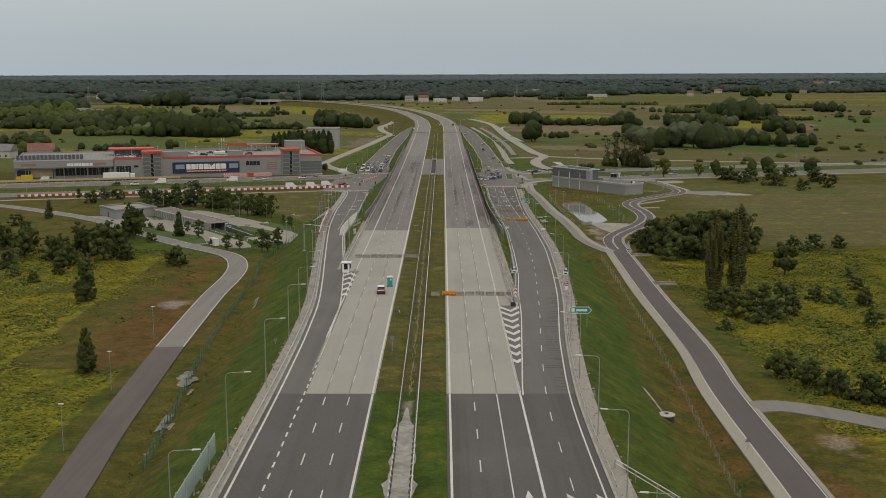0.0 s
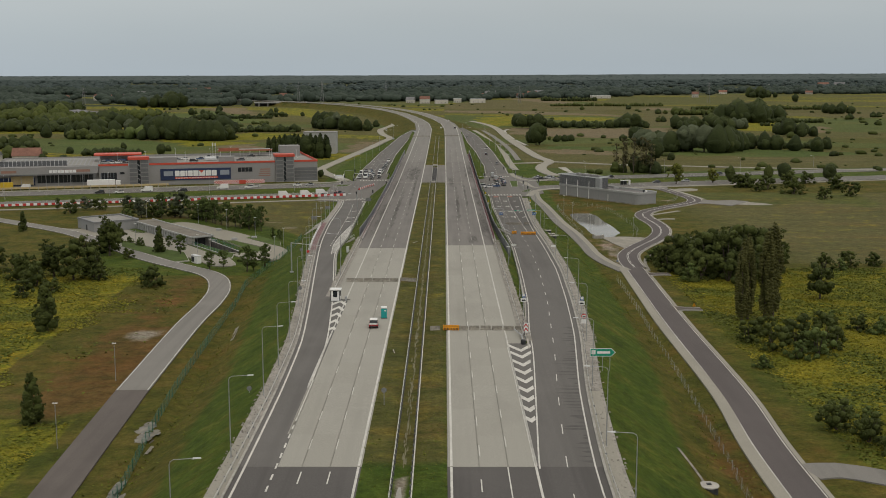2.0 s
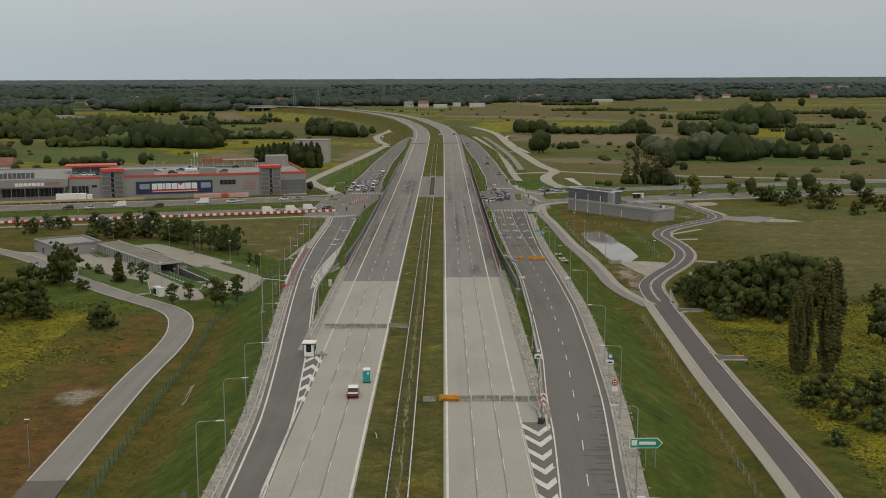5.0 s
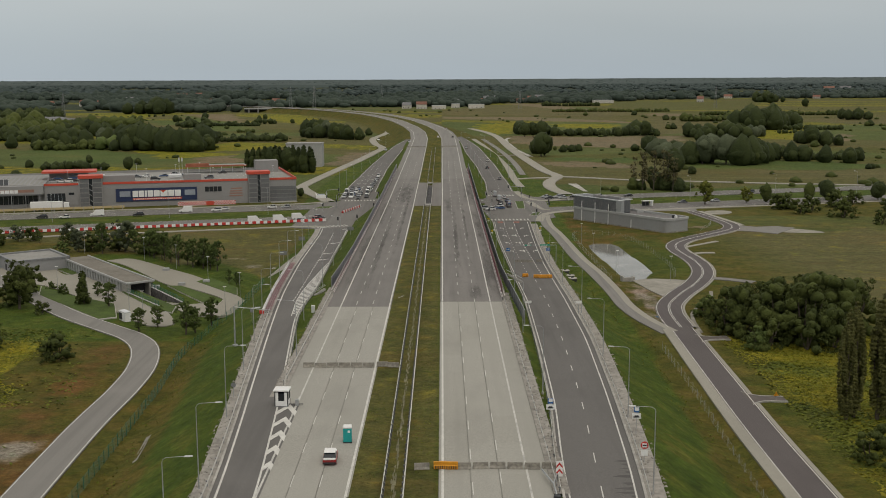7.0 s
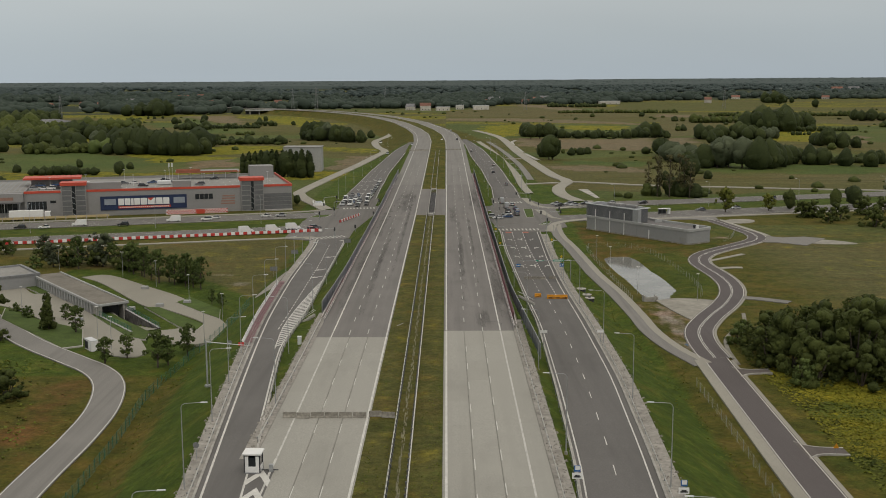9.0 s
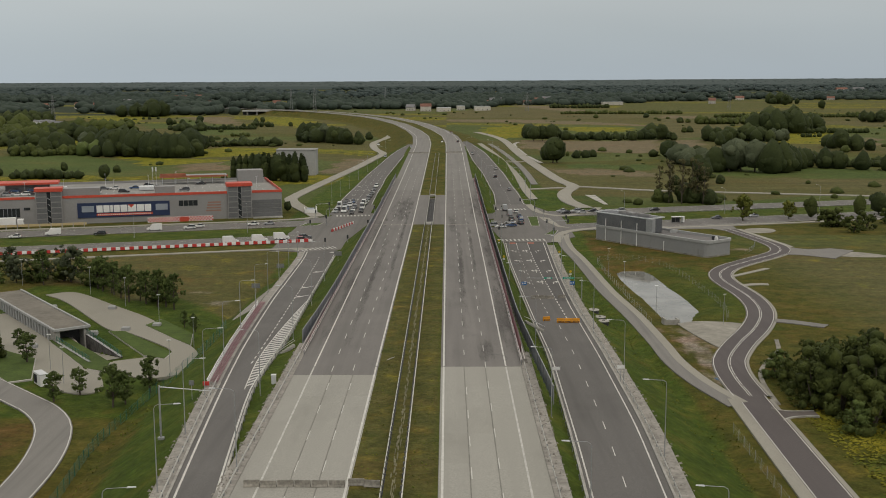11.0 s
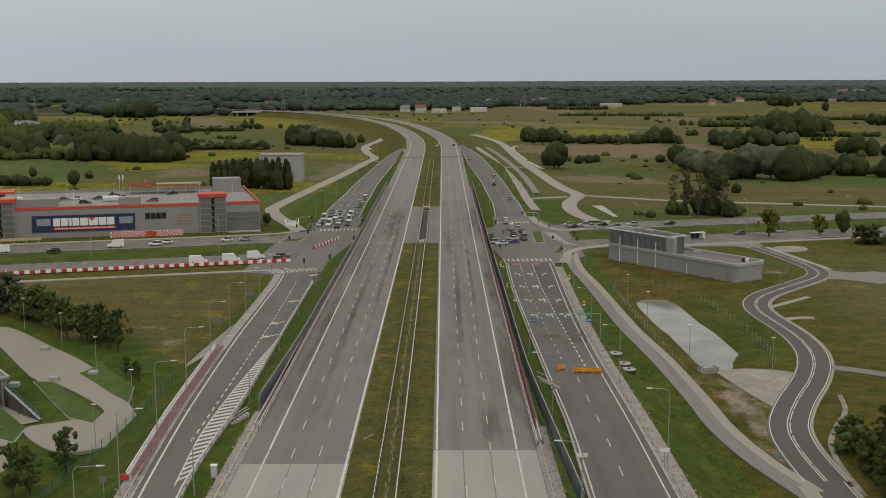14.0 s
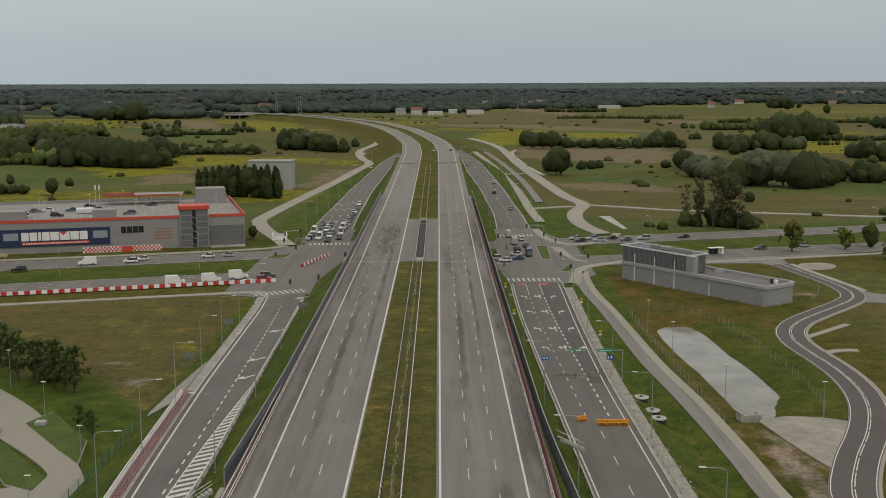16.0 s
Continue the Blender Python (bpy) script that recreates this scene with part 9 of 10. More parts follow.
LEFT_MEADOW = [(-132, 342, 9.9, "b"), (-152, 419, 7.6, "c"), (-157, 399, 4.6, "u"), (-126, 312, 5.8, "u"), (-110, 331, 11.0, "b"), (-103, 326, 11.1, "b"), (-110, 317, 6.7, "u"), (-89, 267, 11.3, "c"), (-109, 384, 9.6, "b"), (-96, 326, 5.1, "u"), (-79, 318, 6.0, "u"), (-68, 202, 8.9, "c"), (-108, 303, 4.8, "u"), (-111, 291, 3.4, "v"), (-118, 326, 7.5, "u"), (-103, 310, 4.0, "u"), (-120, 300, 3.5, "v"), (-114, 322, 9, "b"), (-99, 331, 9, "u"), (-128, 330, 9, "b"), (-140, 345, 9, "b"), (-146, 350, 8, "u")]
CAR_PARK = [(-90.8, 371.7, 9.0, "c"), (-83.6, 368.7, 7.0, "m"), (-90.6, 382.1, 4.5, "m"), (-68.9, 342.4, 6.0, "m"), (-65.7, 346.8, 5.6, "m"), (-57.5, 339.3, 8.2, "m"), (-55.8, 341, 6.5, "m"), (-54.1, 350.6, 7.6, "m"), (-106.5, 392.9, 2.4, "v"), (-100.8, 385.5, 3.2, "v"), (-105.3, 366.9, 12.5, "b"), (-110, 372, 6.0, "u"), (-115, 370, 6.5, "u"), (-98, 362, 3.5, "u"), (-62, 356, 2.0, "v")]
TREE_ROW = [(-119.6, 455.9, 8.0, "s"), (-116, 458, 6.5, "u"), (-104.6, 456.6, 10.5, "s"), (-110.8, 452.5, 11, "m"), (-97, 452, 7, "u"), (-94, 447, 9, "m"), (-91.6, 443.4, 10.5, "m"), (-87.1, 438.3, 10, "m"), (-80.4, 428.9, 10.5, "m"), (-75.6, 427.0, 9.5, "m"), (-71.7, 423.4, 10.5, "m"), (-66.7, 419.9, 10, "m"), (-59.6, 400.4, 4.5, "m"), (-56, 396, 4, "m"), (-148.6, 479.6, 6, "s"), (-144, 481, 5, "u"), (-134.6, 489.3, 5.5, "s"), (-128, 470, 5.0, "u"), (-113, 462, 6, "s"), (-152, 470, 6, "u"), (-160, 478, 6, "m"), (-140, 476, 5, "m"), (-125, 455, 4, "v"), (-93, 451, 7, "u"), (-73, 430, 7, "u"), (-84, 434, 8.5, "m"), (-78, 430.5, 8, "m"), (-69.5, 423, 8.5, "m"), (-88.5, 441, 9, "m"), (-57, 398, 4.2, "m"), (-101, 455, 8.5, "m"), (-107, 458, 7, "u")]
RIGHT_BUSHES = [(67.8, 277, 18.0, "p"), (69.6, 278.5, 21.0, "p"), (73.2, 277.5, 22.4, "p"), (75.4, 278.5, 23.4, "p"), (94, 301, 9.9, "b"), (64, 257, 4.9, "u"), (67, 249, 5.8, "u"), (74, 257, 6.6, "u"), (75, 246, 6.2, "v"), (61, 236, 3.0, "v"), (106, 371, 4.3, "u"), (114, 342, 3.6, "v"), (69, 262, 4.6, "u"), (80, 251, 5.0, "u"), (70, 243, 4.2, "v")]
RIGHT_LOW = [(62, 199, 5.2, "u"), (65, 193, 4.9, "u"), (68, 188, 5.3, "u"), (72, 183, 5.9, "u"), (76, 181, 5.7, "u"), (81, 178, 5.9, "u"), (68, 201, 3.5, "v"), (91, 267, 4.1, "u"), (95, 264, 4.1, "v"), (101, 261, 4.7, "u"), (95, 240, 4.2, "u"), (88, 276, 2.9, "v"), (111, 299, 3.2, "v"), (85, 210, 4.5, "v"), (90, 190, 5.5, "u"), (88, 176, 6, "u"), (100, 225, 4.4, "v"), (106, 280, 3.6, "u"), (84, 184, 6, "u"), (82, 262, 6, "u"), (66, 206, 3, "v")]
THICKET = [(66, 343, 10.0, "u"), (68, 337, 12.0, "u"), (73, 334, 13.4, "u"), (79, 333, 14.2, "u"), (86, 337, 14.0, "u"), (93, 343, 13.0, "u"), (70, 360, 7.6, "u"), (82, 360, 10.1, "u"), (66, 366, 3.9, "v"), (77, 325, 9.0, "u"), (67, 326, 5.3, "v"), (76, 347, 12, "b"), (88, 352, 12, "u"), (72, 350, 10, "u"), (63.5, 350, 6, "u"), (92, 362, 8, "u"), (64, 338, 8, "u"), (70, 328, 9, "u"), (83, 326, 10, "u"), (80, 342, 13, "b"), (76, 356, 9, "u"), (86, 345, 13, "u"), (63, 357, 5, "v"), (110, 345, 5, "u"), (118, 347, 5, "u"), (126, 349, 4.5, "u")]
STREET_TREES = [(116.7, 583.6, 10.6, "g"), (136.5, 589.2, 7.4, "g"), (146.7, 593.7, 8.5, "m"), (148, 568, 8.0, "u"), (167, 596, 9.0, "m"), (177, 602, 9.6, "b"), (162, 539, 9.0, "u"), (144, 568, 6.9, "u"), (148, 551, 6.5, "u"), (172, 576, 8.5, "u"), (190, 560, 8, "u"), (183, 585, 7, "u"), (156, 560, 7.5, "u"), (200, 600, 9, "b"), (-67, 617, 4.5, "b"), (170, 520, 6, "u"), (186, 530, 7, "u")]
FAR_RIGHT_A = [(70, 877, 17.7, "b"), (73, 880, 16, "b"), (90, 919, 5.5, "u"), (97, 924, 5.5, "u"), (103, 930, 5.3, "u"), (76, 1117, 13.6, "b"), (84, 1119, 14, "b"), (91, 1117, 15.1, "b"), (106, 1134, 8.5, "u"), (120, 1130, 7, "u"), (134, 1132, 6.6, "u"), (150, 1128, 7, "u"), (165, 1130, 8.7, "u"), (190, 1129, 14.3, "b"), (150, 905, 12.5, "b"), (156, 907, 12, "b"), (97, 654, 17.0, "w"), (100, 646, 20.6, "w"), (105, 642, 21.6, "w"), (110, 645, 21.3, "w"), (114, 640, 18, "w"), (108, 650, 9, "u"), (100, 648, 5, "u"), (112, 646, 8, "u"), (117, 642, 7, "u"), (96, 650, 6, "v"), (102, 650, 18, "w"), (112, 644, 20, "w")]
FAR_RIGHT_B = [(133, 725, 14.4, "b"), (161, 863, 12.2, "b"), (160, 809, 15.2, "u"), (168, 808, 18.0, "s"), (176, 812, 19, "s"), (183, 806, 19.7, "s"), (190, 797, 18.6, "u"), (198, 803, 17.4, "u"), (206, 812, 15, "u"), (223, 837, 11.7, "u"), (232, 829, 12.3, "u"), (240, 826, 11, "u"), (250, 816, 11.0, "u"), (172, 822, 17, "u"), (215, 825, 12, "u"), (152, 820, 10, "u"), (120, 728, 5, "u"), (128, 722, 5, "v"), (145, 735, 5, "u")]
FAR_RIGHT_C = [(306, 1254, 18, "u"), (316, 1250, 20, "b"), (326, 1242, 22.3, "u"), (335, 1244, 21, "b"), (344, 1240, 21.2, "u"), (354, 1256, 19, "u"), (364, 1274, 16.5, "u"), (299, 990, 16.6, "b"), (310, 989, 11.9, "u"), (322, 992, 9, "u"), (265, 813, 10.6, "u"), (279, 835, 9.1, "u"), (261, 1124, 11.7, "u"), (250, 1110, 9, "u"), (235, 1083, 12.2, "u"), (225, 1060, 10, "u"), (615, 2169, 22.7, "b"), (622, 1993, 16.0, "b"), (517, 1474, 10.2, "b"), (314, 1490, 6.9, "u"), (200, 1128, 6.6, "u")]
FAR_LEFT_A = [(-118, 764, 12.8, "c"), (-114, 760, 14.0, "c"), (-110, 758, 14.3, "c"), (-106, 756, 15.3, "c"), (-103, 758, 15, "b"), (-100, 755, 15.6, "c"), (-97, 757, 15, "c"), (-94, 756, 15.3, "c"), (-91, 754, 15, "b"), (-88, 753, 16.0, "c"), (-85, 752, 15, "c"), (-82, 748, 16.4, "c"), (-79, 755, 15.0, "c"), (-77, 750, 14, "c"), (-229, 811, 6.3, "b"), (-190, 763, 8.8, "b"), (-197, 810, 4.6, "u"), (-250, 792, 3.4, "u"), (-261, 792, 5.1, "u"), (-235, 772, 3.3, "u"), (-150, 700, 5, "u"), (-175, 720, 4, "u"), (-210, 700, 6, "u"), (-230, 690, 7, "u"), (-246, 700, 7, "b")]
FAR_LEFT_B = [(-267, 978, 15.7, "u"), (-252, 964, 18.3, "u"), (-245, 960, 17, "u"), (-238, 952, 20.1, "b"), (-231, 950, 18, "u"), (-225, 945, 19.1, "u"), (-219, 943, 18, "b"), (-213, 939, 17.3, "u"), (-206, 936, 17, "u"), (-199, 932, 16.7, "u"), (-192, 932, 16, "u"), (-186, 932, 15.5, "u"), (-180, 945, 12.6, "u"), (-262, 985, 15, "u"), (-300, 975, 12, "u"), (-285, 980, 14, "u"), (-275, 990, 15, "s"), (-220, 962, 17, "u"), (-240, 972, 17, "u")]
FAR_LEFT_C = [(-204, 1107, 6.0, "u"), (-188, 1090, 5.9, "u"), (-173, 1089, 6.9, "u"), (-161, 1105, 5.0, "u"), (-126, 1129, 15.3, "u"), (-120, 1124, 17, "b"), (-113, 1119, 17.2, "u"), (-106, 1110, 16, "s"), (-98, 1101, 15.0, "u"), (-92, 1095, 14, "u"), (-85, 1086, 13.6, "u"), (-74, 1083, 10.7, "u"), (-70, 1144, 6.7, "u"), (-292, 1457, 11.5, "b"), (-328, 1459, 8.8, "u"), (-219, 1421, 9.2, "u"), (-222, 1483, 8.2, "b"), (-179, 1418, 5.2, "u"), (-340, 968, 10.8, "u"), (-320, 967, 10.8, "u"), (-310, 1020, 12.3, "u"), (-395, 1118, 12.6, "u")]
for group in (LEFT_MEADOW, CAR_PARK, TREE_ROW, RIGHT_BUSHES, RIGHT_LOW, THICKET, STREET_TREES, FAR_RIGHT_A, FAR_RIGHT_B, FAR_RIGHT_C, FAR_LEFT_A, FAR_LEFT_B, FAR_LEFT_C):
    for x, y, h, kind in group:
        plant(kind, x, y, h, 1.05 if kind == 'p' else 0.8 if group is TREE_ROW and kind == 'm' else 1.0)
# scattered bushes over the open land, in small groups
sc = random.Random(77)
made = 0
while made < 26:
    x, y = (sc.uniform(-420, -190), sc.uniform(980, 1700)) if sc.random() < 0.45 else (sc.uniform(170, 560), sc.uniform(680, 1900))
    if abs(x) > y * 0.44 + 20:
        continue
    made += 1
    for _ in range(sc.randrange(1, 5)):
        plant(sc.choice("uuvu"), x + sc.uniform(-12, 12), y + sc.uniform(-6, 6), sc.uniform(3, 7), 1.2)


# ---- woods: far belts of trees as one mass each ----
def leafy_template(rng):
    """A tree or tall bush one metre high, leaves only, that reaches the ground."""
    blobs = [(0, 0, 0.46, 0.30, 0.50)]
    for k in range(2):
        a = 3.1 * k + rng.uniform(-0.5, 0.5)
        q, r = rng.uniform(0.14, 0.24), rng.uniform(0.15, 0.22)
        blobs.append((q * math.cos(a), q * math.sin(a), rng.uniform(0.22, 0.66), r, r * rng.uniform(0.95, 1.3)))
    s = billow_crown(rng, blobs, 240, 0.036, BILLOWS_LOW)
    return np.array(s.v), s.f


lt = random.Random(31)
LEAFY = [leafy_template(lt) for _ in range(5)]


def copse(label, x0, x1, y, h, deep, mat, seed, gap=0.68):
    """A close stand of trees whose foot runs from x0 to x1 at y."""
    rng = random.Random(seed)
    V, F, base = [], [], 0
    rows = max(1, round(deep / (h * 0.6)))
    for r in range(rows):
        x = x0 + h * 0.3
        while x < x1 - h * 0.2:
            k = h * rng.uniform(0.62, 1.05) * (0.82 + 0.5 * noise.noise(Vector((x * 0.06, r * 1.7, seed)))) * (0.85 if r == 0 else 1.0)
            fat = rng.uniform(1.3, 1.95)
            pts, faces = LEAFY[rng.randrange(5)]
            a = rng.uniform(0, 6.28)
            c, s_ = math.cos(a), math.sin(a)
            px, py = x + rng.uniform(-0.12, 0.12) * h, y + h * 0.25 + r * h * 0.6 + rng.uniform(-0.2, 0.2) * h
            P = np.empty_like(pts)
            P[:, 0] = px + (pts[:, 0] * c - pts[:, 1] * s_) * k * fat
            P[:, 1] = py + (pts[:, 0] * s_ + pts[:, 1] * c) * k * fat
            P[:, 2] = float(relief(px, py)) - 0.2 + pts[:, 2] * k
            V.append(P)
            F += [tuple(base + i for i in face) for face in faces]
            base += len(pts)
            x += h * gap * rng.uniform(0.8, 1.3)
    if not V:
        return
    me = bpy.data.meshes.new("copse")
    me.from_pydata(np.concatenate(V).tolist(), [], F)
    me.shade_smooth()
    me.materials.append(mat)
    tagged(new("copse", me), label, "trees", kind="stuff")


DARK_C, GREY_C, HEDGE = "close stand of dark green trees in the fields", "silvery willow thicket in the fields", "low overgrown hedge between two fields"
for k, (x0, x1, y, h, deep) in enumerate([
        (-258, -177, 936, 20, 45), (-285, -190, 1020, 12, 25), (-410, -340, 1130, 17, 50), (-316, -288, 946, 9, 14), (-295, -271, 958, 8, 10),
        (-288, -252, 1312, 9, 14), (-337, -324, 1482, 9, 8), (-293, -284, 1441, 12, 8), (-234, -193, 1402, 10, 8), (-128, -106, 1103, 17, 16),
        (-473, -391, 1721, 26, 30), (-365, -315, 1140, 19, 50), (-440, -330, 1280, 14, 40), (-430, -320, 1060, 13, 40), (-520, -420, 1250, 17, 60), (-620, -480, 1480, 18, 50), (-345, -262, 722, 11, 22), (-245, -205, 768, 7, 8), (-400, -300, 830, 10, 18)]):
    copse(DARK_C, x0, x1, y, h, deep, M_LEAF if k in (2, 3, 4, 12, 14, 16) else M_LEAF_SHADED, 200 + k)
for k, (x0, x1, y, h, deep) in enumerate([
        (70, 105, 1151, 14, 16), (186, 214, 1169, 15, 14), (63, 78, 899, 16, 9), (141, 161, 924, 13, 10), (216, 250, 850, 14, 22), (329, 405, 1325, 25, 60),
        (296, 324, 1011, 18, 22), (503, 540, 1482, 20, 30), (633, 698, 2328, 26, 30), (181, 289, 2103, 10, 14), (223, 291, 1099, 17, 30), (140, 148, 776, 14, 6)]):
    copse(DARK_C, x0, x1, y, h, deep, M_LEAF_SHADED, 300 + k)
for k, (x0, x1, y, h, deep) in enumerate([(148, 209, 846, 14, 30), (262, 300, 1110, 15, 20), (-270, -225, 950, 15, 20)]):
    copse(GREY_C, x0, x1, y, h, deep, M_LEAF_SILVER if k < 2 else M_LEAF_MID, 400 + k)
for k, (x0, x1, y, h, deep) in enumerate([
        (-204, -134, 1053, 9, 10), (-206, -189, 1206, 5, 6), (102, 208, 1139, 10, 10), (81, 106, 937, 6, 5), (236, 275, 838, 7, 7), (294, 362, 1444, 11, 22),
        (326, 346, 1170, 6, 5), (169, 350, 1795, 7, 8), (-300, -205, 1340, 6, 6), (360, 560, 1640, 8, 10), (300, 420, 1240, 8, 8)]):
    copse(HEDGE, x0, x1, y, h, deep, M_LEAF if k % 2 else M_LEAF_SHADED, 500 + k, 0.6)


def open_field(x, y):
    return any(in_polygon(np.array([x]), np.array([y]), c)[0] for _, c in FIELDS)


wr = random.Random(9)
belt = []
while len(belt) < 2900:
    y = wr.uniform(1640, 2900)
    x = wr.uniform(-0.48, 0.48) * y
    if y < float(wood_edge(x)) or open_field(x, y):
        continue
    if noise.noise(Vector((x * 0.004, y * 0.0025, 1.7))) > 0.22 and wr.random() > 0.04:
        continue
    belt.append((x, y, wr.uniform(8, 13) + 7 * wr.random() ** 3, wr.uniform(12, 24)))


def forest(name, label, spots, mat, kinds, wide):
    """spots: x, y, height, width of each tree."""
    rng = random.Random(17)
    V, F, base = [], [], 0
    for x, y, h, w in spots:
        pts, faces = kinds[rng.randrange(len(kinds))]
        P = np.array(pts)
        P[:, 0] = x + pts[:, 0] * w * wide
        P[:, 1] = y + pts[:, 1] * w * wide
        P[:, 2] = float(relief(x, y)) - 0.3 + pts[:, 2] * h
        V.append(P)
        F += [tuple(base + i for i in face) for face in faces]
        base += len(pts)
    me = bpy.data.meshes.new(name)
    me.from_pydata(np.concatenate(V).tolist(), [], F)
    me.shade_smooth()
    me.materials.append(mat)
    return tagged(new(name, me), label, "woods", kind="stuff")


lite = [(np.array([(p[0] * 0.42, p[1] * 0.42, 0.46 + 0.5 * p[2]) for p in pts]), faces) for pts, faces in BILLOWS_LOW]
dots = [(np.array([(p[0] * 0.42, p[1] * 0.42, 0.46 + 0.5 * p[2]) for p in pts]), faces) for pts, faces in billows(1, 6, 1.3)]
forest("woods_belt", "dark mixed woodland edge beyond the fields, haze-tinted", [q for q in belt if q[1] < 2150], M_WOODS_HAZED, lite, 1.25)
forest("woods_belt", "dark mixed woodland belt beyond the fields, haze-tinted", [q for q in belt if q[1] >= 2150], M_WOODS_HAZED, dots, 1.25)
scrub = []
while len(scrub) < 330:
    y = 640 + 1300 * wr.random() ** 1.3
    x = wr.uniform(-0.46, 0.46) * y
    if abs(x - float(axis_x(y))) < 80 or noise.noise(Vector((x * 0.011, y * 0.009, 6.1))) < -0.05 or (-190 < x < -40 and y < 760):
        continue
    h = wr.uniform(1.0, 3.6)
    scrub.append((x, y, h, h * wr.uniform(1.3, 2.2)))
forest("field_scrub", "low green scrub dotted over the fields", scrub, M_LEAF, dots, 1.2)
far_belt = []
while len(far_belt) < 5200:
    y = wr.uniform(2850, 4880)
    x = wr.uniform(-0.48, 0.48) * y
    if noise.noise(Vector((x * 0.003, y * 0.0018, 4.2))) > 0.30 and y < 4300:
        continue
    far_belt.append((x, y, wr.uniform(7.5, 12.0), wr.uniform(13, 30)))
balls = []
bt = bmesh.new()
bmesh.ops.create_icosphere(bt, subdivisions=1, radius=1.0)
ball_f = [tuple(v.index for v in f.verts) for f in bt.faces]
for k in range(6):
    pts = []
    for v in bt.verts:
        q = 1 + 0.30 * noise.noise(v.co * 2.3 + Vector((7.3 * k, 0, 0))) + 0.2 * noise.noise(v.co * 5.0 + Vector((0, 3.1 * k, 0)))
        pts.append((v.co.x * 0.5 * q, v.co.y * 0.5 * q, 0.46 + v.co.z * 0.52 * q))
    balls.append((np.array(pts), ball_f))
bt.free()
forest("far_woods", "continuous dark forest up to the horizon, haze-tinted", far_belt, M_FAR_WOODS_HAZED, balls, 1.0)
# the close canopy behind, too far off for single trees
cx_, cy_ = np.meshgrid(np.arange(-2500, 2501, 40.0), np.arange(3900, 4941, 26.0))
cz_ = relief(cx_, cy_) + 8.6 + np.array([1.5 * noise.noise(Vector((a * 0.019, b * 0.013, 3.0))) + 0.8 * noise.noise(Vector((a * 0.07, b * 0.05, 8.0))) for a, b in zip(cx_.ravel(), cy_.ravel())]).reshape(cx_.shape)
cz_[0, :] -= 9.5
sh = Shape()
sh.strip([[(cx_[i, j], cy_[i, j], cz_[i, j]) for j in range(cx_.shape[1])] for i in range(cx_.shape[0])])
tagged(part("far_canopy", sh, M_FAR_WOODS_HAZED, smooth=True), "unbroken dark forest canopy on the horizon, haze-tinted", "woods", kind="stuff")


# ---- tall weeds and goldenrod ----
def tufts(name, label, mat, count, chooser, seed, size, tall=1.0):
    rng = np.random.RandomState(seed)
    V, F = [], []
    made = 0
    while made < count:
        x, y = chooser(rng)
        if x is None:
            continue
        z = float(relief(x, y))
        h, w = tall * size * rng.uniform(0.4, 1.0), size * rng.uniform(0.7, 1.5)
        k0 = len(V)
        for _ in range(2):
            a = rng.uniform(0, 3.14)
            dx, dy = math.cos(a) * w * 0.5, math.sin(a) * w * 0.5
            ox, oy = rng.uniform(-0.5, 0.5) * w, rng.uniform(-0.5, 0.5) * w
            lean = rng.uniform(-1.5, 1.5)
            k = len(V)
            V += [(x + ox - dx, y + oy - dy, z), (x + ox + dx, y + oy + dy, z), (x + ox + dx * 0.6 - dy * 2 * lean, y + oy + dy * 0.6 + dx * 2 * lean, z + h * rng.uniform(0.7, 1.1)), (x + ox - dx * 0.6 - dy * 2 * lean, y + oy - dy * 0.6 + dx * 2 * lean, z + h)]
            F.append((k, k + 1, k + 2, k + 3))
        made += 1
    s = Shape()
    s.v, s.f = V, F
    return tagged(part(name, s, mat), label, "plants", kind="stuff")


def in_meadow(rng, keep):
    side = rng.rand() < 0.42
    if side:
        x, y = rng.uniform(-150, -60.5), rng.uniform(105, 345)
        if x > -62.5 - max(0, (y - 310)) * 0.5:
            return None, None
        if keep and x > -86 + 6 * math.sin(y * 0.12) and y > 203 + 8 * math.sin(x * 0.2) and not (285 < y < 305 and x < -74):
            return None, None
        if keep and rng.rand() < 0.30:
            return None, None
        if not keep and x > -88 and y > 204 and rng.rand() < 0.85:
            return None, None
        dry = math.exp(-(max(0, -64 - x - 0.10 * abs(y - 235)) / 11) ** 2) * (203 < y < 284)
    else:
        x, y = rng.uniform(60.5, 150), rng.uniform(165, 345)
        dry = 0.85 * max(0, 1 - (x - 60.5) / 8)
    if abs(x) > y * 0.44 + 12:
        return None, None
    n_ = noise.noise(Vector((x * 0.07, y * 0.05, 0.3))) + 0.5 * noise.noise(Vector((x * 0.2, y * 0.17, 5)))
    if rng.rand() < dry * 0.9 or (n_ > -0.05) != keep:
        return None, None
    return x, y


tufts("goldenrod", "yellow flowering goldenrod in the meadow", M_GOLDENROD, 54000, lambda r: in_meadow(r, True), 1, 0.36, 0.45)
tufts("tall_weeds", "green and brown tall weeds in the meadow", M_WEED, 26000, lambda r: in_meadow(r, False), 2, 0.40, 0.55)


def in_ditch(rng):
    y = rng.uniform(105, 450)
    if rng.rand() < 0.5:
        x = float(rr_right(y)) + 3.6 + (float(right_z(y)) - GROUND) * 1.75 + rng.normal(1.5, 2.4)
        if x > 43 + (y - 140) * 0.02:
            return None, None
    else:
        x = float(lr_left(y)) - 2.6 - (float(left_z(y)) - GROUND) * 1.75 - rng.normal(1.5, 2.0)
        if x < -52 or y > 345:
            return None, None
    return x, y


tufts("ditch_weeds", "rank weeds along the ditches", M_WEED, 2600, in_ditch, 4, 0.22)


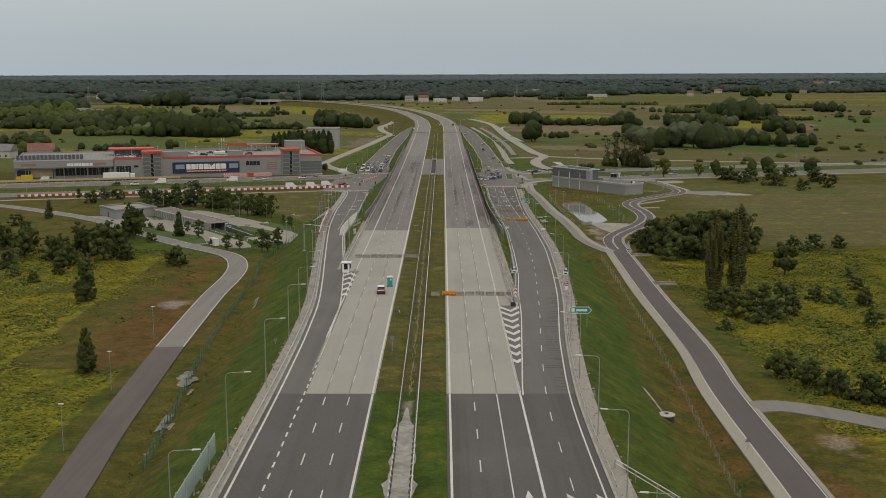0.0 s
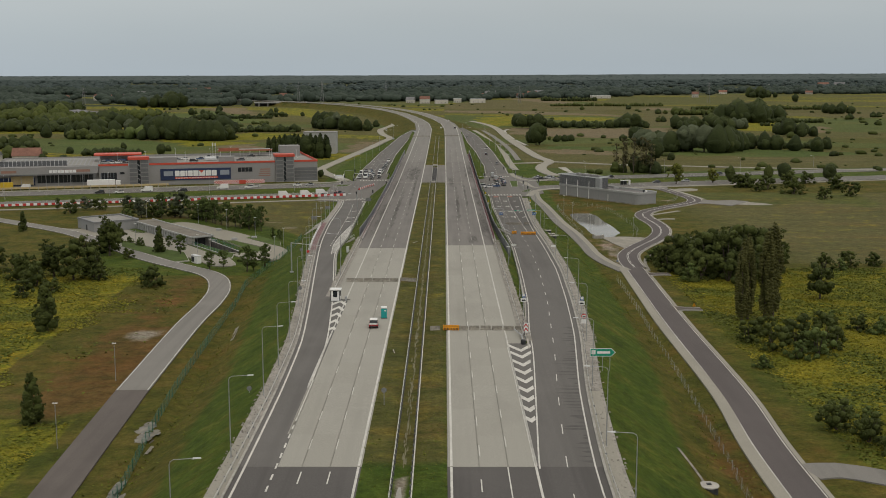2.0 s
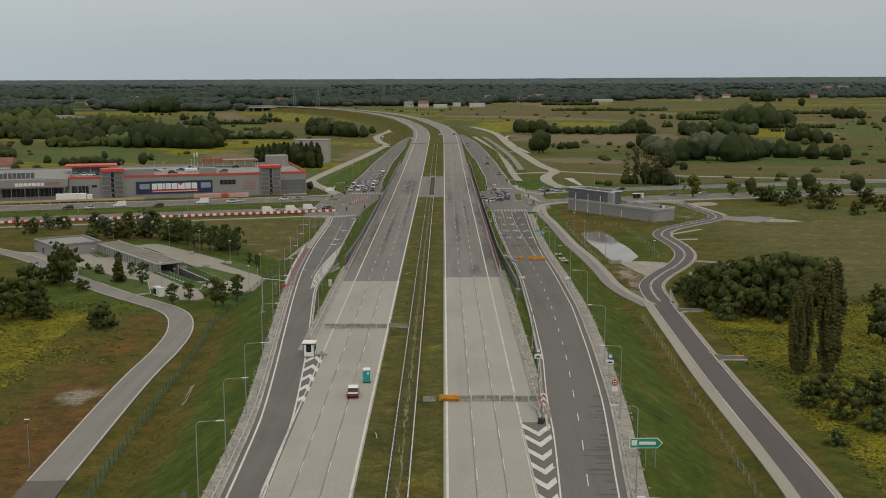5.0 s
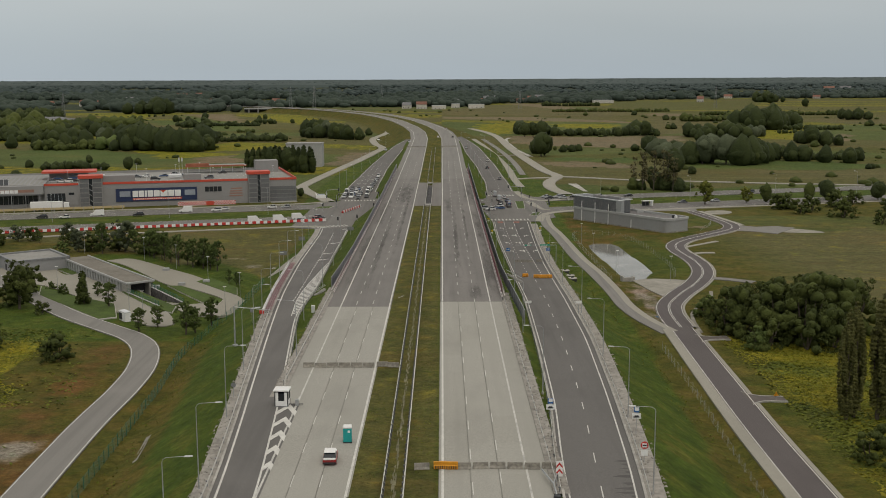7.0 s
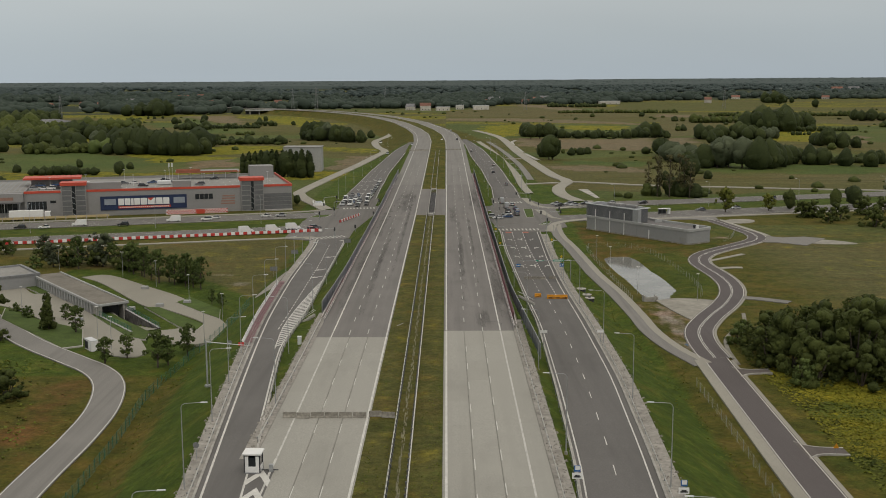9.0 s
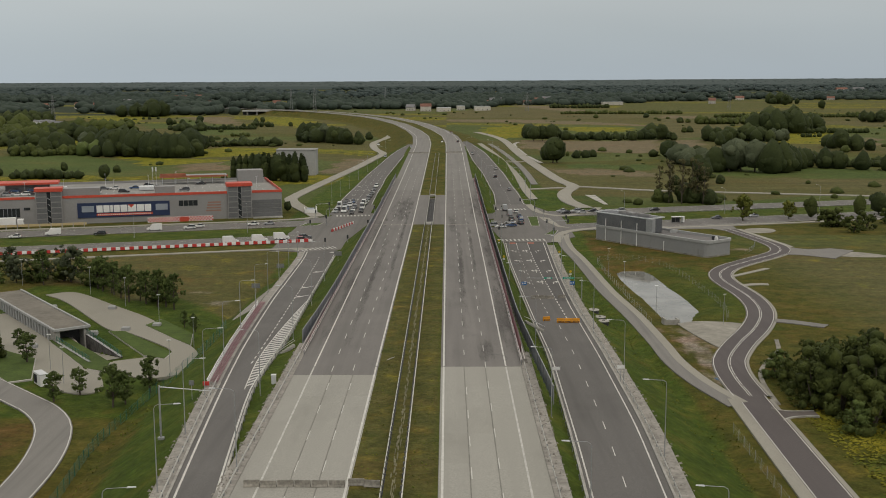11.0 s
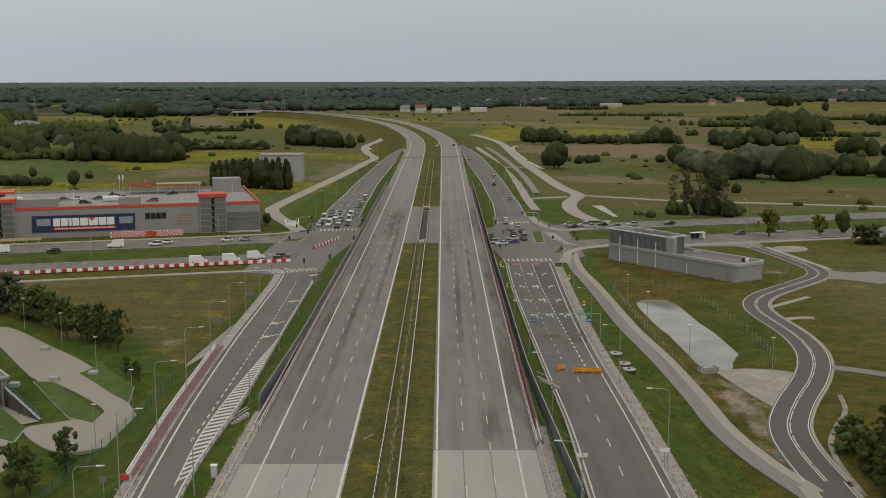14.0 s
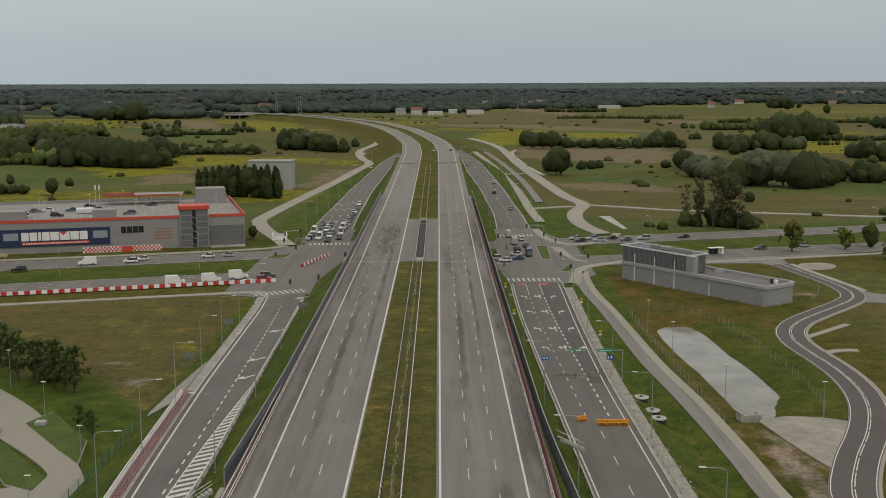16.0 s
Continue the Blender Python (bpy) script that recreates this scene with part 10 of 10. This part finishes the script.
def on_median(rng):
    return (rng.uniform(-11.2, -7.4) if rng.rand() < 0.5 else rng.uniform(-4.3, -0.5)) if rng.rand() < 0.8 else rng.uniform(-7, -4.7), rng.uniform(150, 520)


tufts("median_grass", "short dry grass on the median", M_WEED, 2500, on_median, 6, 0.14)
# silt and pebbles left along the bottom of the median ditch
dr = np.random.RandomState(19)
sh = Shape()
y = 158.0
while y < 525:
    y += dr.uniform(0.3, 1.5)
    x, r, l = -5.85 + dr.normal(0, 0.16) + 0.06 * math.sin(y * 0.21), dr.uniform(0.05, 0.15), dr.uniform(0.5, 2.2)
    z = float(relief(x, y)) + 0.09
    sh.face([(x + r * dr.uniform(0.6, 1.1) * math.cos(a), y + l * dr.uniform(0.6, 1.1) * math.sin(a), z) for a in np.linspace(0, 5.6, 8)])
tagged(part("ditch_silt", sh, grainy("ditch_silt", (0.165, 0.155, 0.095), 0.3, 1.6, 0.3, 0.9, relief=0.0)), "pale silt and pebbles along the median ditch", "silt", kind="stuff")
# loose stones on the verges
MESH_STONE = Shape()
sr = np.random.RandomState(8)
for _ in range(2600):
    y = sr.uniform(110, 350)
    q = sr.rand()
    if q < 0.3:
        x, z = float(lr_left(y)) - sr.uniform(1.5, 3.3), float(left_z(y))
    elif q < 0.65:
        y = sr.uniform(110, 500)
        x, z = float(rr_right(y)) + sr.uniform(1.8, 3.9), float(right_z(y))
    elif q < 0.82:
        y = sr.uniform(264, 350)
        x, z = float(LO(y)) - sr.uniform(0.3, 2.2), float(deck_z(y))
    else:
        y = sr.uniform(224, 345)
        x, z = float(RO(y)) + sr.uniform(0.3, 2.2), float(deck_z(y))
    r = sr.uniform(0.08, 0.22)
    k = len(MESH_STONE.v)
    MESH_STONE.v += [(x - r, y - r * 0.7, z - 0.05), (x + r, y - r * 0.8, z - 0.05), (x + r * 0.8, y + r, z - 0.05), (x - r * 0.9, y + r, z - 0.05), (x + r * sr.uniform(-0.3, 0.3), y, z + r * sr.uniform(0.6, 1.2))]
    MESH_STONE.f += [(k, k + 1, k + 4), (k + 1, k + 2, k + 4), (k + 2, k + 3, k + 4), (k + 3, k, k + 4)]
tagged(part("loose_stones", MESH_STONE, M_CONCRETE_OLD), "loose broken stones along the road verges", "stones", kind="stuff")
